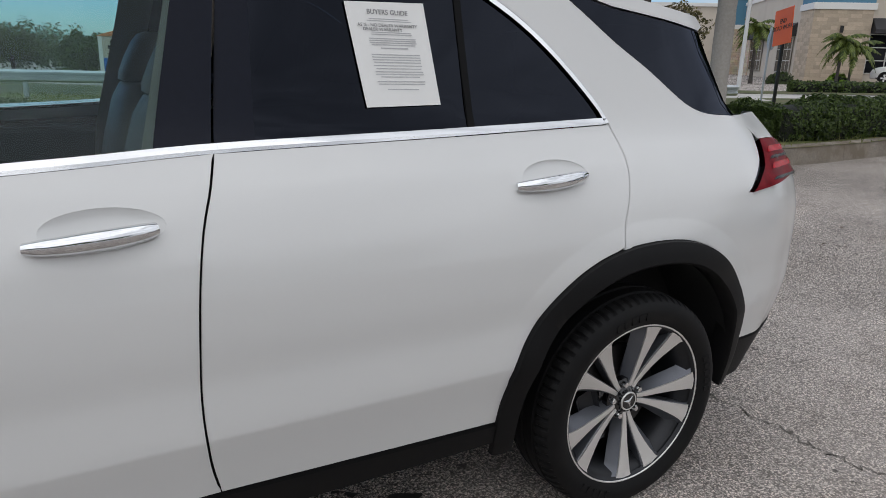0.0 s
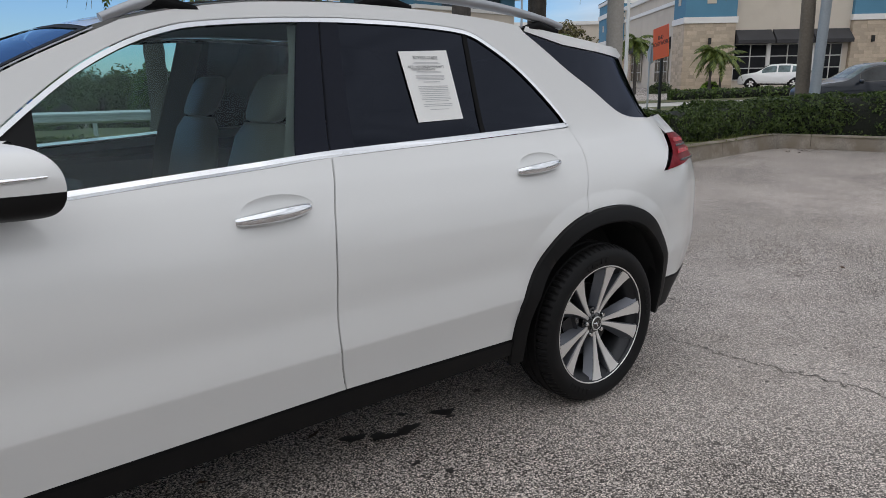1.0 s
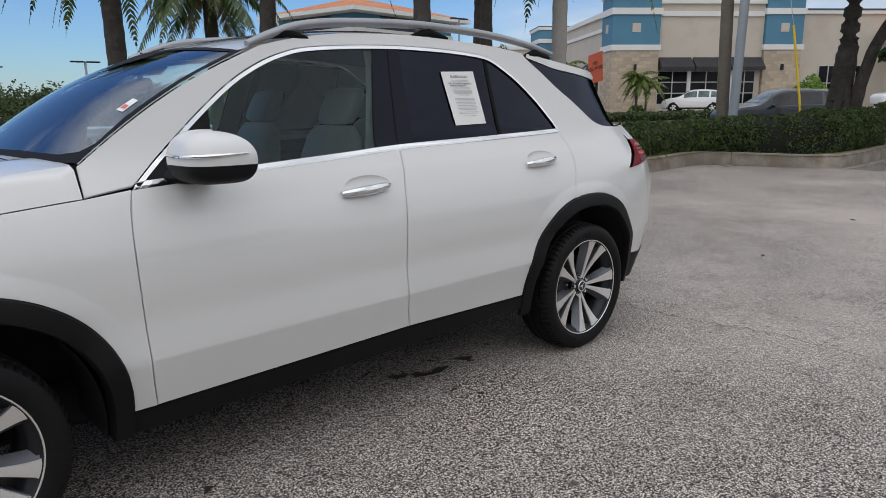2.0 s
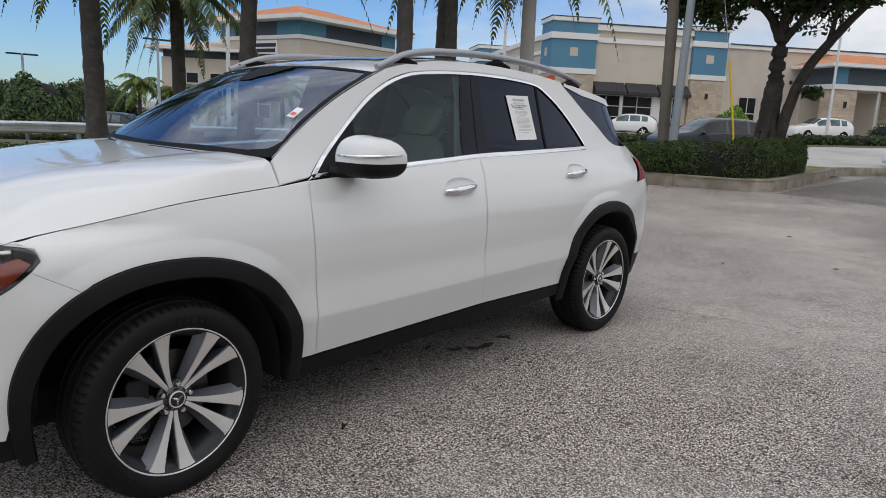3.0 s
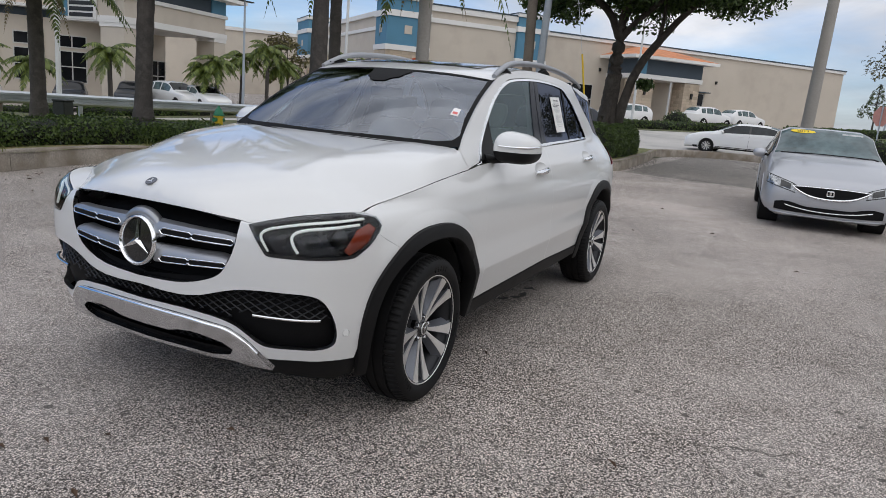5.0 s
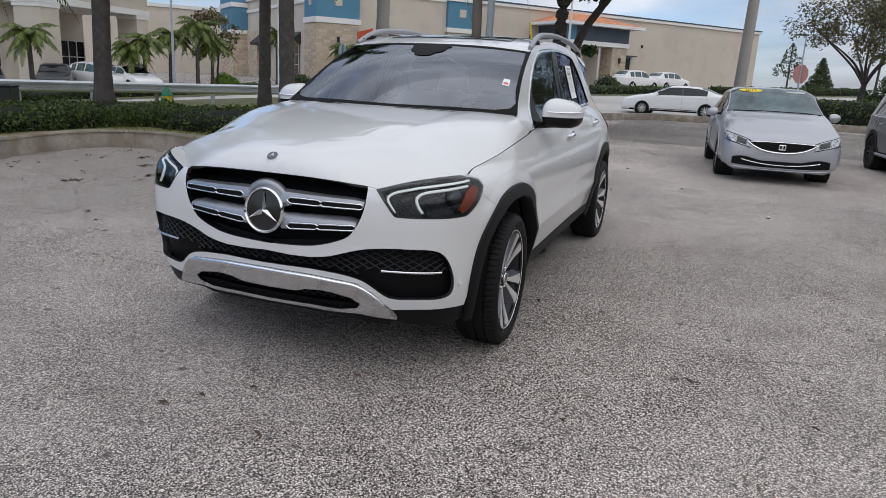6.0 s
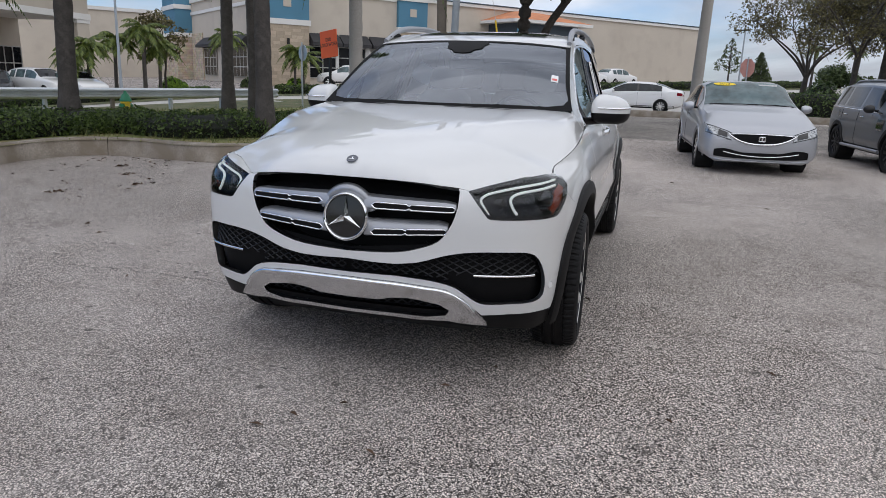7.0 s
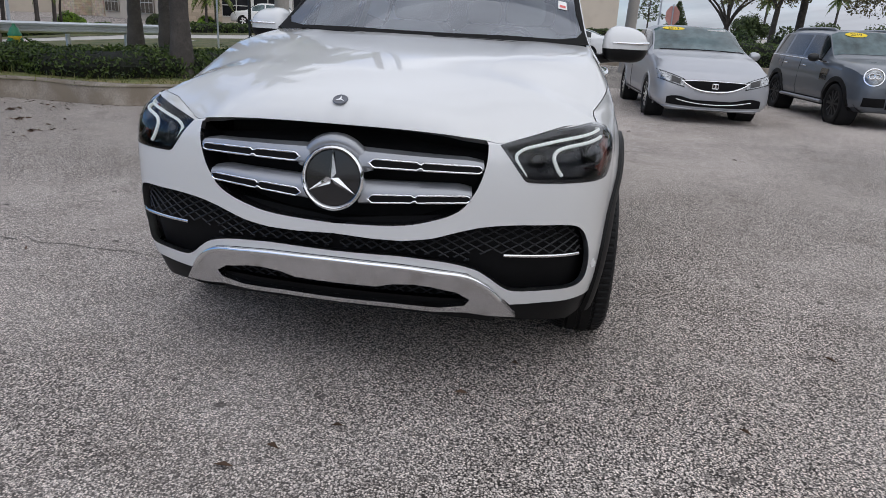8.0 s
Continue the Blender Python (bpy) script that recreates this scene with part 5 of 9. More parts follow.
# the thin-leaved trees beyond the far kerb
for i, (x, y, h, r, fork, wide) in enumerate(((-42.0, 9.2, 8.6, 0.20, 2.0, 4.1), (-35.4, 10.3, 7.2, 0.17, 2.9, 2.7), (-38.2, 12.3, 9.0, 0.25, 3.6, 3.7), (-33.0, 15.6, 7.5, 0.17, 2.4, 3.0))):
    rr = random.Random(70 + i)
    cl = []
    for _ in range(64):
        a, q = rr.uniform(0, 2 * math.pi), rr.uniform(0, 1) ** 0.5
        cl.append((math.cos(a) * q * wide, math.sin(a) * q * wide, h * (0.98 - 0.22 * q * q) - rr.uniform(0.0, 1.0) * h * 0.38, rr.uniform(0.55, 0.95)))
    limbs = []
    for k in range(7):
        a, e = 2 * math.pi * k / 7 + rr.uniform(-0.3, 0.3), rr.uniform(0.5, 0.8)
        limbs.append(([(0, 0.1, fork - 0.1), (math.cos(a) * wide * 0.2, math.sin(a) * wide * 0.2, fork + h * 0.13), (math.cos(a) * wide * e, math.sin(a) * wide * e, fork + h * rr.uniform(0.24, 0.40))], r * 0.5, 0.03))
    tree(x, y, 0.05, "thin-leaved spreading tree behind the far kerb", 70 + i, [([(0, 0, 0), (0.08, 0.0, fork * 0.5), (0.0, 0.1, fork)], r, r * 0.75)], limbs, cl, None, (9000, 5600, 8200, 7000)[i], 0.085, LEAF_PALE)


def conifer(x, y, h, r, seed, label, loose):
    """A narrow evergreen: whorls of drooping clumps that shorten to the top."""
    rng = random.Random(seed)
    cl = []
    for k in range(46):
        f = (k + rng.random()) / 46
        a = k * 2.4 + rng.uniform(-0.4, 0.4)
        q = r * (1 - f ** 1.3) * rng.uniform(0.55, 1.0)
        cl.append((math.cos(a) * q, math.sin(a) * q, h * (0.10 + 0.88 * f) if not loose else h * (0.30 + 0.66 * f), (0.55 if not loose else 0.42) * (1.1 - 0.7 * f)))
    return tree(x, y, terrain(x, y), label, seed, [([(0, 0, 0), (0.03, 0, h * 0.5), (0, 0, h * 0.96)], 0.13, 0.03)], [([(0, 0, h * f), (0.1 * math.cos(9 * f), 0.1 * math.sin(9 * f), h * f + 0.1)], 0.04, 0.02) for f in (0.35, 0.55, 0.75, 0.9)], cl, None, 2600 if loose else 5200, 0.15, FARLEAF)


conifer(-96.0, 12.9, 4.3, 1.5, 91, "dark dense conical evergreen far beyond the street", False)
conifer(-96.0, 9.2, 6.2, 2.0, 92, "airy dark evergreen far beyond the street", True)
far_lamp = thing("street_lamp", "thin distant street lamp with one flat head", "street lamp", "street lamps", Matrix.Translation((-90.0, 10.0, 0.0)))
Pile().tube([(0, 0, 0), (0, 0.05, 8.0)], [0.13, 0.08], 8).done("post", GREYPOLE, far_lamp, "", 60)
Pile().box((-0.2, -1.3, 7.95), (0.2, 0.3, 8.10), None, 0.03).done("lamp_head", BLACKPAINT, far_lamp)
hedge([(-28.2, 4.2), (-28.4, 8.5), (-28.8, 14), (-29.5, 26)], 1.6, 0.95, 9000, "dark hedge behind the far kerb of the car park", 77, 0.075)
for i, (x, y, r, h) in enumerate(((-34, 4.0, 1.0, 1.5), (-33.5, 8.6, 1.1, 1.7), (-33.8, 10.6, 1.2, 1.8), (-34.5, 14, 1.2, 1.7))):
    bush(x, y, 0.0, r, h, LEAF if i % 2 else FARLEAF, "rounded clipped shrub beyond the far kerb", 80 + i, 2200, 0.1, "far shrubs")
rr = random.Random(99)
q = st(-12.7, 6)
tree(q.x, q.y, terrain(q.x, q.y), "thin young tree with sparse leaves by the store", 99, [([(0, 0, 0), (0.05, 0, 0.8), (0, 0.05, 1.5)], 0.09, 0.06)],
     [([(0, 0.05, 1.4), (0.3, 0.4, 2.4), (0.5, 0.7, 3.3)], 0.05, 0.02), ([(0, 0.05, 1.4), (-0.3, -0.4, 2.5), (-0.5, -0.8, 3.4)], 0.05, 0.02), ([(0, 0.05, 1.5), (0, 0, 3.0), (0.1, 0, 3.8)], 0.05, 0.02)],
     [(rr.uniform(-1.3, 1.3), rr.uniform(-1.3, 1.3), rr.uniform(2.0, 4.4), rr.uniform(0.5, 0.8)) for _ in range(12)], None, 1500, 0.13, LEAF_PALE)
bush(-9.2, -33.0, -0.05, 1.75, 2.3, LEAF, "large rounded dark green bush beyond the street", 150, 5200, 0.13)
for i, (x, y, h, r) in enumerate(((-5.5, -42, 3.0, 2.6), (-15.5, -44, 3.2, 2.6), (-19.0, -47, 2.8, 2.4), (-9.0, -46, 3.4, 3.0))):
    far_tree(x, y, h * 0.95, r, 160 + i, None, "tree", "low leafy tree beyond the street", 5200, 0.15)

# the store's roadside sign beyond the guard rail, its lettering as bars
mono = thing("roadside_sign", "beige gabled roadside sign with a blue panel below", "sign", at=pose(-2.05, -24.15, 0.15, 0, 0, 184) @ Matrix.Diagonal((0.66, 0.8, 0.77, 1)))
for x0, x1 in ((-0.95, -0.80), (0.80, 0.95)):
    block(mono, "post", x0, x1, -0.12, 0.12, -0.3, 1.95, TRIMWHITE)
face_ = block(mono, "panel", -0.80, 0.80, -0.10, 0.10, 1.05, 1.95, STUCCO, "beige upper panel")
for z, w in ((1.72, 0.42), (1.50, 0.55), (1.22, 0.6)):
    block(face_, "sign_bar", -w, w, -0.112, -0.10, z - (0.075 if z > 1.3 else 0.03), z + (0.075 if z > 1.3 else 0.03), BLACKPAINT if z > 1.3 else KERB)
low_ = block(mono, "blue_panel", -0.78, 0.78, -0.09, 0.09, 0.15, 1.05, SIGNBLUE, "blue message panel")
for z, w in ((0.78, 0.35), (0.52, 0.3)):
    block(low_, "sign_bar", 0.6 - 2 * w, 0.6, -0.10, -0.09, z - 0.07, z + 0.07, PAPER)
Pile().add([(-1.02, -0.14, 1.95), (1.02, -0.14, 1.95), (1.02, 0.14, 1.95), (-1.02, 0.14, 1.95), (0, -0.14, 2.25), (0, 0.14, 2.25)], [(0, 1, 4), (3, 5, 2), (0, 4, 5, 3), (1, 2, 5, 4), (0, 3, 2, 1)]).done("gable", ROOFTILE, mono, "orange gable cap")
bush(-2.75, -22.9, 0.0, 0.95, 1.05, LEAF, "rounded shrub beside the roadside sign", 171, 1500, 0.1)

# ---- body surface of the white car: x ahead, y to its left, z up, origin on the ground under its middle
def curve(xs, ys):
    """A smooth function through the given stations (cubic, monotone-limited)."""
    xs, ys = np.array(xs, float), np.array(ys, float)
    h, d = np.diff(xs), np.diff(ys) / np.diff(xs)
    m = np.r_[d[0], [0 if d[i - 1] * d[i] <= 0 else 2 * d[i - 1] * d[i] / (d[i - 1] + d[i]) for i in range(1, len(d))], d[-1]]

    def at(x):
        x = min(max(x, xs[0]), xs[-1])
        i = min(int(np.searchsorted(xs, x, side="right")) - 1, len(h) - 1)
        t = (x - xs[i]) / h[i]
        return float((1 + 2 * t) * (1 - t) ** 2 * ys[i] + t * (1 - t) ** 2 * h[i] * m[i] + t * t * (3 - 2 * t) * ys[i + 1] + t * t * (t - 1) * h[i] * m[i + 1])
    return at


SIDE = curve([.18, .30, .37, .45, .505, .528, .535, .5385, .545, .56, .60, .68, .78, .88, .96, 1.03, 1.10, 1.15, 1.20, 1.25, 1.35, 1.5, 1.6, 1.66, 1.71, 1.76],
             [.83, .880, .896, .9175, .9315, .9371, .9386, .9389, .9387, .9380, .9345, .929, .932, .926, .908, .882, .847, .812, .779, .757, .725, .680, .652, .632, .605, .55])


def crease(x):
    """Height of the pressed line along the lower doors; it climbs a little towards the rear."""
    return .560 - .014 * x


PLAN_X = curve([-4.2, -3.3, -2.85, -2.6, -2.4, -2.2, -1.9, 1.7, 1.9, 2.06, 2.18, 2.28, 2.38, 2.50, 2.64, 2.80, 3.0, 3.15],
               [-2.585, -2.575, -2.53, -2.44, -2.32, -2.17, -1.9, 1.7, 1.90, 2.05, 2.15, 2.22, 2.275, 2.315, 2.345, 2.368, 2.38, 2.383])
PLAN_Y = curve([-4.2, -3.3, -2.85, -2.6, -2.4, -2.2, -1.9, -1.6, -1.2, -.6, .6, 1.2, 1.5, 1.7, 1.9, 2.06, 2.18, 2.28, 2.38, 2.50, 2.64, 2.80, 3.0, 3.15],
               [0, .40, .62, .74, .80, .855, .897, .919, .928, .932, .932, .932, .929, .923, .908, .879, .843, .79, .70, .58, .44, .29, .12, 0])
NOSE_DX = curve([.18, .25, .32, .40, .47, .55, .65, .75, .85, .90, .95, 1.0], [-.16, -.10, -.065, -.04, -.02, -.006, -.004, 0, -.006, -.022, -.055, -.11])
NOSE_Y = curve([.18, .25, .32, .45, .55, .75, .85, .90, .94, .98], [.94, .955, .975, .995, 1, 1, .99, .975, .945, .87])
UPPER = curve([-2.4, -2.0, -1.6, -1.2, -.6, 0, .5, 1.1], [.86, .92, .965, .99, 1, 1, 1, .995])
TAIL_DX = curve([.2, .35, .5, .7, .85, 1.0, 1.1, 1.2, 1.27], [.25, .12, .03, 0, 0, .03, .06, .12, .2])


FX, RX_, ARX, ARZ = 1.4975, -1.515, 0.545, 0.515      # the wheel arches: middles, half length, height


def flank(a, z):
    """A point of the outer skin: a runs along the plan from tail (-4.2) to nose (3.15), equal to x on the flank."""
    px, py = PLAN_X(a), PLAN_Y(a)
    w = ease(z, 1.0, 1.2)
    lift = (crease(px) - .5385) * ease(z, .36, .50) * (1 - ease(z, .62, .80))
    s = SIDE(z - lift) / .932
    nose, tail = ease(a, 1.35, 2.0), ease(-a, 1.7, 2.3)
    mid = py * (1 - w) + w * .932 * UPPER(px)
    y = mid * s * (1 - nose) + nose * py * NOSE_Y(z)
    if tail > 0:
        y = y * (1 - tail) + tail * py * (.4 + .6 * s if z < 1.0 else (.4 + .6 * s) * (1 - .5 * (z - 1.0)))
    x = px + NOSE_DX(z) * ease(a, 1.75, 2.4) + TAIL_DX(z) * ease(-a, 1.85, 2.6)
    if z > 0.62:      # a pressed flare round each wheel arch
        for cx, up, rise in ((FX, 0.0, 0.011), (RX_, 0.01, 0.008)):
            out = ((abs(a - cx) / ARX) ** 2.25 + (max(z - 0.355, 0) / (ARZ + up)) ** 2.25) ** (1 / 2.25) - 1
            if out < 0.12:
                y += rise * min(1 - out / 0.12, 1) * ease(z, 0.62, 0.80)
    return Vector((x, y, z))


ROOF_EDGE = curve([-1.95, -1.73, -1.53, -1.29, -1.08, -.79, -.44, -.13, .085, .28, .37, .6], [1.53, 1.56, 1.59, 1.622, 1.648, 1.669, 1.68, 1.67, 1.645, 1.604, 1.575, 1.44])
ROOF_MID = curve([-1.95, -1.5, -1.0, -.44, 0, .2, .42, .6], [1.578, 1.642, 1.69, 1.708, 1.68, 1.65, 1.602, 1.53])


def roof(x, v):
    ze, zc = ROOF_EDGE(x), ROOF_MID(x)
    return Vector((x, v * flank(x, ze).y, zc - (zc - ze) * abs(v) ** 2.6))


HOOD_MID = curve([.9, 1.10, 1.4, 1.7, 2.0, 2.2, 2.29, 2.335, 2.352, 2.362, 2.37], [1.225, 1.207, 1.178, 1.143, 1.095, 1.05, 1.02, .993, .965, .938, .90])
HOOD_RIM = curve([.9, 1.02, 1.25, 1.43, 1.62, 1.83, 1.97, 2.08, 2.2, 2.28, 2.32, 2.37], [1.10, 1.09, 1.07, 1.052, 1.02, .98, .957, .87, .71, .575, .49, .40])
HOOD_POWER = curve([.9, 1.1, 1.5, 1.95, 2.4], [14, 12, 6, 3, 3])


def HOOD_HALF(x):
    return flank(min(x, 1.97), HOOD_RIM(min(x, 1.97))).y - .0012 + (.80 - flank(1.97, HOOD_RIM(1.97)).y) * ease(x, 1.97, 2.4)


SHOULDER = curve([.757, .779, .812, .847, .882, .908], [1.25, 1.20, 1.15, 1.10, 1.03, .96])


def lid(x, y):
    """The bonnet near the screen: its crown meeting the shoulder of the flank in a soft bend."""
    crown = HOOD_MID(x) - .022 * (y / .8) ** 2
    side = SHOULDER(max(abs(y), .757)) + max(.757 - abs(y), 0) * 2.2
    h = max(.02 - abs(crown - side), 0) / .02
    return min(crown, side) - h * h * .005


def hood(x, y):
    zc, ze, half_ = HOOD_MID(x), HOOD_RIM(x), HOOD_HALF(x)
    v = abs(y) / half_
    w = ease(x, 0.98, 1.85)
    z = w * (zc - (zc - ze) * v ** HOOD_POWER(x))
    if w < 1:
        z += (1 - w) * (lid(x, y) + (ze - lid(x, half_)) * min(v, 1) ** 6)
    line = .42 + .10 * (2.2 - x)          # the two pressed lines along the bonnet
    z += .0048 * ease(abs(y), line - .07, line) * (1 - ease(abs(y), line + .02, line + .26)) * ease(x, .95, 1.15) * (1 - ease(x, 1.9, 2.25))
    return Vector((x, y, z))


def screen_edge(v):
    x, z = 1.01 + (.37 - 1.01) * v, 1.195 + (1.575 - 1.195) * v + .03 * math.sin(math.pi * v)
    return flank(x, z)


def screen(u, v):
    e = screen_edge(v)
    cx, cz = 1.15 + (.42 - 1.15) * v, 1.19 + (1.602 - 1.19) * v + .05 * math.sin(math.pi * v)
    return Vector((cx + (e.x - cx) * u * u, u * e.y, cz + (e.z - cz) * abs(u) ** 2.2))



def dense(points, step=0.03):
    out = []
    for i in range(len(points)):
        a, b = Vector(points[i]), Vector(points[(i + 1) % len(points)])
        k = max(int((b - a).length / step), 1)
        out += [a.lerp(b, j / k) for j in range(k)]
    return [p for i, p in enumerate(out) if (p - out[i - 1]).length > 1e-5]


def shrunk(poly, d):
    """The outline moved inwards by d."""
    n = len(poly)
    area = sum(poly[i - 1][0] * poly[i][1] - poly[i][0] * poly[i - 1][1] for i in range(n))
    out = []
    for i in range(n):
        t = (Vector(poly[(i + 1) % n]) - Vector(poly[i - 1]))
        s = Vector((-t.y, t.x)).normalized() * (1 if area > 0 else -1)
        out.append(Vector(poly[i]) + s * d)
    return out


def cut(poly, a, b):
    """The part of an outline to the left of the line from a to b."""
    a, b = Vector(a), Vector(b)
    d = b - a
    side = [d.x * (p[1] - a.y) - d.y * (p[0] - a.x) for p in poly]
    out = []
    for i in range(len(poly)):
        p, q, s, t = Vector(poly[i - 1]), Vector(poly[i]), side[i - 1], side[i]
        if (s > 0) != (t > 0):
            out.append(p.lerp(q, s / (s - t)))
        if t > 0:
            out.append(q)
    return out


def normal(f, a, b, e=0.004):
    n = (f(a + e, b) - f(a - e, b)).cross(f(a, b + e) - f(a, b - e))
    return n.normalized() if n.length > 1e-12 else Vector((0, 0, 1))


def panel(name, outline, f, mat, parent, holes=(), step=0.06, thick=0.012, off=0.0, label="", sides=(1,), gap=0.0022, fine=0.03, up=None, extra=()):
    """A pressed sheet: the outline, in the surface's own coordinates, laid on the surface f with true normals and a turned-in rim.
    sides: 1 as drawn, -1 mirrored to the car's other flank; both makes one mesh of the two halves."""
    ring = dense(outline, fine)
    ring = shrunk(ring, gap) if gap else ring
    hs = [dense(h, fine) for h in holes]
    _, tris, flat = fill(ring, hs, step, lambda x, y: (x, y), extra=extra)
    P, N, F = [], [], []
    pos, nor = [], []
    for q in flat:
        n = normal(f, q.x, q.y)
        p = f(q.x, q.y)
        out = up if up is not None else Vector((p.x * 0.25, p.y, (p.z - 0.7) * 0.6))
        if n.dot(out) < 0:
            n = -n
        pos.append(p + n * off)
        nor.append(n)
    for s in sides:
        flip = Vector((1, s, 1))
        k = len(P)
        P += [p * flip for p in pos]
        N += [n * flip for n in nor]
        for t in tris:
            a, b, c = (P[k + i] for i in t)
            F.append(tuple(k + i for i in (t if (b - a).cross(c - a).dot(N[k + t[0]]) > 0 else reversed(t))))
        if thick:
            m = 0
            for r in (ring, *hs):
                j = len(P)
                for i in range(len(r)):
                    P.append(P[k + m + i].copy())
                    P.append(P[k + m + i] - N[k + m + i] * thick)
                    N += [N[k + m + i], N[k + m + i]]
                for i in range(len(r)):
                    a, b = j + 2 * i, j + 2 * ((i + 1) % len(r))
                    F.append((a, b, b + 1, a + 1))
                m += len(r)
    return make(name, P, F, mat, parent, label, None, N)


gle = thing("suv_car", "white sport utility car with black wheel arch trim and chrome", "car")


def arch(cx, rx, rz, a0, a1, n=60, cz=0.355, power=2.25):
    out = []
    for a in span(radians(a0), radians(a1), n):
        c, s = math.cos(a), math.sin(a)
        out.append((cx + rx * math.copysign(abs(c) ** (2 / power), c), cz + rz * math.copysign(abs(s) ** (2 / power), s)))
    return out


HEADLIGHT = flow([(2.540, 0.903), (2.520, 0.911), (2.42, 0.936), (2.30, 0.955), (2.12, 0.962), (1.985, 0.957), (1.915, 0.938), (1.905, 0.905), (1.98, 0.84), (2.05, 0.803), (2.09, 0.790), (2.16, 0.788), (2.27, 0.789), (2.425, 0.789),
                  (2.462, 0.793), (2.476, 0.808), (2.505, 0.850), (2.534, 0.892)], 4, True)
WINDOW = [tuple(q) for q in flow([(0.868, 1.118), (0.794, 1.179), (0.699, 1.258), (0.625, 1.322), (0.547, 1.386), (0.468, 1.446), (0.389, 1.496), (0.292, 1.545), (0.195, 1.579), (0.095, 1.60), (-0.114, 1.618), (-0.34, 1.627),
                                  (-0.503, 1.627), (-0.678, 1.623), (-0.862, 1.611), (-0.965, 1.594), (-1.052, 1.553), (-1.147, 1.496), (-1.241, 1.423), (-1.336, 1.334), (-1.405, 1.259), (-1.43, 1.212)], 3)]
BELT = [tuple(q) for q in flow([(-1.43, 1.212), (-0.846, 1.194), (-0.29, 1.178), (0.0, 1.16), (0.334, 1.141), (0.868, 1.108)], 6)]
SEAM_F = [tuple(q) for q in flow([(0.878, 1.107), (0.901, 1.016), (0.91, 0.877), (0.903, 0.685), (0.894, 0.511), (0.878, 0.372)], 4)]
SEAM_M = [tuple(q) for q in flow([(-0.265, 1.178), (-0.246, 1.11), (-0.218, 1.02), (-0.198, 0.90), (-0.188, 0.75), (-0.186, 0.61), (-0.198, 0.49), (-0.217, 0.403)], 4)]
SEAM_R = [tuple(q) for q in flow([(-1.43, 1.212), (-1.45, 1.143), (-1.443, 1.075), (-1.417, 0.998), (-1.392, 0.94), (-1.38, 0.86)], 4)]


def dish_ring(cx, cz, rx, rz, n=28):
    return [(cx + rx * math.cos(2 * math.pi * i / n), cz + rz * math.sin(2 * math.pi * i / n)) for i in range(n)]


FOLD = [(x, crease(x) + d) for x in span(-1.2, 1.0, 110) for d in (-.0075, -.0035, 0.0, .0045, .010)]
FLARE = [p for cx, up in ((FX, 0.0), (RX_, 0.01)) for g in (1.03, 1.06, 1.09, 1.11, 1.12, 1.13, 1.15) for p in arch(cx, ARX * g, (ARZ + up) * g, 22, 158, 70)]
DISH1, DISH2 = (-0.033, 1.045, 0.115, 0.040), (-1.167, 1.088, 0.112, 0.038)
arch_f = arch(FX, ARX, ARZ, 0, 180)
arch_r = arch(RX_, ARX, ARZ + 0.01, 0, 180)
rim = [(q, HOOD_RIM(q)) for q in span(1.02, 1.97, 14)]
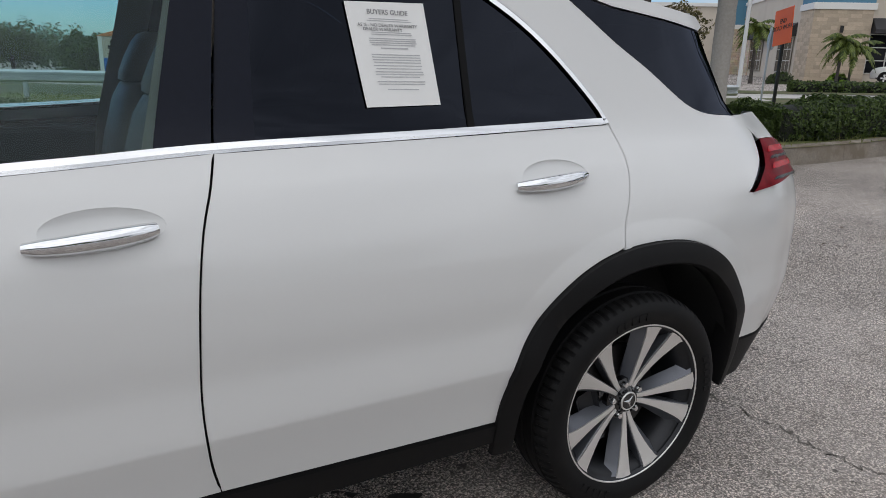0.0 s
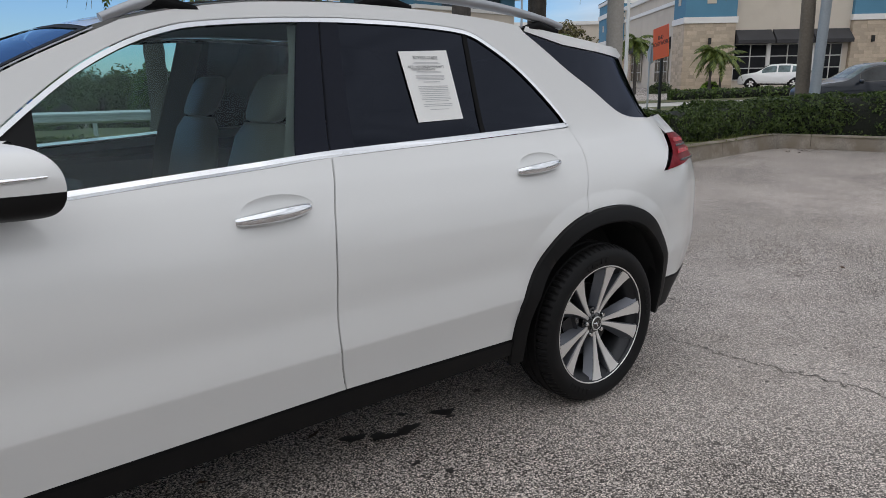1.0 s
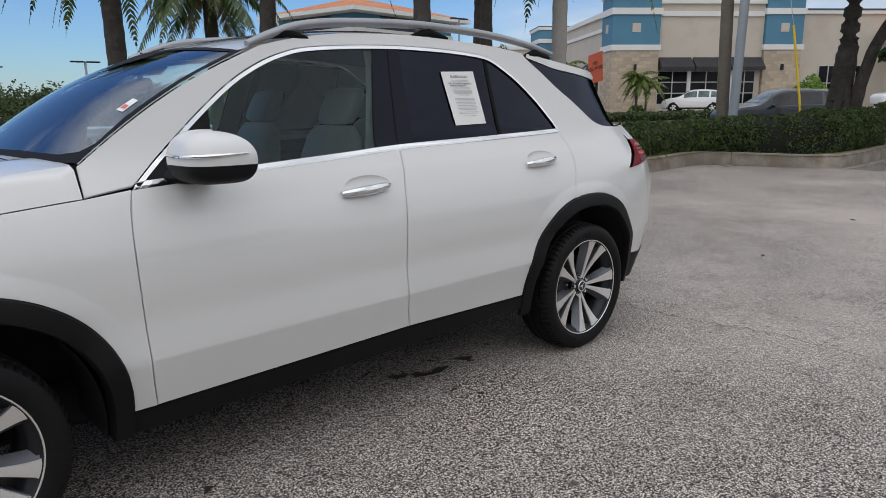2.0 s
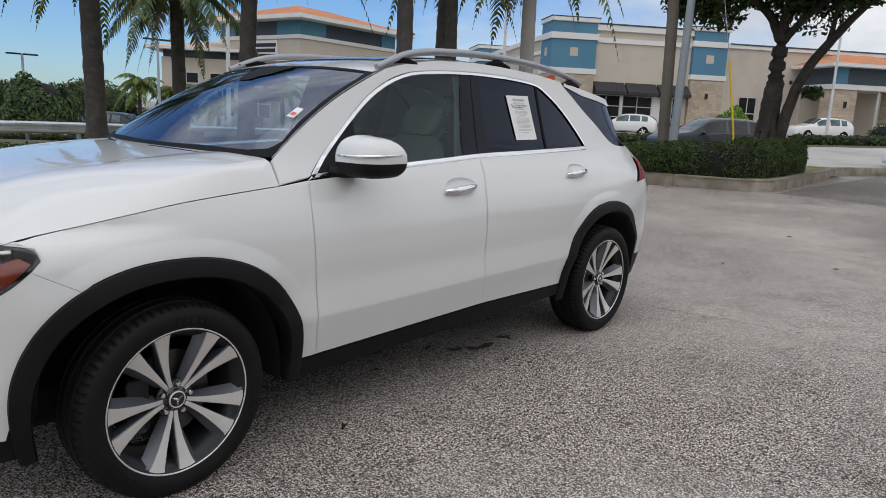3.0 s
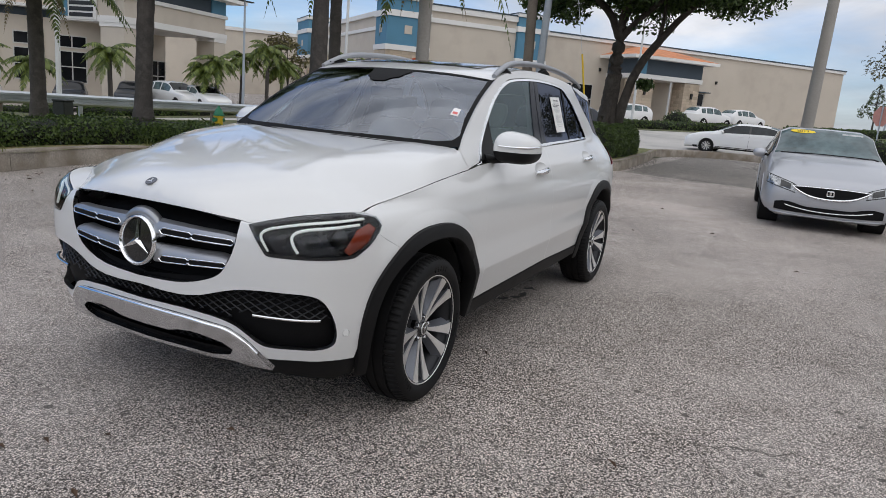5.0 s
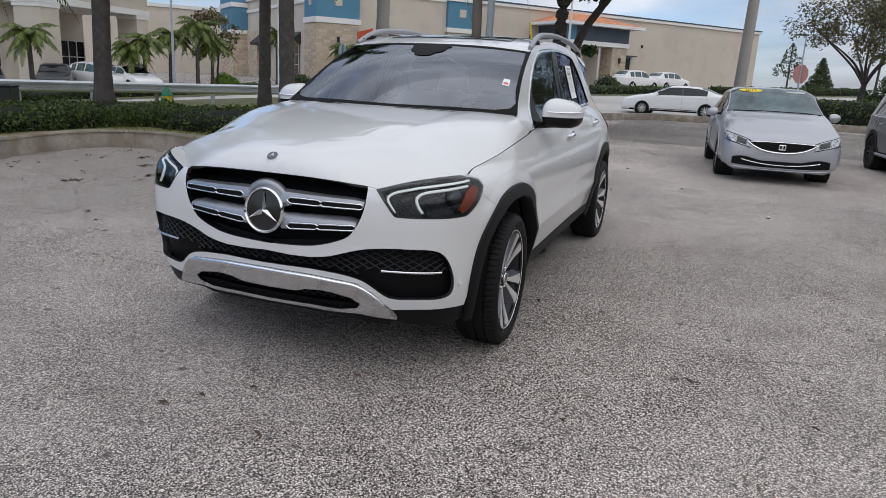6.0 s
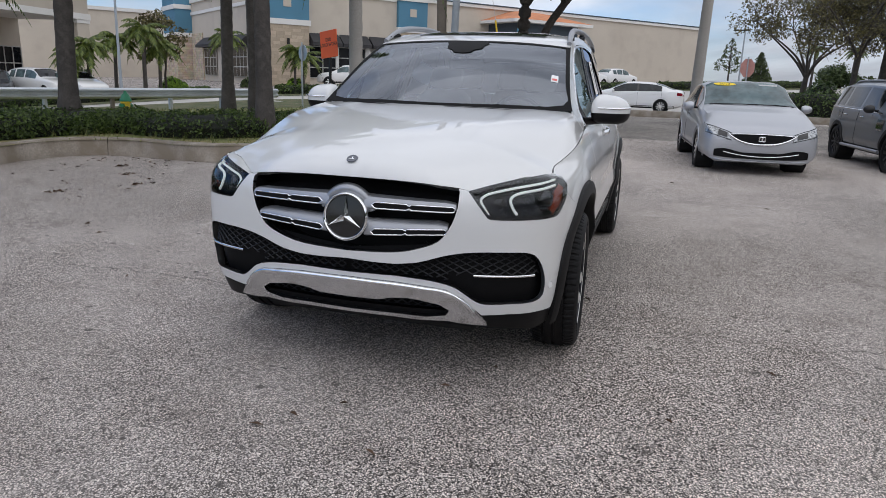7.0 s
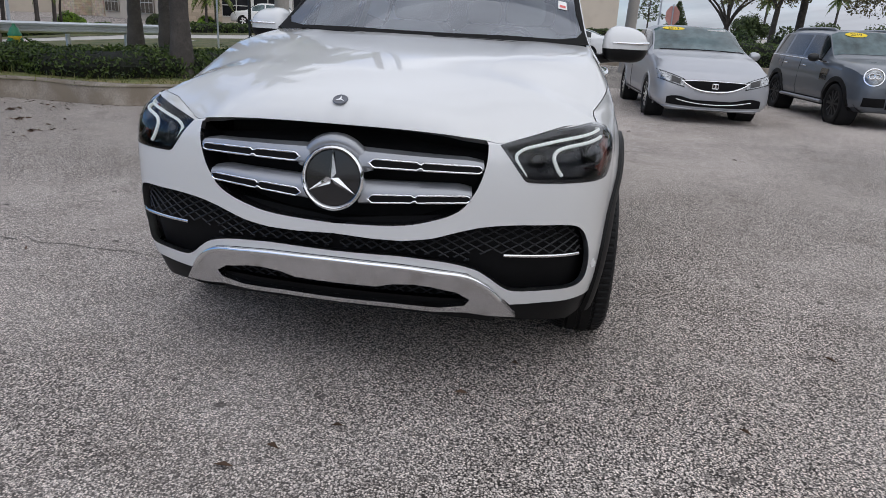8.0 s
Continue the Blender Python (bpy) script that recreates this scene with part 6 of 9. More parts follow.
for s in (1, -1):
    side = (s,)
    panel("front_door", list(reversed(SEAM_F)) + [p for p in reversed(BELT) if -0.255 < p[0] < 0.86] + SEAM_M, flank, PAINT, gle, [dish_ring(*DISH1)], 0.024, sides=side, gap=0.003, extra=FOLD + FLARE)
    panel("rear_door", list(reversed(SEAM_M)) + [p for p in reversed(BELT) if -1.42 < p[0] < -0.275] + SEAM_R[:-1] + [p for p in reversed(arch_r) if -1.37 < p[0] < -0.99 and p[1] > 0.4] + [(-0.985, 0.395)],
          flank, PAINT, gle, [dish_ring(*DISH2)], step=0.024, sides=side, gap=0.003, extra=FOLD + FLARE)
    fend = rim + [(1.915, 0.938), (1.905, 0.905), (1.935, 0.874), (1.80, 0.80)] + [p for p in arch_f if p[0] < 1.785 and p[1] > 0.38] + [(0.955, 0.372)] + list(reversed(SEAM_F))
    panel("front_wing", fend, flank, PAINT, gle, step=0.026, sides=side, gap=0.0012, extra=FLARE)
    top = [(1.02, 1.094), (1.016, 1.188)] + [(q.x, q.z) for q in (screen_edge(v) for v in span(0, 1, 12))] + [(x, ROOF_EDGE(x)) for x in span(0.3, -1.24, 16)]
    tail_edge = flow([(-1.262, 1.603), (-1.38, 1.529), (-1.503, 1.448), (-1.635, 1.373), (-1.775, 1.285), (-1.851, 1.250), (-1.938, 1.232), (-2.08, 1.225), (-2.15, 1.222)], 3)
    rear = [(-2.24, 1.165), (-2.16, 1.08), (-2.0, 0.985), (-2.25, 1.005), (-2.75, 1.03), (-2.75, 0.46), (-2.4, 0.44), (-2.053, 0.455)]
    back = [p for p in reversed(arch_r) if p[1] > 0.47 and p[0] < -1.39]
    panel("side_frame", top + [tuple(q) for q in tail_edge] + rear + back + list(reversed(SEAM_R)) + [p for p in reversed(WINDOW[:-1])], flank, PAINT, gle, sides=side, gap=0.0015, extra=FLARE)
    # window band
    ring_in = shrunk(dense(WINDOW + BELT[1:], 0.02), 0.0175)
    panel("window_trim", WINDOW + BELT[1:], flank, CHROME, gle, [ring_in], 0.04, 0.02, 0.005, "polished window surround", side, 0.004, 0.02)
    pane = ring_in
    glass_f = cut(cut(pane, (0.565, 1.0), (0.54, 1.7)), (-0.260, 1.7), (-0.101, 1.0))
    tri = cut(pane, (0.54, 1.7), (0.565, 1.0))
    pillar = cut(cut(pane, (-0.101, 1.0), (-0.260, 1.7)), (-0.327, 1.7), (-0.238, 1.0))
    pillar_r = cut(cut(pane, (-0.245, 1.0), (-0.334, 1.7)), (-0.392, 1.7), (-0.346, 1.0))
    glass_r = cut(cut(pane, (-0.346, 1.0), (-0.392, 1.7)), (-0.925, 1.7), (-0.925, 1.0))
    glass_q = cut(pane, (-0.945, 1.0), (-0.945, 1.7))
    bar = cut(cut(pane, (-0.925, 1.0), (-0.925, 1.7)), (-0.945, 1.7), (-0.945, 1.0))
    for nm, poly, mt, of in (("front_window", glass_f, CLEAR, -0.004), ("mirror_base_cover", tri, TRIM, -0.002), ("door_pillar", pillar, PILLAR, 0.0), ("door_pillar", pillar_r, PILLAR, 0.0), ("rear_window", glass_r, PRIVACY, -0.004), ("quarter_window", glass_q, PRIVACY, -0.004), ("window_bar", bar, SEAL, 0.0)):
        if len(poly) > 2:
            panel(nm, poly, flank, mt, gle, (), 0.08, 0.004 if mt in (CLEAR, PRIVACY) else 0.012, of, "", side, 0.0)
    panel("rear_side_window", [tuple(q) for q in tail_edge] + [(-2.055, 1.36), (-1.955, 1.497), (-1.75, 1.523), (-1.5, 1.551)], flank, PRIVACY, gle, (), 0.08, 0.01, -0.002, "", side)
    # lower black trim
    panel("sill_trim", [(0.965, 0.366), (0.878, 0.367), (-0.225, 0.398), (-0.99, 0.389), (-0.985, 0.325), (0.0, 0.305), (0.975, 0.285)], flank, TRIM, gle, (), 0.08, 0.03, 0.006, "black plastic sill trim", side)
    for cx, inner_drop in ((FX, 0), (RX_, 0.01)):
        p = Pile()
        rings = []
        angles = span(-9, 186, 110) if cx > 0 else span(-6, 186, 110)
        for a in angles:
            ring = []
            for rr, o in ((ARX, -0.004), (ARX - 0.004, 0.012), (ARX - 0.03, 0.020), (ARX - 0.065, 0.022), (ARX - 0.072, 0.014), (ARX - 0.074, -0.05)):
                x, z = arch(cx, rr, rr - ARX + ARZ + inner_drop, a, a + 0.001, 1)[0]
                q = flank(x, z)
                n = normal(flank, x, z)
                n = n if n.y > 0 else -n
                q = q + n * o
                ring.append(Vector((q.x, q.y * s, q.z)))
            rings.append(ring)
        p.rings(rings, False, False)
        if s > 0:
            p.f = [tuple(reversed(f)) for f in p.f]
        p.done("arch_trim", TRIM, gle, "black plastic wheel arch trim", 50)
        # wheel house
        w = Pile()
        hoop = [(cx + 0.47 * math.cos(a), 0.36 + 0.47 * math.sin(a)) for a in span(radians(-8), radians(188), 30)]
        w.rings([[Vector((x, yy * s, z)) for x, z in hoop] for yy in (0.46, 0.87)], False, False)
        w.add([(x, 0.46 * s, z) for x, z in hoop], [tuple(range(len(hoop)))])
        w.done("wheel_liner", UNDER, gle, "", 40)
    panel("inner_skin", [(1.9, 0.85), (0.98, 1.08), (-1.43, 1.19), (-2.2, 1.0), (-2.3, 0.5), (-2.06, 0.45)] + [p for p in reversed(arch_r) if p[1] > 0.45] + [(-0.98, 0.38), (0.96, 0.36)] + [p for p in reversed(arch_f) if p[1] > 0.4 and p[0] < 1.8],
          flank, SEAL, gle, (), 0.15, 0.0, -0.016, "", side, 0.0, 0.05)
    # handles with their dished cups
    for d, nm in ((DISH1, "front_handle"), (DISH2, "rear_handle")):
        cup = Pile()
        rings = []
        for r, dep in ((1.02, 0.0), (0.85, 0.006), (0.55, 0.0105), (0.2, 0.0125), (0.0, 0.0127)):
            ring = []
            for x, z in dish_ring(d[0], d[1], d[2] * r, d[3] * r):
                q = flank(x, z)
                ring.append(Vector((q.x, (q.y - dep) * s, q.z)))
            rings.append(ring)
        cup.rings(rings, True, False)
        if s < 0:
            cup.f = [tuple(reversed(f)) for f in cup.f]
        cup.done("handle_cup", PAINT, gle, "", 60)
        bar_path = []
        for t in span(0, 1, 12):
            x = d[0] + 0.118 - 0.236 * t
            z = d[1] - 0.022 + 0.016 * t
            reach = 0.034 * math.sin(math.pi * min(max(t * 0.92 + 0.04, 0), 1)) ** 0.45
            q = flank(x, z)
            bar_path.append(Vector((x, (q.y + reach - 0.006) * s, z)))
        Pile().tube(bar_path, [0.012 + 0.007 * math.sin(math.pi * t) ** 0.6 + 0.003 * t for t in span(0, 1, 12)], 12, 1.0).done(nm, CHROME, gle, "chrome pull handle", 60)

# hood, roof, screens
def lead(y):
    """Where the bonnet's front edge lies at y: the height is set, the reach follows."""
    z, lo, hi = 0.934 - 0.018 * (y / 0.46) ** 4, 2.2, 2.37
    for _ in range(30):
        m = (lo + hi) / 2
        lo, hi = (m, hi) if hood(m, y).z > z else (lo, m)
    return lo


hood_half = [(lead(y), y) for y in span(0.0, 0.48, 24)] + [(2.285, 0.51), (2.262, 0.538), (2.17, 0.62), (2.07, 0.715), (1.985, HOOD_HALF(1.985) - 0.003)]
hood_half += [(x, HOOD_HALF(x)) for x in span(1.95, 1.02, 16)]
hood_back = [(1.02, 0.79), (1.04, 0.62), (1.085, 0.35), (1.105, 0.0)]
full = hood_half + hood_back + [(x, -y) for x, y in reversed(hood_half + hood_back)][1:-1]
panel("bonnet", full, hood, PAINT, gle, (), 0.05, 0.02, 0.0, "white bonnet with two pressed lines", (1,), 0.0008, 0.03, Vector((0.1, 0, 1)))
roof_ring = [(0.40 - 0.03 * abs(v) ** 2, v) for v in span(-0.99, 0.99, 16)] + [(x, 0.995) for x in span(0.3, -1.9, 24)] + [(-1.95 + 0.03 * abs(v), v) for v in span(0.99, -0.99, 16)] + [(x, -0.995) for x in span(-1.9, 0.3, 24)]
panel("roof", roof_ring, roof, PAINT, gle, (), 0.08, 0.02, 0.0, "", (1,), 0.0, 0.05, Vector((0, 0, 1)))
panel("sunroof", [(0.16, v) for v in span(-0.70, 0.70, 8)] + [(x, 0.72) for x in span(0.1, -1.0, 8)] + [(-1.05, v) for v in span(0.70, -0.70, 8)] + [(x, -0.72) for x in span(-1.0, 0.1, 8)], roof, GLOSS, gle, (), 0.1, 0.004, 0.006, "black glass sunroof", (1,), 0.0, 0.06, Vector((0, 0, 1)))
panel("headlining", roof_ring, roof, HEADLINER, gle, (), 0.2, 0.0, -0.05, "", (1,), 0.03, 0.1, Vector((0, 0, 1)))
sc_ring = [(u, 0.0) for u in span(-0.998, 0.998, 24)] + [(0.998, v) for v in span(0.03, 0.97, 14)] + [(u, 1.0) for u in span(0.998, -0.998, 24)] + [(-0.998, v) for v in span(0.97, 0.03, 14)]
sc_in = flow([(-0.94, 0.065), (-0.5, 0.052), (0, 0.046), (0.5, 0.052), (0.94, 0.065), (0.963, 0.3), (0.963, 0.6), (0.952, 0.93), (0.88, 0.962), (0.4, 0.968), (0, 0.968), (-0.4, 0.968), (-0.88, 0.962), (-0.952, 0.93), (-0.963, 0.6), (-0.963, 0.3)], 3, True)
panel("windscreen", sc_ring, screen, SCREEN, gle, (), 0.08, 0.004, 0.001, "", (1,), 0.0, 0.06, Vector((1, 0, 1)))
panel("windscreen_border", sc_ring, screen, SEAL, gle, [[tuple(q) for q in sc_in]], 0.08, 0.0, 0.0035, "black printed border", (1,), 0.0, 0.05, Vector((1, 0, 1)))
Pile().grid(lambda u, v: Vector((screen(u, 0.02).x + v * 0.14, screen(u, 0).y, screen(u, 0).z - 0.015 - 0.02 * v)), span(-1, 1, 20), (0, 0.5, 1)).done("cowl", TRIM, gle)
panel("sensor_cover", [tuple(q) for q in flow([(-0.07, 0.70), (0.07, 0.70), (0.11, 0.76), (0.17, 0.80), (0.185, 0.88), (0.19, 0.968), (-0.19, 0.968), (-0.185, 0.88), (-0.17, 0.80), (-0.11, 0.76)], 3, True)], screen, SEAL, gle, (), 0.05, 0.0, 0.005, "black sensor cover behind the mirror", (1,), 0.0, 0.03, Vector((1, 0, 1)))
for y0, y1, v1 in ((0.62, 0.06, -0.03), (-0.04, -0.62, -0.03)):
    pth = [screen(y0 / 0.78, -0.05) + Vector((0.02, 0, 0.012)), screen((y0 * 0.6 + y1 * 0.4) / 0.78, v1) + Vector((0.01, 0, 0.02)), screen(y1 / 0.78, v1 + 0.02) + Vector((0.01, 0, 0.014))]
    Pile().tube(flow(pth, 6), 0.006, 6).done("wiper", SEAL, gle)
def back_edge(t):
    return flank(-1.95 - 0.20 * t, 1.505 - 0.285 * t)


Pile().grid(lambda u, t: Vector((back_edge(t).x - 0.10 * (1 - u * u), u * back_edge(t).y, back_edge(t).z + 0.03 * (1 - u * u) * (1 - t))), span(-1, 1, 12), span(0, 1, 6)).done("rear_screen", PRIVACY, gle, "", 60)
for s in (1, -1):
    panel("roof_side", [(-1.262, 1.606), (-1.5, 1.554), (-1.75, 1.526), (-1.955, 1.50), (-2.0, 1.515), (-1.95, 1.545), (-1.73, 1.568), (-1.5, 1.598), (-1.28, 1.626)], flank, PAINT, gle, (), 0.05, 0.012, 0.002, "", (s,), 0.0)
Pile().grid(lambda u, t: Vector((-1.90 - 0.15 * math.sin(math.pi * t) * (1 - u ** 4) - 0.10 * (1 - u * u), u * 0.60, 1.555 + 0.035 * (1 - u * u) - 0.055 * t)), span(-1, 1, 14), span(0, 1, 8)).done("roof_spoiler", PAINT, gle, "", 60)
Pile().grid(lambda u, t: Vector((flank(-2.75 - 0.9 * (1 - abs(u)), 1.2 - 0.85 * t).x + 0.015, u * flank(-2.75, 1.2 - 0.85 * t).y, 1.2 - 0.85 * t)), span(-1, 1, 16), span(0, 1, 8)).done("tailgate", PAINT, gle, "", 60)
for s in (1, -1):
    panel("tail_lamp", [(-2.17, 1.06), (-2.02, 0.985), (-2.25, 1.0), (-2.75, 1.02), (-2.8, 1.10), (-2.5, 1.135), (-2.26, 1.14)], flank, REDLENS, gle, (), 0.05, 0.02, 0.006, "red tail lamp lens", (s,), 0.001)
    panel("tail_corner", [(-2.135, 1.2225), (-2.24, 1.167), (-2.262, 1.143), (-2.5, 1.138), (-2.8, 1.104), (-2.95, 1.11), (-2.95, 1.215), (-2.5, 1.226)], flank, PAINT, gle, (), 0.05, 0.012, 0.0, "", (s,), 0.0)
    for z0, z1, mt in ((1.045, 1.062, REDBRIGHT), (1.075, 1.083, LAMP_IN), (1.095, 1.112, REDBRIGHT), (1.012, 1.020, LAMP_IN)):
        panel("lamp_bar", [(-2.21 - (z0 - 1.04) * 0.9, z0), (-2.24 - (z1 - 1.04) * 0.9, z1), (-2.7, z1 - 0.006), (-2.7, z0 - 0.006)], flank, mt, gle, (), 0.05, 0.0, 0.009, "", (s,), 0.0)
    panel("rear_bumper_trim", [(-2.053, 0.45), (-2.4, 0.435), (-2.75, 0.455), (-2.75, 0.3), (-2.3, 0.30), (-2.07, 0.30)], flank, TRIM, gle, (), 0.06, 0.02, 0.004, "black lower bumper trim", (s,))

# front bumper
INLET = flow([(2.87, 0.573), (2.76, 0.588), (2.66, 0.618), (2.58, 0.638), (2.49, 0.648), (2.40, 0.65), (2.31, 0.648), (2.25, 0.628), (2.205, 0.58), (2.175, 0.52), (2.17, 0.465), (2.19, 0.43), (2.25, 0.412), (2.37, 0.408), (2.465, 0.405), (2.51, 0.42), (2.56, 0.458), (2.61, 0.487), (2.71, 0.508), (2.87, 0.518)], 3)
INLET = [tuple(q) for q in INLET]
GRILLE = [tuple(q) for q in flow([(2.578, 0.905), (2.582, 0.87), (2.592, 0.82), (2.62, 0.75), (2.67, 0.685), (2.77, 0.645), (2.9, 0.622), (3.15, 0.613)], 4)]
for s in (1, -1):
    # the white edge that closes the bonnet down to each headlamp
    hem = [hood(x, y) for x, y in [p for p in hood_half if 0.46 < p[1] and p[0] > 1.94]]
    brow = [flank(a, z) for a, z in [(2.578, 0.900)] + [tuple(q) for q in HEADLIGHT[:28]]]

    def along(pts, t):
        runs = [(pts[i + 1] - pts[i]).length for i in range(len(pts) - 1)]
        left = t * sum(runs)
        for i, r in enumerate(runs):
            if left <= r or i == len(runs) - 1:
                return pts[i].lerp(pts[i + 1], min(left / r, 1))
            left -= r
    Pile().grid(lambda u, v: (lambda q: Vector((q.x, q.y * s, q.z)))(along(hem, u).lerp(along(brow, u), v) + Vector((-0.002, 0, -0.001))), span(0, 1, 30), (0, 0.5, 1)).done("bonnet_edge", PAINT, gle, "", 70)
lamp_low = [tuple(q) for q in HEADLIGHT[30:]] + [tuple(HEADLIGHT[0])]
CHROME_TOP = [(3.15, 0.490), (2.87, 0.486), (2.73, 0.477), (2.63, 0.466), (2.56, 0.427), (2.51, 0.377), (2.475, 0.345)]


def nose(b, z):
    """The skin round the nose: b runs across it, 0 at the middle, positive to the car's left."""
    q = flank(3.15 - abs(b), z)
    return Vector((q.x, math.copysign(q.y, b), q.z))


def twin(half):
    """A whole outline across the nose from its left half, which starts and ends at the middle."""
    r = [(3.15 - a, z) for a, z in half]
    return r + [(-b, z) for b, z in reversed(r) if b > 1e-6]


whole = [(3.15, 0.578), (2.99, 0.572)] + INLET + [(3.15, 0.515)]
low_gap = [(3.15, 0.400), (2.97, 0.402), (2.90, 0.418), (2.82, 0.424), (2.76, 0.420), (2.66, 0.402), (2.615, 0.375), (2.63, 0.35), (2.72, 0.336), (2.9, 0.340), (3.15, 0.338)]
half = [(a, b + 0.004) for a, b in CHROME_TOP] + [(2.36, 0.357), (2.2, 0.358), (2.06, 0.352)] + [p for p in arch_f if p[0] > 1.79 and 0.37 < p[1] < 0.80] + [(1.80, 0.80), (1.935, 0.874), (1.945, 0.868)] + lamp_low + GRILLE
panel("front_bumper", twin(half), nose, PAINT, gle, [twin(whole)], 0.045, 0.02, 0.0, "", (1,), 0.0, 0.025)
plate = CHROME_TOP[:-1] + [(2.45, 0.308), (2.55, 0.312), (2.62, 0.322), (2.75, 0.318), (2.9, 0.323), (3.15, 0.322)]
skp = panel("skid_plate", twin(plate), nose, SKID, gle, [twin(low_gap)], 0.04, 0.03, 0.016, "chrome lower skid plate", (1,), 0.0, 0.02)
bead = [nose(b, z - 0.007) for b, z in twin(flow(CHROME_TOP[:-1], 5))]
k = len(bead) // 2 + 1
bead = list(reversed(bead[k:])) and bead[k:] + bead[:k]
Pile().tube([q + Vector((0.012, 0, 0)) for q in sorted(bead, key=lambda q: q.y)], 0.011, 8).done("plate_bead", CHROME, skp, "polished rolled upper edge", 60)
panel("lower_valance", twin([(3.15, 0.295), (2.6, 0.29), (2.35, 0.265), (2.2, 0.255), (2.04, 0.27), (2.03, 0.37), (2.5, 0.36), (3.15, 0.36)]), nose, TRIM, gle, (), 0.06, 0.02, -0.008, "black lower valance", (1,), 0.0)
panel("inlet_back", twin([(3.15, 0.34), (2.45, 0.34), (1.95, 0.40), (1.9, 0.67), (2.5, 0.68), (3.15, 0.62)]), nose, SEAL, gle, (), 0.06, 0.0, -0.045, "", (1,), 0.0)
net = Pile()
for poly in (whole, low_gap):
    for slope in (0.55, -0.55):
        for c in span(-1.6, 2.4, 130):
            run_ = []
            for a in span(2.1, 3.15, 60):
                z = c + slope * (a - 2.1)
                ok = inside((a, z), poly) and not (poly is whole and a < 2.62 and z < 0.53)
                if ok:
                    q = flank(a, z)
                    run_.append(q - normal(flank, a, z) * (0.028 if normal(flank, a, z).x > 0 else -0.028))
                if (not ok or a == 3.15) and len(run_) > 1:
                    for s in (1, -1):
                        net.tube([Vector((q.x, q.y * s, q.z)) for q in (run_[0], run_[-1])], 0.0034, 4, cap=False)
                    run_ = []
                elif not ok:
                    run_ = []
net.done("inlet_mesh", MESHBLACK, gle, "black diamond mesh", 60)
for s in (1, -1):
    strip = [flank(a, 0.541) - normal(flank, a, 0.541) * (0.010 if normal(flank, a, 0.541).x > 0 else -0.010) for a in span(2.515, 2.245, 8)]
    Pile().tube([Vector((q.x + 0.004, q.y * s, q.z)) for q in strip], 0.008, 8, 0.8).done("inlet_trim", CHROME, gle, "thin chrome strip", 60)
    q = flank(2.12, 0.48)
    Pile().turn([(0.0, 0.004), (0.011, 0.004), (0.013, 0.002), (0.015, 0.005), (0.017, 0.0)], Matrix.Translation((q.x, q.y * s, q.z)) @ pose(0, 0, 0, -90 * s, 0, -38 * s), 16).done("parking_sensor", PAINT, gle)

# grille: dark shell, double louvres, ring and three-armed badge
panel("grille_shell", twin([(3.15, 0.965), (2.9, 0.955), (2.7, 0.935)] + GRILLE), nose, SEAL, gle, (), 0.05, 0.0, -0.12, "", (1,), -0.03)
wallp = Pile()
for s in (1, -1):
    rows = []
    for a, z in GRILLE:
        q, n = flank(a, z), normal(flank, a, z)
        n = n if n.x > 0 else -n
        rows.append([Vector((w.x, w.y * s, w.z)) for w in (q, q - n * 0.125)])
    wallp.rings(rows, False, False)
wallp.done("grille_frame", GLOSS, gle, "", 40)
for s in (1, -1):
    for zi, zo, tip in ((0.842, 0.838, 2.594), (0.722, 0.742, 2.630)):
        def mid(t, lift=0.0, o=0.0):
            a = 3.045 + (tip - 3.045) * t
            z = zi + (zo - zi) * t + lift
            q, n = flank(a, z), normal(flank, a, z)
            n = n if n.x > 0 else -n
            q = q + n * (o - 0.012)
            return Vector((q.x, q.y * s, q.z))
        body = Pile()
        sect = [(-0.036, -0.04), (-0.036, 0.003), (-0.030, 0.010), (-0.004, 0.010), (0.018, 0.002), (0.038, -0.022), (0.038, -0.045)]
        body.rings([[mid(t, lf * (1 - 0.25 * t - 0.3 * ease(t, 0.9, 1)), o) for lf, o in sect] for t in span(0, 1, 18)], True, True)
        if s < 0:
            body.f = [tuple(reversed(f)) for f in body.f]
        lv = body.done("louvre", SATIN, gle, "satin silver grille louvre", 35)
        def slot(t, up, o):
            """The long opening in the louvre, pointed at both ends; up: 0 its lower edge, 1 its upper."""
            k = min(ease(t, 0.09, 0.14), 1 - 0.5 * ease(t, 0.965, 0.985)) * (1 - 0.6 * math.exp(-((t - 0.53) / 0.014) ** 4))
            return mid(t, (-0.018 + (up - 0.5) * 0.027 * k) * (1 - 0.2 * t), o)
        ts = span(0.09, 0.985, 48)
        loop = [slot(t, 0, 0.011) for t in ts] + [slot(t, 1, 0.009) for t in reversed(ts)]
        Pile().tube(loop + [loop[0]], 0.0034, 6).done("louvre_edge", CHROME, lv, "", 60)
        Pile().add([slot(t, u, 0.0108) for t in ts for u in (0, 1)], [(2 * i, 2 * i + 2, 2 * i + 3, 2 * i + 1) for i in range(48)]).done("louvre_slot", SEAL, lv)
bm = Matrix.Translation((2.375, 0, 0.765)) @ pose(0, 0, 0, 0, 84, 0) @ Matrix.Scale(1.09, 4)
bdg = Pile().turn([(0.0, 0.012), (0.082, 0.010), (0.084, 0.004), (0.0, -0.02)], bm, 40).done("badge", GLOSS, gle, "black badge disc with chrome ring and three arms", 40)
Pile().turn([(0.083, 0.0), (0.084, 0.016), (0.090, 0.021), (0.097, 0.016), (0.099, 0.0), (0.098, -0.03)], bm, 48).done("badge_ring", CHROME, bdg, "", 60)
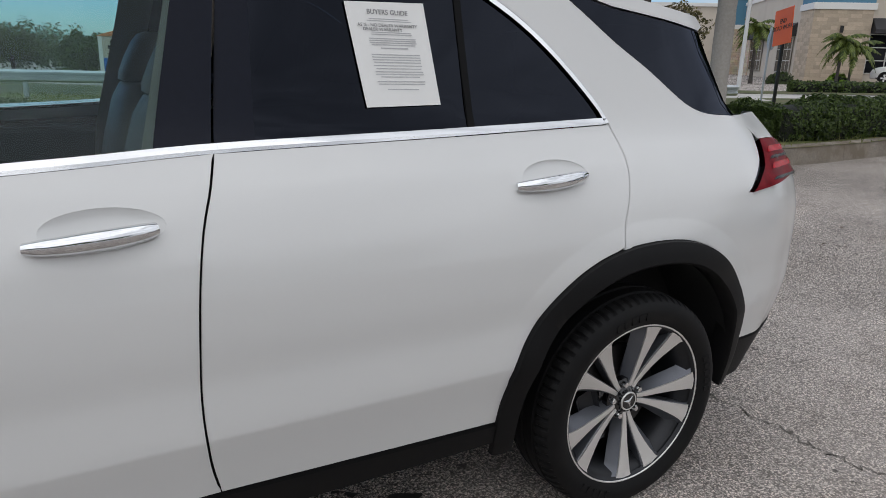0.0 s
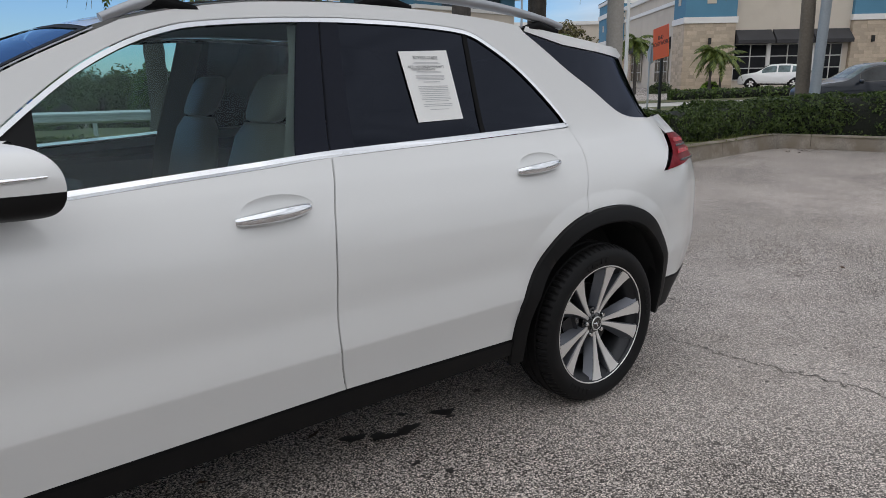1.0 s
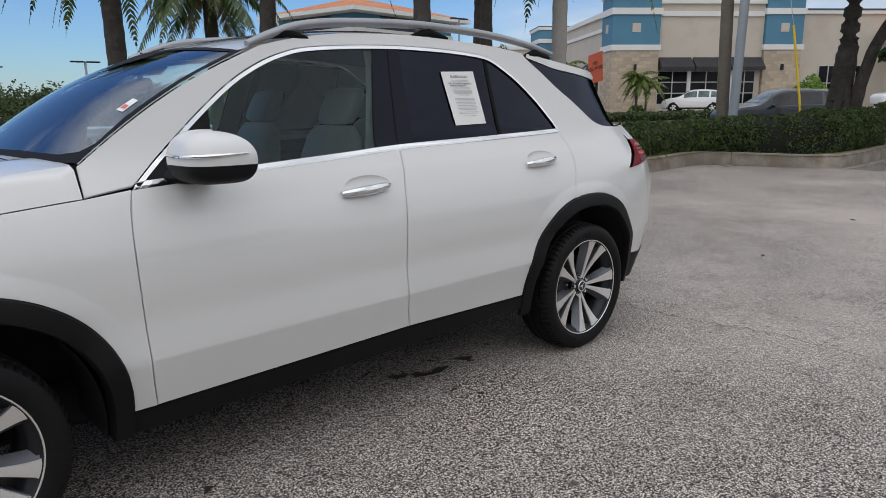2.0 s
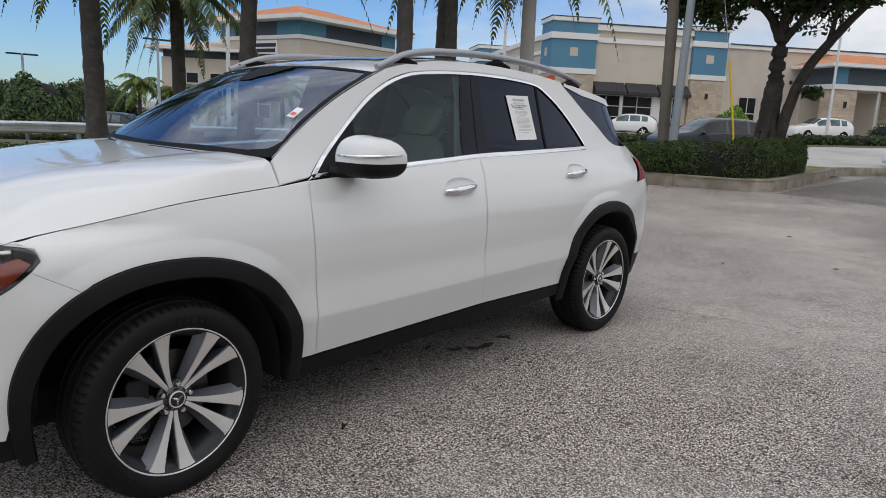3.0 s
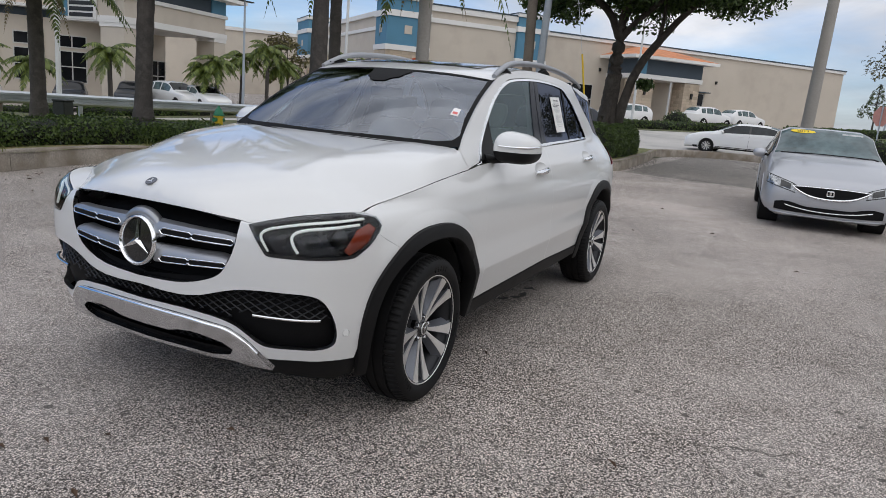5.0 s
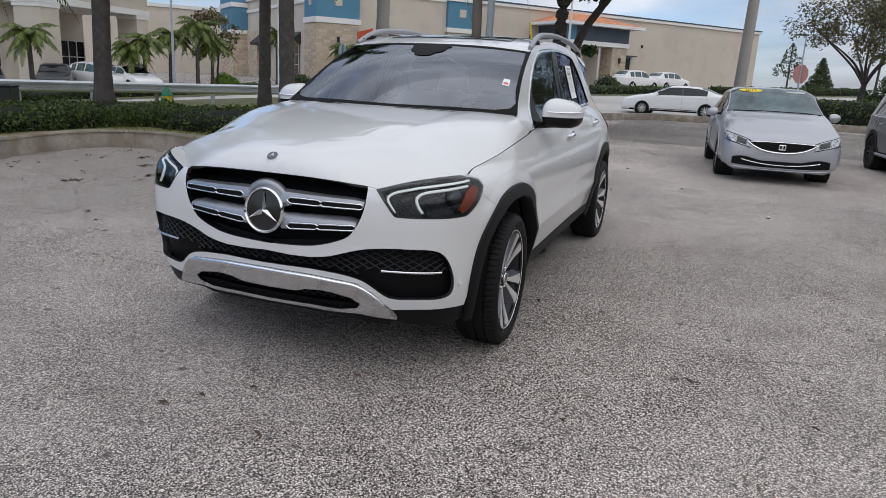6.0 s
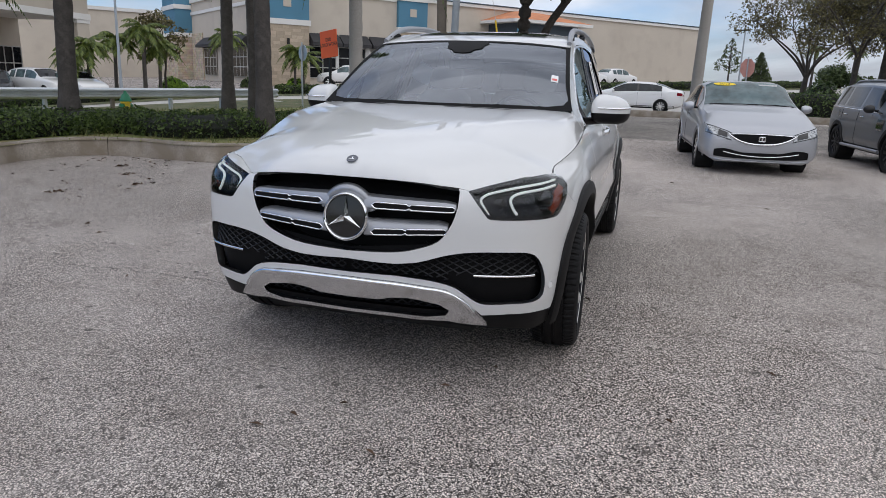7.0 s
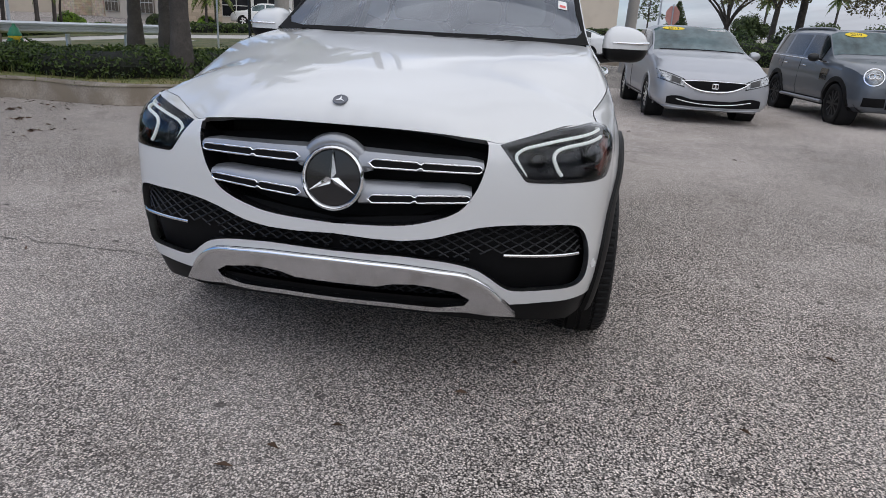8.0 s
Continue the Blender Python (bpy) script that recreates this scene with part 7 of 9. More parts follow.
for k in range(3):
    r = bm @ pose(0, 0, 0, 0, 0, 180 + 120 * k)
    Pile().add([r @ Vector(v) for v in ((0, 0, 0.026), (0.082, 0, 0.018), (0.014, 0.0115, 0.013), (0.014, -0.0115, 0.013), (-0.008, 0, 0.014))], [(0, 1, 2), (0, 3, 1), (0, 2, 4), (0, 4, 3)]).done("badge_arm", CHROME, bdg)
arc = [bm @ Vector((0.110 * math.cos(a), 0.110 * math.sin(a), -0.014)) for a in span(radians(105), radians(255), 16)]
Pile().tube(arc, [0.012 + 0.014 * math.sin(math.pi * i / 16) for i in range(17)], 8).done("badge_hood", SATIN, gle, "", 60)
hb = hood(2.315, 0)
nb = normal(hood, 2.315, 0.0)
nb = nb if nb.z > 0 else -nb
hm = Matrix.Translation(hb + nb * 0.001) @ pose(0, 0, 0, 0, math.degrees(math.atan2(nb.x, nb.z)), 0)
hbd = Pile().turn([(0.0, 0.002), (0.018, 0.002), (0.0185, 0.003), (0.0235, 0.003), (0.0255, 0.0)], hm, 28).done("bonnet_badge", ALLOY_GREY, gle, "small round grey and silver badge", 40)
for k in range(3):
    r = hm @ pose(0, 0, 0.0035, 0, 0, 180 + 120 * k)
    Pile().add([r @ Vector(v) for v in ((0, 0, 0.001), (0.018, 0, 0), (0.002, 0.0035, 0), (0.002, -0.0035, 0))], [(0, 1, 2), (0, 3, 1)]).done("badge_arm", CHROME, hbd)

# headlamps
for s in (1, -1):
    lamp = panel("headlamp", [tuple(q) for q in HEADLIGHT], flank, LAMP_IN, gle, (), 0.04, 0.0, -0.045, "headlamp with two lit hooked strips", (s,), 0.0)
    panel("lens", [tuple(q) for q in HEADLIGHT], flank, LENS, lamp, (), 0.04, 0.0, 0.002, "clear lens", (s,), 0.001)
    panel("lamp_edge", [tuple(q) for q in HEADLIGHT], flank, GLOSS, lamp, [shrunk([tuple(q) for q in HEADLIGHT], 0.012)], 0.04, 0.04, -0.004, "", (s,), 0.0, 0.02)
    for pts, w in ((((1.985, 0.944), (2.27, 0.935), (2.42, 0.910), (2.480, 0.888), (2.490, 0.860), (2.462, 0.808)), 0.0056), (((2.03, 0.922), (2.25, 0.914), (2.335, 0.902), (2.368, 0.878), (2.362, 0.84), (2.345, 0.812)), 0.0060)):
        path = []
        for a, z in flow(pts, 6):
            q, n = flank(a, z), normal(flank, a, z)
            n = n if n.y > 0 else -n
            q = q - n * 0.014
            path.append(Vector((q.x, q.y * s, q.z)))
        Pile().tube(path, w, 8).done("light_strip", DRL, lamp, "lit white strip", 60)
    panel("side_reflector", [(1.93, 0.90), (1.965, 0.925), (2.05, 0.90), (2.13, 0.82), (2.10, 0.80), (2.0, 0.835)], flank, AMBER, lamp, (), 0.03, 0.01, -0.016, "amber reflector", (s,), 0.0)
    for a, z, r in ((2.20, 0.862, 0.036), (2.42, 0.852, 0.028)):
        q = flank(a, z)
        Pile().turn([(0.0, 0.018), (r * 0.6, 0.012), (r, -0.006), (r * 1.15, -0.012), (r * 1.3, -0.03)], Matrix.Translation((q.x - 0.035, (q.y - 0.02) * s, q.z)) @ pose(0, 0, 0, 0, 90, 0) @ pose(0, 0, 0, 0, 0, 0), 20).done("projector", GLOSS, lamp, "", 50)

# mirrors
for s in (1, -1):
    def shell(phi, th):
        """A rounded-box housing: phi up from below, th round from its outer to its inner end."""
        def sp(q, e):
            return math.copysign(abs(q) ** e, q)
        c = sp(math.cos(phi), 0.72 if phi > 0 else 0.55)
        tall = 1.10 - 0.20 * c * math.sin(th) if phi > 0 else 1.0
        return Vector((0.637 + 0.122 * c * sp(math.cos(th), 0.7) - 0.035 * c * math.sin(th), (0.965 + 0.116 * c * sp(math.sin(th), 0.58)) * s, 1.196 + (0.088 if phi > 0 else 0.078) * sp(math.sin(phi), 0.86) * tall))
    cols = span(radians(-118), radians(118), 28)
    cap = Pile().rings([[shell(p_, t) for t in cols] for p_ in span(radians(-6), radians(90), 16)], False, False)
    low = Pile().rings([[shell(p_, t) for t in cols] for p_ in span(radians(-90), radians(-6), 10)], False, False)
    mp_ = cap.done("mirror", PAINT, gle, "white mirror housing over a black base", 60)
    low.done("mirror_base", TRIM, mp_, "black lower shell", 60)
    ringb = [shell(p_, cols[0]) for p_ in span(radians(-90), radians(90), 12)] + [shell(p_, cols[-1]) for p_ in span(radians(90), radians(-90), 12)]
    Pile().add(ringb, [tuple(range(len(ringb)))]).done("mirror_back", TRIM, mp_)
    Pile().tube([shell(radians(8 + 8 * max(t, 0) / 1.75), t) * 1.0 + Vector((0.002, 0.002 * s, 0)) for t in span(radians(-25), radians(100), 14)], [0.003 + 0.008 * math.sin(math.pi * (0.1 + 0.85 * t)) for t in span(0, 1, 14)], 8, 0.7).done("repeater", CHROME, mp_, "thin chrome-edged indicator strip", 60)
    Pile().tube([(0.72, 0.79 * s, 1.135), (0.67, 0.84 * s, 1.13), (0.62, 0.91 * s, 1.14)], [0.055, 0.045, 0.05], 10, 0.5).done("mirror_foot", TRIM, mp_, "", 60)

# roof rails
for s in (1, -1):
    pts = flow([(0.33, 1.60), (0.21, 1.648), (0.07, 1.688), (-0.15, 1.713), (-0.557, 1.728), (-1.0, 1.710), (-1.313, 1.672), (-1.52, 1.632)], 5)
    path = [Vector((x, (flank(x, ROOF_EDGE(x)).y - 0.012) * s, z)) for x, z in pts]
    k = len(path) - 1
    Pile().tube(path, [0.012 + 0.010 * math.sin(math.pi * min(max(i / k, 0.03), 0.97)) ** 0.4 for i in range(k + 1)], 10, 0.9).done("roof_rail", SATIN, gle, "satin silver roof rail", 60)
    for x in (0.16, -1.38, -0.62):
        e = flank(x, ROOF_EDGE(x))
        Pile().tube([(x + 0.12, (e.y - 0.012) * s, e.z - 0.005), (x, (e.y - 0.012) * s, e.z + 0.022), (x - 0.12, (e.y - 0.012) * s, e.z - 0.0)], [0.008, 0.022, 0.010], 8).done("rail_foot", SEAL, gle, "", 60)

# cabin
Pile().box((-2.2, -0.55, 0.22), (2.15, 0.55, 0.40), None, 0.03).done("floor_pan", UNDER, gle)
Pile().box((0.95, -0.48, 0.40), (2.10, 0.48, 0.90)).done("engine_bay", UNDER, gle)
Pile().box((-0.95, -0.80, 0.29), (0.95, 0.80, 0.45)).done("cabin_floor", UNDER, gle)
Pile().box((-2.25, -0.62, 0.45), (-1.0, 0.62, 1.0)).done("boot_floor", UNDER, gle)
dash = Pile()
dash.grid(lambda u, t: Vector((1.12 - 0.42 * t - 0.05 * (1 - u * u) * t, u * 0.74, 1.145 - 0.05 * t ** 3 - 0.22 * max(t - 0.8, 0) / 0.2 - 0.02 * u * u)), span(-1, 1, 14), span(0, 1, 8))
dash.done("dashboard", DASH, gle, "", 50)
Pile().box((0.66, -0.20, 1.05), (0.70, 0.70, 1.165), None, 0.015).done("display", GLOSS, gle)
wm = Matrix.Translation((0.46, 0.36, 1.10)) @ pose(0, 0, 0, 0, -63, 0)
Pile().turn([(0.17, -0.012), (0.183, -0.006), (0.187, 0.0), (0.183, 0.006), (0.17, 0.012), (0.160, 0.006), (0.157, 0.0), (0.160, -0.006), (0.17, -0.012)], wm, 36).done("steering_wheel", DASH, gle, "black steering wheel", 60)
Pile().tube([wm @ Vector((0, -0.165, 0)), wm @ Vector((0, 0, 0.02)), wm @ Vector((0, 0.165, 0))], [0.02, 0.06, 0.02], 8, 0.4).done("wheel_spoke", DASH, gle, "", 60)
for s in (1, -1):
    Pile().box((-0.9, min(0.77 * s, 0.83 * s), 0.45), (0.95, max(0.77 * s, 0.83 * s), 1.08), None, 0.02).done("door_card", DASH, gle)
for x, ys in ((-0.17, (0.37, -0.37)), (-0.95, (0.40, 0.0, -0.40))):
    for y in ys:
        w = 0.25 if x > -0.5 else 0.20
        seat = Pile()
        seat.rings([[Vector((x + dx + 0.045 * math.cos(a) * k * 1.4 - 0.30 * (z - 0.95) * 0.75, y + w * k * math.copysign(abs(math.sin(a)) ** 0.6, math.sin(a)), z)) for a in span(0, 2 * math.pi, 16)[:-1]] for z, k, dx in ((0.62, 0.95, 0.03), (0.8, 1.0, 0.01), (0.95, 1.0, 0.0), (1.10, 0.97, 0.0), (1.22, 0.85, 0.0), (1.27, 0.6, 0.0))])
        sp = seat.done("seat", LEATHER, gle, "beige leather seat", 60)
        Pile().box((x + 0.0, y - w, 0.52), (x + 0.48, y + w, 0.68), None, 0.05).done("cushion", LEATHER, sp)
        Pile().rings([[Vector((x - 0.11 + 0.055 * k * math.copysign(abs(math.cos(a)) ** 0.7, math.cos(a)) - 0.04 * v, y + 0.13 * k * math.copysign(abs(math.sin(a)) ** 0.6, math.sin(a)), 1.36 + 0.085 * v)) for a in span(0, 2 * math.pi, 24)[:-1]] for v, k in ((-1, 0.55), (-0.9, 0.82), (-0.6, 0.96), (0, 1), (0.6, 0.95), (0.9, 0.8), (1, 0.5))]).done("headrest", LEATHER, sp, "", 60)
for s in (1, -1):
    rows = [[Vector((x0 + dx, y0 * s, z0)) for dx in (-0.06, -0.02, 0.03, 0.06)] for x0, y0, z0 in ((-0.16, 0.775, 0.85), (-0.19, 0.755, 1.1), (-0.24, 0.70, 1.3), (-0.29, 0.645, 1.5), (-0.31, 0.60, 1.60))]
    Pile().rings(rows, False, False).done("pillar_trim", LEATHER, gle, "beige inner pillar trim", 60)
Pile().box((0.42, -0.11, 1.50), (0.56, 0.11, 1.565), pose(0, 0, 0, 0, 0, 0), 0.03).done("camera_pod", SEAL, gle)
Pile().box((0.50, -0.12, 1.42), (0.53, 0.12, 1.485), None, 0.012).done("inside_mirror", GLOSS, gle)
Pile().tube([(0.52, 0, 1.45), (0.50, 0, 1.54)], 0.012, 6).done("mirror_stalk", SEAL, gle)

# wheels: built once at the front left, then repeated
R_T = 0.352


def build_wheel(parent):
    """A wheel whose axle is its own y axis, outer face towards +y."""
    m = pose(0, 0, 0, -90, 0, 0)
    whl = Pile().turn([(0.242, -0.17), (0.255, -0.165), (0.245, -0.13), (0.225, -0.09), (0.225, 0.04), (0.247, 0.078), (0.266, 0.088), (0.272, 0.094), (0.270, 0.101), (0.262, 0.101), (0.254, 0.092)], m, 60).done("wheel", BARREL, parent, "ten-spoke alloy wheel with machined faces", 45)
    prof = [(0.258, 0.094), (0.272, 0.104), (0.290, 0.113), (0.310, 0.117), (0.330, 0.113), (0.347, 0.103), (0.357, 0.091)]
    tread = [(0.361, 0.077), (0.364, 0.060), (0.357, 0.058), (0.357, 0.048), (0.365, 0.046), (0.366, 0.010), (0.358, 0.008), (0.358, -0.004), (0.366, -0.006)]
    inner_ = [(0.365, -0.040), (0.357, -0.042), (0.357, -0.052), (0.364, -0.054), (0.361, -0.077), (0.347, -0.105), (0.310, -0.125), (0.270, -0.115), (0.256, -0.10)]
    ty = Pile()
    rings = []
    n = 432
    for r, h in [(0.258 + (r - 0.258) * 0.94 if r > 0.258 else r, h) for r, h in prof + tread + inner_]:
        ring = []
        for j in range(n):
            a = 2 * math.pi * j / n
            dip = 0.0065 if (j % 6 < 2 and r > 0.346 and (h > 0.046 or h < -0.054)) else 0.0
            ring.append(m @ Vector(((r - dip) * math.cos(a), (r - dip) * math.sin(a), h)))
        rings.append(ring)
    ty.rings(rings, True, False)
    tyre = ty.done("tyre", RUBBER, whl, "black road tyre", 32)
    # raised marks on the sidewall, too small to read
    for a0 in (30, 160, 250):
        for k in range(5):
            a = radians(a0 + 5.5 * k)
            c, s_ = math.cos(a), math.sin(a)
            mm = m @ Matrix(((c, -s_, 0, 0.3015 * c), (s_, c, 0, 0.3015 * s_), (0, 0, 1, 0.1165), (0, 0, 0, 1)))
            Pile().box((-0.012, -0.008, -0.002), (0.012, 0.008, 0.0015), mm).done("sidewall_mark", RUBBER, whl)
    # five pairs of spokes: each pair frames a window with grey walls, and is parted from the next by a narrow slot
    st_ = ((0.046, 26.5, 0.0105, 0.0075, 0.058), (0.07, 27.0, 0.0110, 0.0090, 0.061), (0.10, 25.9, 0.0125, 0.0115, 0.065), (0.14, 24.8, 0.0160, 0.0155, 0.071), (0.18, 23.8, 0.0215, 0.0205, 0.079), (0.22, 23.0, 0.029, 0.027, 0.088), (0.25, 22.5, 0.038, 0.0325, 0.094), (0.263, 22.3, 0.050, 0.041, 0.098))
    for k in range(5):
        for e in (1, -1):
            face, rib = Pile(), Pile()
            fr_, rr_ = [], []
            for r, off, w_in, w_out, h in st_:
                def at(across, depth):
                    """across: metres from the spoke's middle line, positive away from the pair's window."""
                    a = radians(72 * k + 45 + e * off) + e * across / r
                    return m @ Vector((r * math.cos(a), r * math.sin(a), depth))
                fr_.append([at(-w_in * 0.68, h), at(0, h + 0.0015), at(w_out * 0.90, h), at(w_out * 0.90, h - 0.010), at(-w_in * 0.68, h - 0.010)])
                rr_.append([at(-w_in * 0.68 - 0.001, h - 0.004), at(-w_in * 0.9 - 0.020 * min(r / 0.16, 1), h - 0.040), at(-w_in * 0.8, h - 0.058), at(w_out * 0.8, h - 0.058), at(w_out + 0.0005, h - 0.006)])
            face.rings(fr_).done("spoke", ALLOY, whl, "", 30)
            rib.rings(rr_).done("spoke_rib", ALLOY_GREY, whl, "", 30)
    Pile().turn([(0.2672, 0.096), (0.2685, 0.1025), (0.2655, 0.1035), (0.2630, 0.1015), (0.262, 0.094)], m, 60).done("rim_edge", ALLOY, whl, "", 60)
    Pile().turn([(0.0, 0.074), (0.026, 0.074), (0.032, 0.070), (0.036, 0.072), (0.039, 0.064), (0.05, 0.056), (0.07, 0.05), (0.072, 0.03), (0.0, 0.02)], m, 30).done("hub_cap", GLOSS, whl, "black hub cap with silver badge", 30)
    Pile().turn([(0.0265, 0.0742), (0.029, 0.0755), (0.0315, 0.0742), (0.032, 0.071)], m, 30).done("hub_ring", ALLOY, whl, "", 60)
    for k in range(3):
        r_ = m @ pose(0, 0, 0.075, 0, 0, 90 + 120 * k)
        Pile().add([r_ @ Vector(v) for v in ((0, 0, 0.002), (0.026, 0, 0), (0.003, 0.005, 0), (0.003, -0.005, 0))], [(0, 1, 2), (0, 3, 1)]).done("hub_mark", CHROME, whl)
    for k in range(5):
        c = Vector((0.056 * math.cos(radians(72 * k + 45)), 0.056 * math.sin(radians(72 * k + 45)), 0))
        Pile().turn([(0.0, 0.069), (0.008, 0.069), (0.0095, 0.066), (0.0095, 0.05)], m @ Matrix.Translation(c), 8).done("wheel_bolt", CHROME, whl, "", 30)
    Pile().turn([(0.06, 0.0), (0.165, 0.0), (0.165, -0.02), (0.06, -0.02)], m, 40).done("brake_disc", ROTOR, whl, "", 30)
    Pile().box((0.09, 0.03, -0.10), (0.17, -0.05, 0.10), None, 0.012).done("brake_caliper", BARREL, whl)
    return whl


HUB_Y = 0.838
w0 = build_wheel(gle)
w0.matrix_basis = pose(1.4975, HUB_Y, R_T, 0, 0, 2)
copy_thing(w0, pose(-1.4975, HUB_Y, R_T + 0.003, 0, 20, 0))
copy_thing(w0, pose(1.4975, -HUB_Y, R_T, 0, 0, 182))
copy_thing(w0, pose(-1.4975, -HUB_Y, R_T + 0.003, 0, 30, 180))

# sheets on the glass
sheet_ob = thing("window_sheet", "white printed sheet taped to the rear side window", "paper")
panel("sheet", [(-0.611, 1.517), (-0.829, 1.523), (-0.849, 1.272), (-0.641, 1.267)], flank, PAPER, sheet_ob, (), 0.05, 0.001, 0.003, "", (1,), 0.0, 0.04)
for t, w0_, hh in ((0.155, 0.5, 0.002), (0.175, 0.56, 0.002), (0.285, 0.5, 0.002), (0.305, 0.52, 0.002), (0.345, 0.6, 0.0022), (0.365, 0.6, 0.0022), (0.385, 0.6, 0.0022), (0.405, 0.56, 0.0022), (0.435, 0.35, 0.003),
                   (0.50, 0.62, 0.0022), (0.525, 0.62, 0.0022), (0.55, 0.62, 0.0022), (0.575, 0.6, 0.0022), (0.605, 0.62, 0.0022), (0.635, 0.58, 0.0022), (0.665, 0.62, 0.0022), (0.69, 0.62, 0.0022), (0.715, 0.5, 0.0022), (0.76, 0.62, 0.0022), (0.785, 0.6, 0.0022), (0.835, 0.4, 0.0022)):
    z = 1.518 - 0.248 * t
    x0 = -0.721 - 0.03 * t
    panel("print_bar", [(x0 + 0.108 * w0_, z), (x0 - 0.108 * w0_, z), (x0 - 0.108 * w0_, z - hh), (x0 + 0.108 * w0_, z - hh)], flank, INK, sheet_ob, (), 0.1, 0.0, 0.0042, "", (1,), 0.0, 0.1)
for t, body_, big_, dx in ((0.095, "BUYERS GUIDE", 0.017, 0.0), (0.222, "AS IS - NO DEALER WARRANTY", 0.0115, 0.006), (0.262, "DEALER WARRANTY", 0.0115, 0.022)):
    z = 1.518 - 0.248 * t
    x0 = -0.721 - 0.03 * t + dx
    n_, up_ = normal(flank, x0, z), (flank(x0, z + 0.02) - flank(x0, z - 0.02)).normalized()
    n_ = n_ if n_.y > 0 else -n_
    along_ = up_.cross(n_)
    q = flank(x0, z) + n_ * 0.0045
    words("lettering", body_, big_, Matrix(((along_.x, up_.x, n_.x, q.x), (along_.y, up_.y, n_.y, q.y), (along_.z, up_.z, n_.z, q.z), (0, 0, 0, 1))), INK_DARK, sheet_ob, 0.0003)
stk = thing("windscreen_sticker", "small white and red sticker in the windscreen corner", "sticker")
panel("sticker", [(0.845, 0.34), (0.905, 0.33), (0.905, 0.42), (0.85, 0.43)], screen, PAPER, stk, (), 0.1, 0.001, 0.003, "", (1,), 0.0, 0.1, Vector((1, 0, 1)))
panel("sticker_bar", [(0.855, 0.355), (0.895, 0.348), (0.895, 0.375), (0.857, 0.382)], screen, REDINK, stk, (), 0.1, 0.0, 0.0042, "", (1,), 0.0, 0.1, Vector((1, 0, 1)))



# ---- other cars: one lofted body from a side profile, with glass, lamps, wheels and trim as parts
SEDAN = dict(X=[-2.27, -2.2, -2.0, -1.75, -1.4, -.9, -.3, .2, .55, .95, 1.2, 1.6, 1.95, 2.12, 2.22, 2.27, 2.285],
             W=[.62, .74, .82, .85, .87, .875, .877, .877, .875, .872, .87, .868, .862, .845, .805, .745, .68],
             B=[.42, .32, .25, .2, .2, .2, .2, .2, .2, .2, .2, .2, .2, .19, .18, .19, .24],
             S=[.86, .94, .98, .99, .985, .97, .95, .935, .925, .905, .885, .83, .755, .705, .66, .60, .52],
             T=[.94, 1.05, 1.10, 1.14, 1.30, 1.41, 1.435, 1.41, 1.27, 1.06, .985, .925, .835, .765, .70, .63, .55],
             R=[.52, .60, .62, .62, .63, .64, .645, .655, .685, .75, .78, .76, .735, .69, .62, .54, .46],
             wheels=(1.34, -1.33), rad=.315, screen=(.18, 1.02), back=(-2.0, -1.02), sides=((.72, -.28), (-.36, -1.3)))
CROSS = dict(X=[-2.3, -2.22, -2.05, -1.7, -1.2, -.6, 0, .35, .7, 1.0, 1.2, 1.6, 1.95, 2.15, 2.26, 2.3],
             W=[.64, .78, .86, .89, .91, .92, .925, .925, .92, .915, .91, .90, .87, .80, .70, .58],
             B=[.48, .38, .30, .27, .27, .27, .27, .27, .27, .27, .27, .27, .27, .28, .30, .38],
             S=[1.0, 1.06, 1.08, 1.08, 1.07, 1.06, 1.05, 1.04, 1.03, 1.02, 1.01, .98, .93, .86, .77, .64],
             T=[1.06, 1.20, 1.42, 1.58, 1.655, 1.685, 1.67, 1.61, 1.42, 1.22, 1.13, 1.07, 1.0, .91, .81, .68],
             R=[.55, .62, .63, .63, .64, .64, .64, .65, .69, .76, .80, .79, .75, .67, .54, .42],
             wheels=(1.38, -1.34), rad=.355, screen=(.32, 1.06), back=(-2.2, -1.72), sides=((.70, -.2), (-.30, -1.05), (-1.17, -1.62)))


COMPACT = dict(X=[-2.1, -2.05, -1.9, -1.6, -1.1, -.5, 0, .25, .5, .78, .95, 1.3, 1.65, 1.88, 2.0, 2.06],
               W=[.66, .78, .86, .89, .905, .91, .91, .91, .91, .905, .90, .89, .865, .82, .74, .62],
               B=[.45, .36, .28, .25, .25, .25, .25, .25, .25, .25, .25, .25, .25, .26, .28, .36],
               S=[.99, 1.02, 1.03, 1.03, 1.02, 1.01, 1.0, .995, .99, .985, .98, .955, .915, .85, .77, .64],
               T=[1.2, 1.36, 1.48, 1.535, 1.555, 1.555, 1.545, 1.525, 1.36, 1.14, 1.075, 1.035, .975, .90, .81, .68],
               R=[.56, .62, .64, .65, .66, .665, .665, .67, .71, .77, .79, .78, .74, .68, .58, .46],
               wheels=(1.30, -1.32), rad=.335, screen=(.27, .80), back=(-2.06, -1.85), sides=((.50, -.26), (-.36, -1.12), (-1.24, -1.74)))


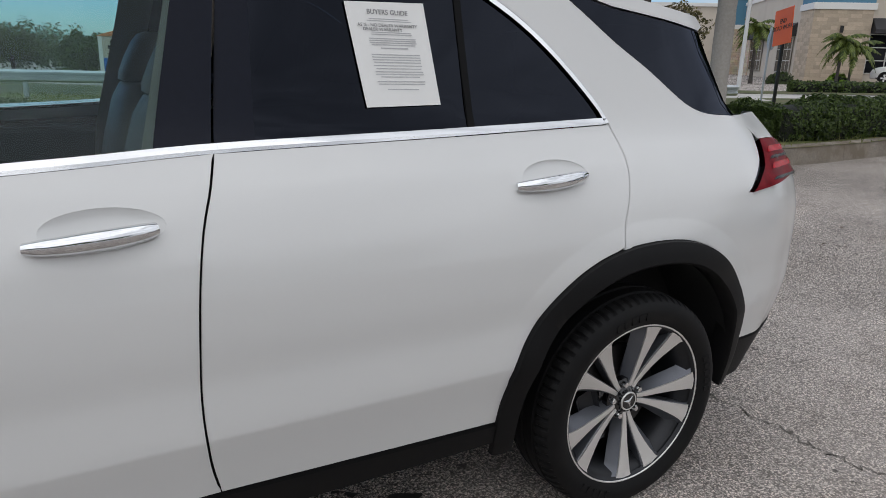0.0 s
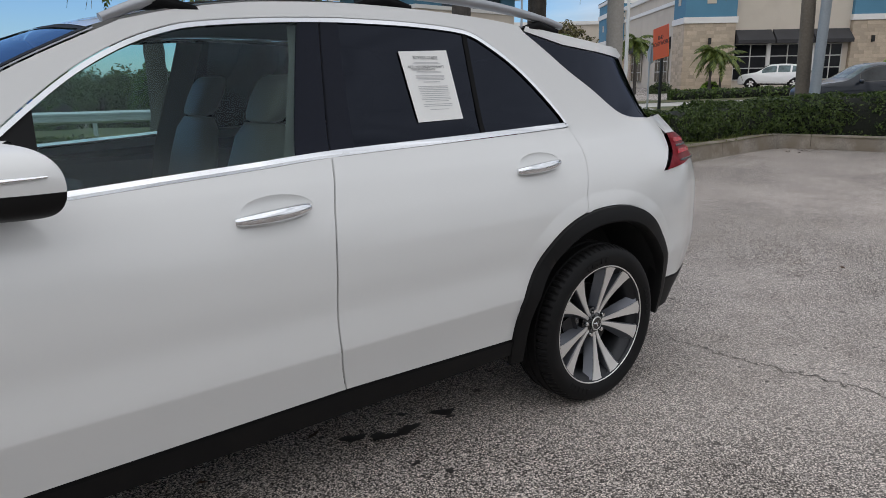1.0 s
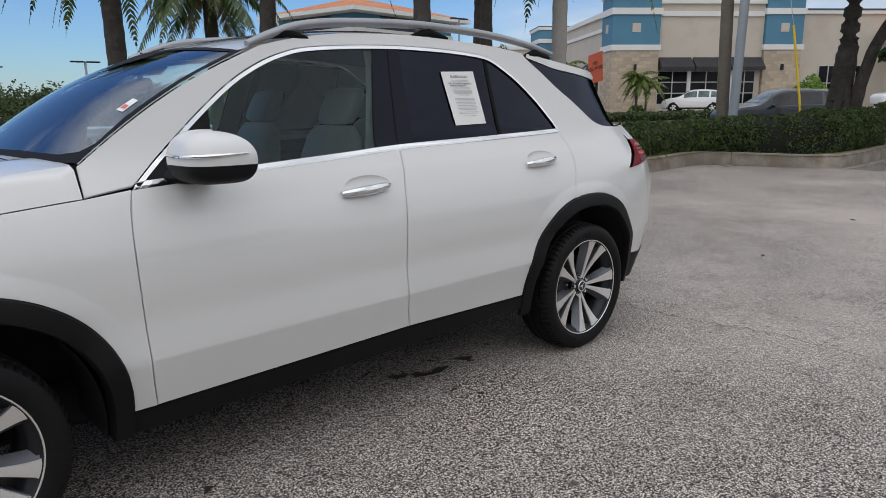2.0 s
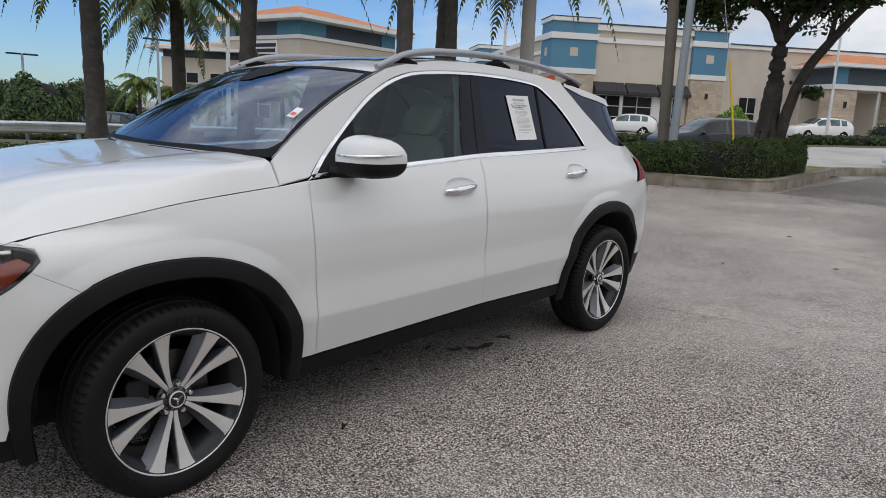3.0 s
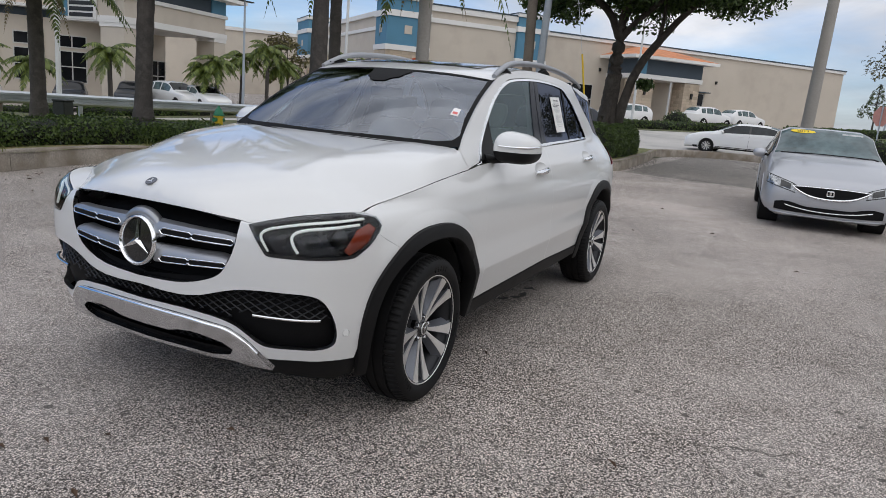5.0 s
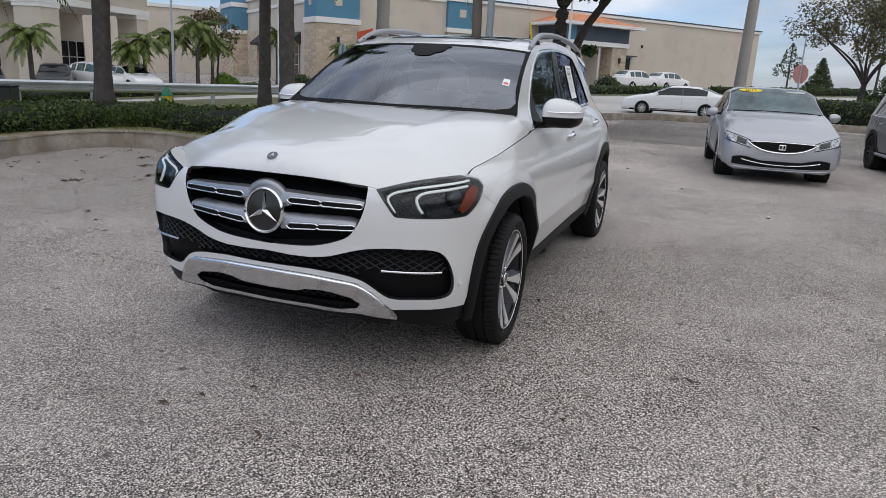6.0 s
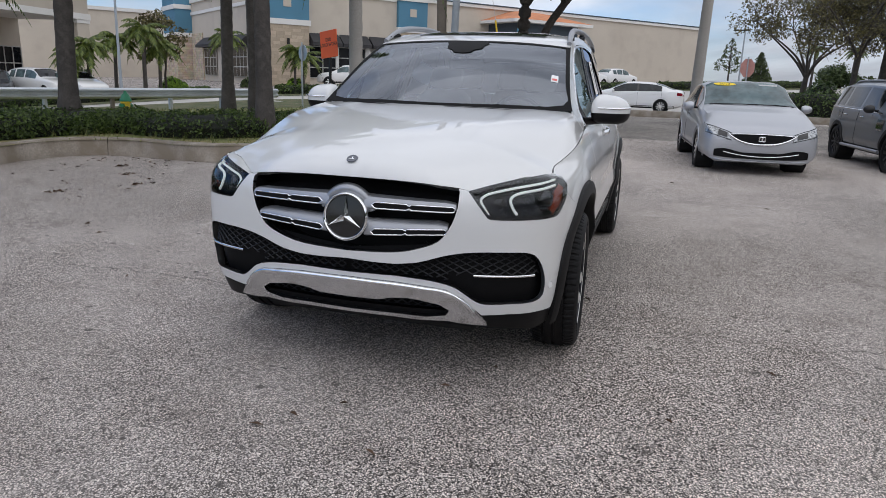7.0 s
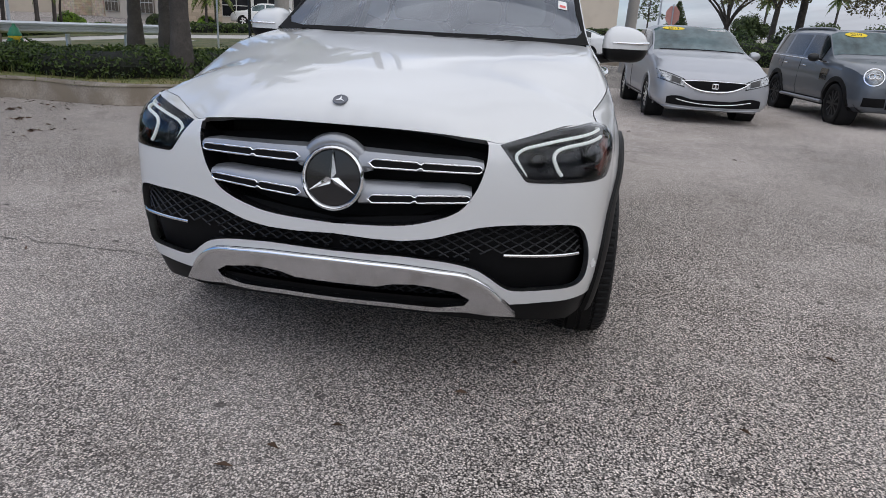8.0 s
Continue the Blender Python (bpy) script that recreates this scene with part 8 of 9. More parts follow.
def road_car(name, spec, paint, label, at, scale=(1, 1, 1), trim=None, wheel_mat=None, front=None, group="", arches=None, detail=True):
    """A car on its wheels, nose along +x of its frame. front: a function that adds the face's own parts."""
    ob = thing(name, label, "car", group, at)
    kx, ky, kz = scale
    fw, fb, fs, ft, fr = (curve([x for x in spec["X"]], spec[k]) for k in ("W", "B", "S", "T", "R"))

    def skin(x, t, off=0.0):
        w, b, s, tp, r = fw(x), fb(x), fs(x), ft(x), fr(x)
        lid = min((tp - s) / 0.3, 1)
        ys = (0, .80 * w, .96 * w, w, w * .995, .955 * w, r + (.955 * w - r) * .14, r * .82, 0)
        zs = (b, b, b + .08, b + .32 * (s - b), b + .72 * (s - b), s, tp - .075 * lid - .004, tp - .014 * lid, tp)
        sgn, t = (1, t) if t <= 8 else (-1, 16 - t)
        i = min(int(t), 7)
        u = t - i
        y, z = ys[i] + (ys[i + 1] - ys[i]) * u, zs[i] + (zs[i + 1] - zs[i]) * u
        q = Vector((x * kx, (y + off * (1 if y > 0.02 else 0)) * sgn * ky, (z + off * ease(t, 5, 8)) * kz))
        return q

    x0, x1 = spec["X"][0], spec["X"][-1]
    xs = sorted(set(span(x0, x1, 152 if detail else 46) + [x0 + .02, x1 - .02]))
    ts = [0, .5, .75, 1, 1.5] + span(2, 4, 16) + [4.3, 4.6, 5, 5.5, 6, 6.5, 7, 7.5, 8] if detail else [0, 1, 2, 2.5, 3, 3.5, 4, 4.6, 5, 5.5, 6, 6.5, 7, 7.5, 8]
    ring = ts + [16 - t for t in reversed(ts[1:-1])]
    body = Pile().rings([[skin(x, t) for t in ring] for x in xs])

    def in_well(f):
        c = sum((Vector(body.v[i]) for i in f), Vector()) / len(f)
        return abs(c.y) > .58 * ky and len(f) == 4 and any(math.hypot(c.x - wx * kx, c.z - spec["rad"] * kz) < spec["rad"] * kz + .05 for wx in spec["wheels"])
    if detail:
        body.f = [f for f in body.f if not in_well(f)]

    def flank_y(x, z):
        """Half the body's width at a height of its side."""
        lo, hi = 1.6, 5.0
        for _ in range(16):
            md = (lo + hi) / 2
            lo, hi = (md, hi) if skin(x / kx, md).z < z else (lo, md)
        return skin(x / kx, lo).y
    body.done("body", paint, ob, "", 38)

    def patch(nm, mat, xa, xb, ta, tb, n=8, m=8, off=0.006, shape=None, both=True, lbl=""):
        for sd in ((1, -1) if both else (1,)):
            p = Pile()
            p.grid(lambda u, v: skin(xa + (xb - xa) * u, (lambda t: t if sd > 0 else 16 - t)(ta + (tb - ta) * (v if shape is None else shape(u, v))), off), span(0, 1, n), span(0, 1, m))
            p.done(nm, mat, ob, lbl, 50)

    sa, sb = spec["screen"]
    p = Pile().grid(lambda u, t: skin(sb + (sa - sb) * u, t, 0.006), span(0.04, 0.96, 10), [6.15, 6.5, 7, 7.5, 8, 8.5, 9, 9.5, 9.85])
    p.done("windscreen", SHOPGLASS if not detail else CARGLASS, ob, "", 50)
    ba, bb = spec["back"]
    Pile().grid(lambda u, t: skin(ba + (bb - ba) * u, t, 0.006), span(0.08, 0.94, 8), [6.2, 6.5, 7, 7.5, 8, 8.5, 9, 9.5, 9.8]).done("rear_screen", CARGLASS, ob, "", 50)
    if detail:
        patch("window_surround", GLOSS, spec["sides"][0][0] + .03, spec["sides"][-1][1] - .03, 5.07, 5.96, 24, 4, 0.003)
    for a, b in spec["sides"]:
        patch("side_window", SIDEGLASS if detail else CARGLASS, a, b, 5.12, 5.92, 8, 4, 0.006)
    if detail:
        patch("tail_lamp", REDLENS, -1.98, -2.25, 4.25, 4.95, 5, 3, 0.008)
    tm = trim or TRIM
    patch("sill", tm, 1.9, -1.9, 1.05, 2.3, 10, 3, 0.008)
    for wx in spec["wheels"]:
        for sd in (1, -1):
            y = fw(wx) * ky
            c = Vector((wx * kx, sd * (y - (0.035 if detail else 0.005)), spec["rad"] * kz))
            m = Matrix.Translation(c) @ pose(0, 0, 0, -90 * sd, 0, 0)
            R = spec["rad"] * kz
            hoop = Pile()
            if detail:
                Pile().turn([(R + .04, 0.02), (R + .045, -.10), (R + .04, -.26), (0.0, -.26)], m, 30).done("wheel_well", UNDER, ob, "", 40)
                top = [a for a in span(radians(-40), radians(220), 44) if c.z + R * math.sin(a) > fb(wx) * kz + .02]
                wide_ = .115 if arches else .07
                lip = lambda a, r, o: (lambda x, z: Vector((x, sd * (flank_y(x, z) + o), z)))(c.x + r * math.cos(a), c.z + r * math.sin(a))
                hoop.grid(lambda a, k: lip(a, R + (.028, .026, .032, .07, wide_ - .006, wide_)[k], (-.10, .004, .012, .012, .009, -.006)[k]), top, range(6))
                hoop.done("wheel_arch", arches or paint, ob, "", 50)
            else:
                hoop.turn([(0.0, 0.004), (R + .05, 0.004), (R + .051, 0.010), (R + .055, -0.05)], m, 30)
                hoop.v = [v if v[2] > 0.16 * kz else (v[0], v[1], 0.16 * kz) for v in hoop.v]
                hoop.done("wheel_arch", UNDER, ob, "", 40)
            tyre = Pile().turn([(R * .66, .012), (R * .72, .028), (R * .88, .032), (R * .97, .02), (R, -.01), (R, -.2), (R * .6, -.2)], m, 30).done("wheel", RUBBER, ob, "", 45)
            Pile().turn([(R * .67, .016), (R * .62, .014), (R * .58, -.02), (0.0, -.03)], m, 24).done("rim", UNDER, tyre, "", 40)
            for k in range(10 if detail else 5):
                rr = m @ pose(0, 0, 0, 0, 0, (36 if detail else 72) * k)
                wd = .012 if detail else .03
                Pile().add([rr @ Vector(v) for v in ((.03, wd, .012), (R * .64, wd * 1.7, .016), (R * .64, -wd * 1.7, .016), (.03, -wd, .012))], [(0, 1, 2, 3)]).done("spoke", wheel_mat or ALLOY, tyre)
            Pile().turn([(0.0, .018), (.045, .016), (.05, .0)], m, 14).done("hub", wheel_mat or ALLOY, tyre, "", 40)
    if detail:
        for sd in (1, -1):
            z = fs(sb - .35) + .06
            Pile().rings([[Vector(((sb - .30) * kx + dx, sd * (fw(sb - .3) * ky + .10 + dy), (z + .0) * kz + dz)) for dx, dz in [(g * (.075 if math.cos(w_) > 0 else .05) * math.cos(w_), g * .075 * math.sin(w_)) for w_ in span(0, 2 * math.pi * 11 / 12, 11)]] for dy, g in ((-.095, .3), (-.085, .75), (-.05, .98), (.0, 1.0), (.045, .85), (.075, .55), (.088, .2))]).done("mirror", paint if arches is None else BLACKPAINT, ob, "", 40)
            Pile().tube([((sb - .3) * kx, sd * (fw(sb) * ky - .06), z * kz - .03), ((sb - .3) * kx, sd * (fw(sb) * ky + .03), z * kz - .02)], .022, 6).done("mirror_foot", TRIM, ob)
            for a in spec["sides"][:2]:
                q = skin((a[0] * .25 + a[1] * .75), 4.5, 0.012)
                Pile().tube([Vector((q.x + .09, q.y * sd, q.z)), Vector((q.x, q.y * sd + .012 * sd, q.z)), Vector((q.x - .09, q.y * sd, q.z))], .012, 6).done("door_handle", paint if arches is None else CHROME, ob, "", 60)
            for a in spec["sides"][:2]:
                xs_ = a[1] - .04
                Pile().tube([(lambda q: Vector((q.x, q.y * sd, q.z)))(skin(xs_, t, 0.001)) for t in (2.3, 3, 3.6, 4.2, 4.9)], .004, 4).done("door_gap", SEAL, ob)
    if front:
        def reach(y, z):
            """How far ahead the nose stands at a place across it."""
            lo, hi = 1.0, x1
            for _ in range(22):
                mdl = (lo + hi) / 2
                hold = False
                prev = skin(mdl, 0)
                for t in (1, 2, 3, 4, 5, 6, 7, 8):
                    q = skin(mdl, t)
                    if (prev.z <= z <= q.z) and abs(y) <= prev.y + (q.y - prev.y) * (z - prev.z) / max(q.z - prev.z, 1e-6):
                        hold = True
                    prev = q
                lo, hi = (mdl, hi) if hold else (lo, mdl)
            return lo * kx

        def face(nm, mat, ys, low, high, out, lbl="", n=4):
            """A patch laid on the nose between two curves over y."""
            g = lambda y, v: Vector((reach(y, low(y) + (high(y) - low(y)) * v) + out, y, low(y) + (high(y) - low(y)) * v))
            pl = Pile().grid(g, ys, span(0, 1, n))
            edge = [g(y, 0) for y in ys]
            return pl.done(nm, mat, ob, lbl, 50), edge
        front(ob, skin, face, reach)
    return ob


CARGLASS = surf("dark_car_glass", (0.082, 0.118, 0.122), 0.05, var=0.5, big=2.2, fine=7, bump=0.0, spec=0.3)
SIDEGLASS = surf("dark_side_glass", (0.016, 0.020, 0.022), 0.04, var=0.5, big=2.2, fine=7, bump=0.0, spec=0.4)
SILVER = surf("silver_car_paint", (0.42, 0.43, 0.455), 0.36, 0.5, var=0.03, big=2, fine=900, bump=0.004, coat=0.5)
GREYPAINT = surf("grey_car_paint", (0.115, 0.13, 0.15), 0.30, 0.4, var=0.05, big=2, fine=900, bump=0.004, coat=0.5)
DARKPAINT = surf("charcoal_car_paint", (0.022, 0.027, 0.037), 0.3, var=0.05, bump=0.0, coat=0.5, spec=0.2)
WHITEPAINT = surf("white_paint_far", (0.76, 0.76, 0.75), 0.3, var=0.02, bump=0.0, coat=1.0)
REDPAINT = surf("dark_red_paint", (0.10, 0.012, 0.015), 0.3, 0.2, var=0.05, bump=0.0, coat=1.0)
SATIN_DULL = surf("lamp_reflector", (0.30, 0.31, 0.32), 0.28, 0.9, var=0.6, big=30, fine=90, bump=0.1)
TAGYELLOW = surf("yellow_sticker", (0.86, 0.62, 0.02), 0.6, var=0.03, bump=0.0)
LAMPCLEAR = surf("clear_headlamp", (0.26, 0.27, 0.275), 0.14, 0.6, var=0.8, big=14, fine=60, bump=0.15, coat=0.8)


def tag_on(ob, skin, spec, y, text, kz=1.0):
    """The yellow oval with a year, and a pale strip, high on the windscreen."""
    sa, sb = spec["screen"]
    a, b = skin(sa + (sb - sa) * .12, 8, .012), skin(sa + (sb - sa) * .34, 8, .012)
    d = (b - a).normalized()
    n = Vector((d.z * -1, 0, d.x)) if d.x > 0 else Vector((d.z, 0, -d.x))
    c = a.lerp(b, .35) + n * 0.006
    m = Matrix(((0, -d.x, n.x, c.x), (1, 0, n.y, y), (0, -d.z, n.z, c.z - .010 * (abs(y) / .3)), (0, 0, 0, 1)))
    ov = Pile().rings([[m @ Vector((.19 * math.cos(2 * math.pi * k / 28), .062 * math.sin(2 * math.pi * k / 28), h)) for k in range(28)] for h in (-.002, .001)]).done("price_tag", TAGYELLOW, ob, "yellow oval year sticker")
    words("tag_figures", text, .10, m @ pose(0, 0, .002), BLACKPAINT, ov, .0008)


def saloon_face(ob, skin, face, reach):
    bar = lambda ys, f, out: [Vector((reach(y, f(y)) + out, y, f(y))) for y in ys]
    wide = span(-.50, .50, 20)
    gtop, gbot = (lambda y: .635 - .012 * (y / .5) ** 2), (lambda y: .475 + .150 * (abs(y) / .5) ** 2.6)
    face("grille", SEAL, wide, gbot, gtop, .008, "black upper grille")
    Pile().tube(bar(wide, gbot, .012), [.010 + .012 * (1 - (i / 10 - 1) ** 2) for i in range(21)], 6).done("grille_chrome", CHROME, ob, "chrome grille lip", 60)
    Pile().tube(bar(wide, gtop, .006), .007, 6).done("grille_top", CHROME, ob, "", 60)
    x = reach(0, .57) + .012
    bd = Pile().box((x, -.052, .522), (x + .016, .052, .606), None, .012).done("badge", CHROME, ob, "small chrome badge")
    Pile().box((x + .012, -.036, .536), (x + .018, .036, .592), None, .004).done("badge_field", SEAL, bd)
    Pile().box((x + .014, -.014, .532), (x + .022, .014, .596), None, .003).done("badge_bar", CHROME, bd)
    low = span(-.70, .70, 22)
    itop, ibot = (lambda y: .345 + .055 * ease(abs(y), .25, .55) - .02 * ease(abs(y), .6, .7)), (lambda y: .245 + .03 * (abs(y) / .7) ** 3)
    face("lower_grille", SEAL, low, ibot, itop, .008, "black lower intake")
    Pile().tube(bar(span(-.56, .56, 16), lambda y: .285 + .065 * (abs(y) / .56) ** 2.2, .014), .011, 6).done("intake_chrome", CHROME, ob, "", 60)
    Pile().tube(bar(span(-.74, .74, 16), lambda y: .205 + .03 * (abs(y) / .74) ** 3, .008), .016, 6).done("lower_lip", SATIN, ob, "", 60)
    for sd in (1, -1):
        ys = [q * sd for q in span(.45, .838, 14)]
        lo_, hi_ = (lambda y: .530 + .110 * (abs(y) - .45) / .39), (lambda y: .632 + .130 * ((abs(y) - .45) / .39) ** .75)
        hl, _ = face("headlamp", LAMPCLEAR, ys, lo_, hi_, .008, "clear wraparound headlamp", 5)
        face("headlamp_bezel", GLOSS, [q * sd for q in span(.52, .66, 6)], lambda y: lo_(y) + .02, lambda y: hi_(y) - .018, .0105)[0].parent = hl
        for y0, y1 in ((.47, .505), (.68, .79)):
            face("reflector", SATIN_DULL, [q * sd for q in span(y0, y1, 5)], lambda y: lo_(y) + .016, lambda y: hi_(y) - .022, .0105)[0].parent = hl
        for edge in (lo_, hi_):
            Pile().tube(bar(ys, edge, .008), .0055, 5).done("headlamp_seal", SEAL, hl)
    Pile().tube([skin(1.02, t, .012) for t in (6.6, 7.4, 8.2, 9.2)], .008, 5).done("wiper", SEAL, ob)
    tag_on(ob, skin, SEDAN, -.36, "2013")
    s_ = skin(.36, 7.6, .014)
    Pile().box((s_.x - .02, .22, s_.z - .03), (s_.x + .015, .52, s_.z + .004), None, .003).done("paper_strip", PAPER, ob, "white strip sticker")


def crossover_face(ob, skin, face, reach):
    for sd in (1, -1):
        m = Matrix.Translation((reach(.60 * sd, .80) - .055, .61 * sd, .80)) @ pose(0, 0, 0, 0, 66, 20 * sd)
        Pile().turn([(.145, -.08), (.155, .03), (.15, .05), (.135, .055), (.125, .045)], m, 30).done("lamp_ring", CHROME, ob, "chrome headlamp ring", 40)
        hl = Pile().turn([(.125, .045), (.08, .065), (0, .075)], m, 22).done("headlamp", LAMPCLEAR, ob, "round headlamp", 50)
        Pile().turn([(.035, .078), (.045, .084), (.055, .076)], m @ Matrix.Translation((.0, -.035, 0)), 16).done("projector_ring", CHROME, hl, "", 50)
        Pile().turn([(.03, .079), (.038, .084), (.046, .077)], m @ Matrix.Translation((.0, .05, 0)), 16).done("projector_ring", CHROME, hl, "", 50)
        Pile().tube([skin(x, 8, .04) + Vector((0, .53 * sd, -.03 if -1.55 < x < .1 else -.07)) for x in span(-1.7, .2, 12)], .02, 8).done("roof_rail", SATIN, ob, "satin roof rail", 60)
        Pile().tube([(lambda q: Vector((q.x, q.y * sd, q.z)))(skin(x, 5.02, .012)) for x in span(.80, -1.85, 20)], .010, 6).done("belt_trim", CHROME, ob, "thin chrome belt strip", 60)
        Pile().tube([(x, sd * .90, .33) for x in (-.92, .92)], .03, 8).done("side_step", SATIN, ob, "satin side step", 60)
        Pile().grid(lambda u, v: (lambda q: Vector((q.x, q.y * sd, q.z)))(skin(.94 - .26 * u, 3.7 + .8 * v, .010)), span(0, 1, 4), span(0, 1, 3)).done("side_scuttle", GLOSS, ob, "black side vent", 50)
        face("fog_intake", SEAL, [q * sd for q in span(.42, .74, 6)], lambda y: .36, lambda y: .50, .008, "black corner intake")
    face("grille", SEAL, span(-.44, .44, 10), lambda y: .52 + .06 * (y / .44) ** 2, lambda y: .74 - .03 * (y / .44) ** 2, .008, "black hexagonal grille")
    face("lower_grille", SEAL, span(-.40, .40, 8), lambda y: .34, lambda y: .46, .008, "black lower intake")
    tag_on(ob, skin, COMPACT, -.30, "2019")


road_car("sedan_car", SEDAN, SILVER, "silver four-door saloon car with a yellow year sticker", pose(-9.25, 2.65, 0.01, 0, 0, 4.3), (1.01, 1.01, 1.02), front=saloon_face)
road_car("compact_car", COMPACT, GREYPAINT, "dark grey compact crossover with black wheels and year sticker", pose(-9.90, 5.76, 0, 0, 0, 6), (1.0, 1.0, 1.0), wheel_mat=BLACKPAINT, front=crossover_face, arches=TRIM)
road_car("white_saloon", SEDAN, WHITEPAINT, "white saloon car on the street behind the kerb", pose(-31.0, -0.2, 0.03, 0, 0, -93), (1.08, 1.05, 1.0))


def on_street(u, v, heading):
    """A frame on the street: heading 0 along the street to the far end, 180 towards the corner tower's side."""
    q = st(u, v)
    return pose(q.x, q.y, terrain(q.x, q.y) + 0.02, 0, 0, math.degrees(math.atan2(UY, UX)) + heading)


road_car("dark_crossover", CROSS, DARKPAINT, "charcoal crossover on the street behind the hedge", on_street(-6.4, 30.6, 178), (1, 1, 1))
FAR = "parked cars"
for u, v, hd, spec, pt, lb in ((1.6, 4.0, 150, CROSS, WHITEPAINT, "white crossover parked by the shop windows"), (14.3, 9, 178, CROSS, WHITEPAINT, "white crossover parked before the porch"), (28.3, 8, 5, CROSS, WHITEPAINT, "white crossover parked by the long wall"),
                               (8.0, 5, 170, SEDAN, DARKPAINT, "dark saloon parked by the store"), (9.8, 5.5, 165, SEDAN, REDPAINT, "dark red saloon parked by the store"),
                               (-30.2, 12, -92, CROSS, WHITEPAINT, "white van-like car parked by the furniture store"), (-25.9, 10, -88, CROSS, DARKPAINT, "dark crossover parked by the furniture store"), (-22.6, 10, -95, CROSS, DARKPAINT, "dark crossover parked by the furniture store"),
                               (-20.2, 9, -60, CROSS, WHITEPAINT, "white crossover parked by the furniture store"), (-18.6, 10, -70, SEDAN, WHITEPAINT, "white saloon parked by the furniture store"), (-33.8, 14, 170, CROSS, DARKPAINT, "dark crossover parked beyond the guard rail")):
    road_car("parked_car", spec, pt, lb, on_street(u, v, hd), group=FAR, detail=False)

pick = road_car("pickup_truck", CROSS, WHITEPAINT, "white pickup truck parked before the long wall", on_street(24.2, 8, 2), (1.0, 1, 1.05), detail=False)
Pile().box((-3.4, -.88, .45), (-1.6, .88, 1.12), None, .05).done("load_bed", WHITEPAINT, pick)

# ---- litter and wear on the asphalt
def blot(name, x, y, r, mat, label, seed, n=22):
    rng = random.Random(seed)
    ph = [rng.uniform(0, 6.28) for _ in range(4)]
    ring = []
    for i in range(n):
        a = 2 * math.pi * i / n
        q = r * (1 + 0.28 * math.sin(2 * a + ph[0]) + 0.2 * math.sin(3 * a + ph[1]) + 0.12 * math.sin(5 * a + ph[2]))
        ring.append((q * math.cos(a), q * math.sin(a) * 0.7, 0))
    ob = make(name, ring + [(0, 0, 0.0005)], [(i, (i + 1) % n, n) for i in range(n)], mat)
    ob.matrix_basis = Matrix.Translation((x, y, 0.004))
    return tagged(ob, label, "stain", kind="structure")


rs = random.Random(8)
for i in range(12):
    blot("oil_stain", -0.62 + rs.gauss(0, 0.22), 0.62 + rs.gauss(0, 0.10), rs.choice((0.012, 0.02, 0.03, 0.045)), STAIN, "dark damp spots on the asphalt under the car", 200 + i)


def crack(points, width, label, seed):
    rng = random.Random(seed)
    pts = []
    for p in flow([(x, y) for x, y in points], 14):
        pts.append(Vector((p[0] + rng.gauss(0, 0.018), p[1] + rng.gauss(0, 0.018))))
    p = Pile()
    for i in range(len(pts) - 1):
        d = (pts[i + 1] - pts[i])
        if d.length < 1e-4:
            continue
        s = Vector((-d.y, d.x)).normalized() * width
        w0, w1 = rng.uniform(0.3, 1), rng.uniform(0.3, 1)
        p.add([(*(pts[i] - s * w0), 0.0035), (*(pts[i + 1] - s * w1), 0.0035), (*(pts[i + 1] + s * w1), 0.0035), (*(pts[i] + s * w0), 0.0035)], [(0, 1, 2, 3)])
    return tagged(p.done("pavement_crack", CRACK), label, "crack", kind="structure")


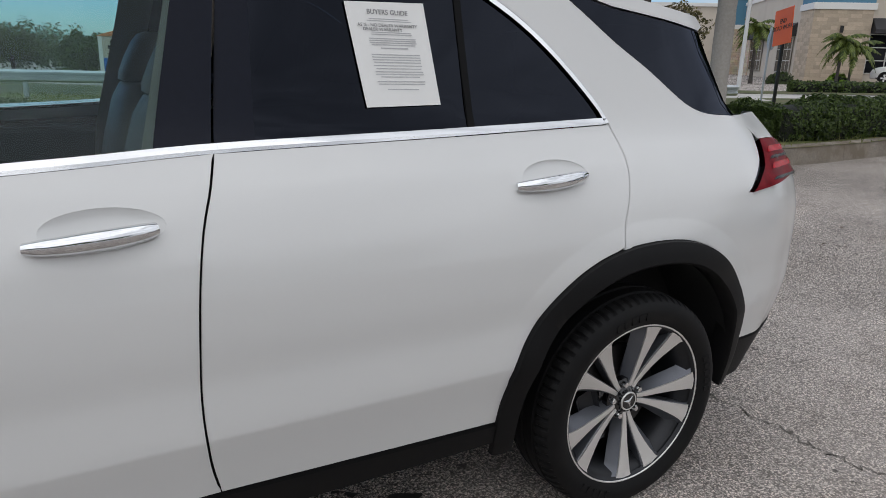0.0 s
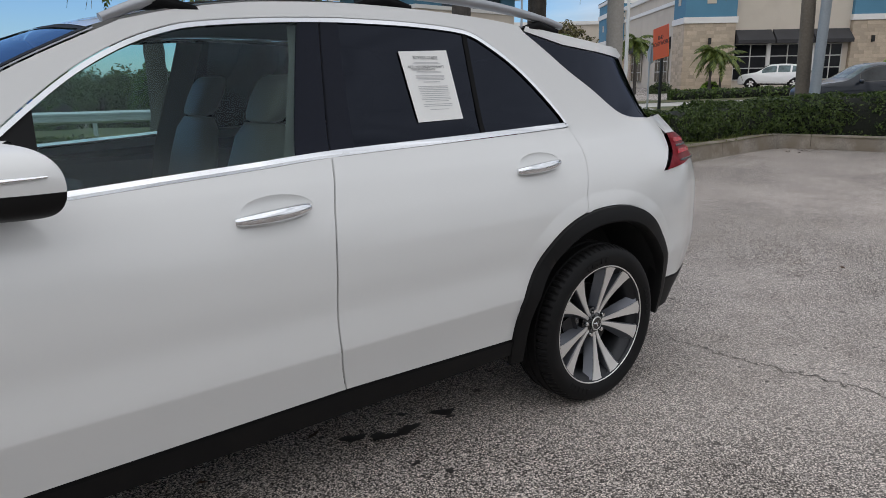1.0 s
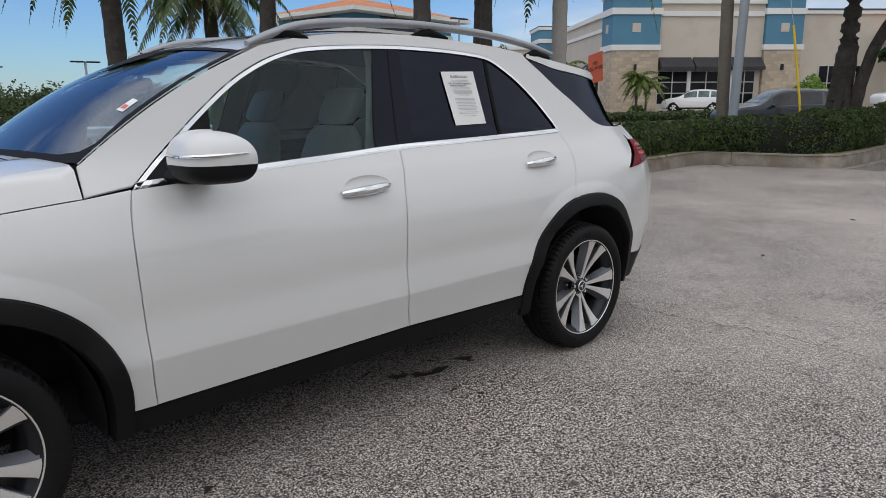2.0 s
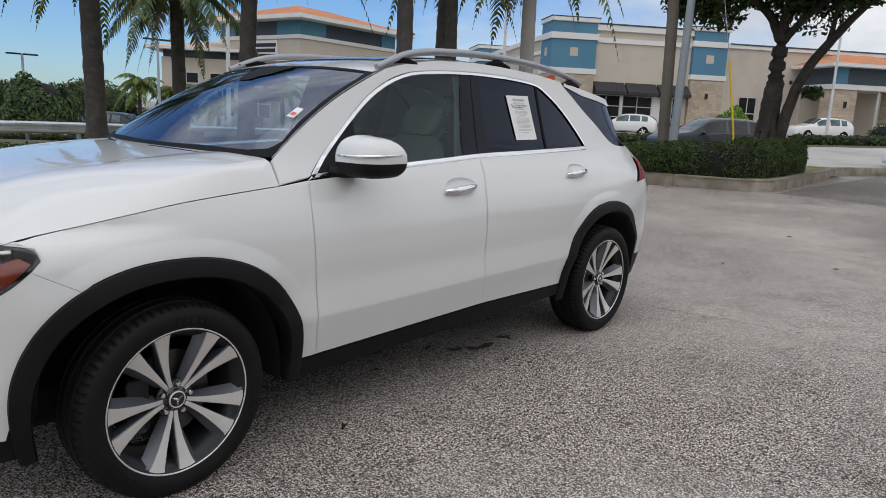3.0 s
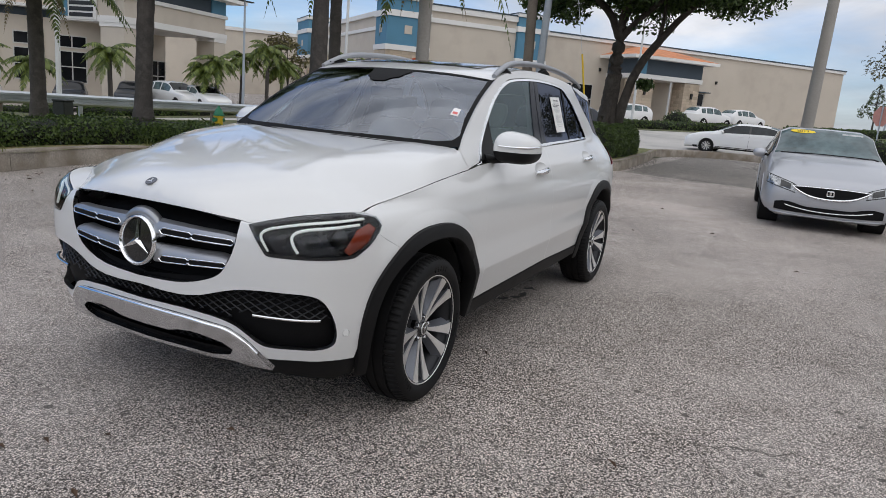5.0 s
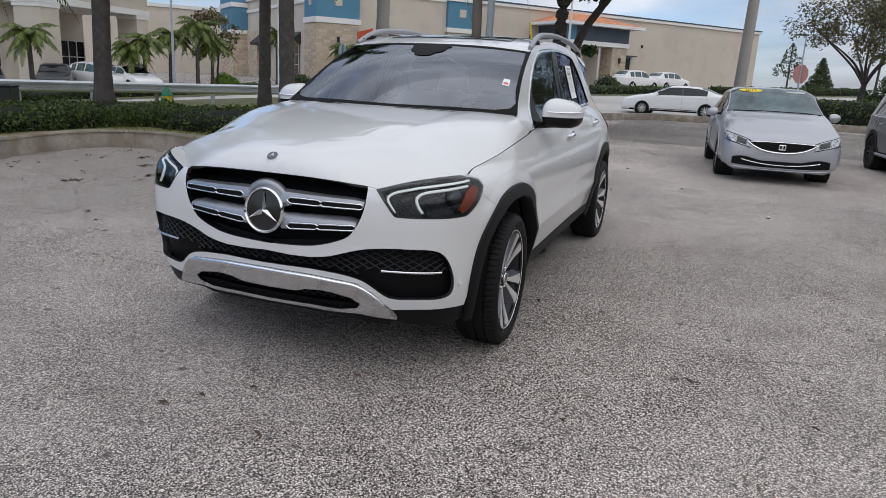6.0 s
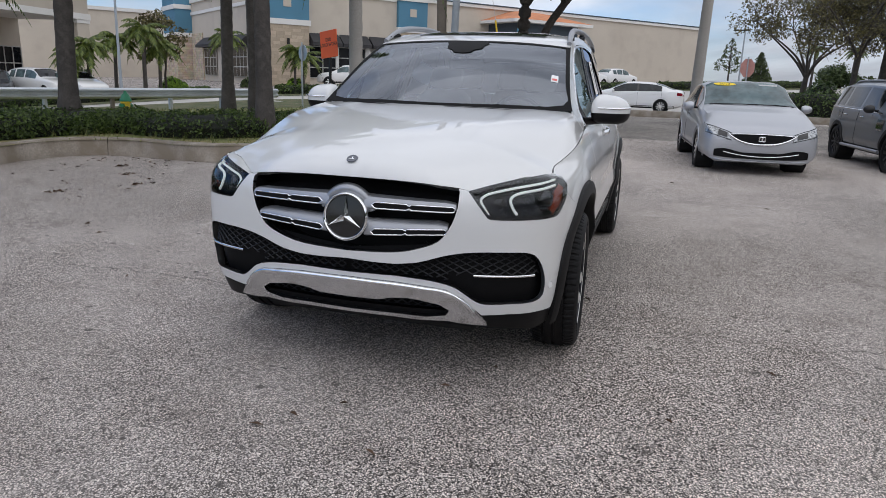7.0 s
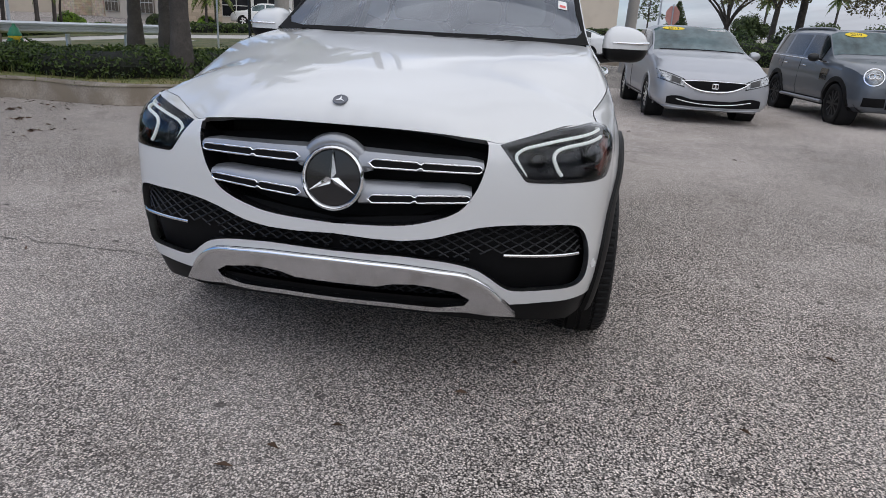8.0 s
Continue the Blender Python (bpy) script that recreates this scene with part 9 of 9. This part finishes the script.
crack([(-2.36, 0.5), (-2.40, 0.83), (-2.41, 1.12), (-2.47, 1.43), (-2.51, 1.72), (-2.45, 2.6)], 0.004, "hairline crack across the worn asphalt", 1)
crack([(1.45, -5.2), (1.36, -3.4), (1.36, -2.7), (1.30, -2.0), (1.30, -1.2)], 0.005, "hairline crack across the worn asphalt", 2)
crack([(1.22, 0.95), (1.14, 1.6), (1.18, 2.06), (1.03, 2.66), (0.95, 4.2)], 0.004, "hairline crack across the worn asphalt", 3)
crack([(-13.6, 0.6), (-13.3, 3.0), (-13.5, 6.0), (-13.1, 11)], 0.012, "open joint between two layers of asphalt", 4)
crack([(-5.5, -2.0), (-6.5, 0.5), (-6.2, 2.2)], 0.006, "hairline crack across the worn asphalt", 5)

rl = random.Random(21)
fallen = []
spots = [(2.78, -0.05), (2.62, 0.1), (2.29, 1.42), (2.95, 0.36), (2.3, 0.45), (2.9, -0.15), (3.2, 1.0), (1.6, 1.9)]
spots += [(rl.uniform(-13, 4), rl.uniform(-6.5, 8)) for _ in range(75)]
spots += [(-3.6 + rl.gauss(0, 0.25), rl.uniform(-6.9, -4.8)) for _ in range(60)] + [(rl.uniform(-3.5, 1.5), -6.75 + abs(rl.gauss(0, 0.25))) for _ in range(60)] + [(-12.4 + rl.gauss(0, 0.4), -3.6 + rl.gauss(0, 0.3)) for _ in range(70)]
spots += [(rl.uniform(-2.6, -0.5), rl.uniform(-5.6, -4.2)) for _ in range(14)]
for x, y in ((-2.3, -5.3), (-1.7, -4.6), (-0.9, -5.0), (-2.9, -5.9), (-0.2, -5.7), (0.7, -5.2), (-3.3, -4.4)):
    spots += [(x + rl.gauss(0, 0.07), y + rl.gauss(0, 0.04)) for _ in range(16)]
for x, y in spots:
    a, s = rl.uniform(0, 6.28), rl.uniform(0.010, 0.022)
    c, d = Vector((math.cos(a), math.sin(a), 0)) * s * 1.8, Vector((-math.sin(a), math.cos(a), 0)) * s * 0.7
    o = Vector((x, y, 0.006))
    k = len(fallen)
    fallen.append((o - c, o - d + Vector((0, 0, rl.uniform(0.0, 0.02))), o + c + Vector((0, 0, rl.uniform(0, 0.012))), o + d + Vector((0, 0, rl.uniform(0.0, 0.02)))))
lv = [p for q in fallen for p in q]
tagged(make("fallen_leaves", lv, [f for i in range(len(fallen)) for f in ((4 * i, 4 * i + 1, 4 * i + 2), (4 * i, 4 * i + 2, 4 * i + 3))], DRYLEAF), "dry brown leaves scattered over the asphalt", "leaves", kind="stuff")
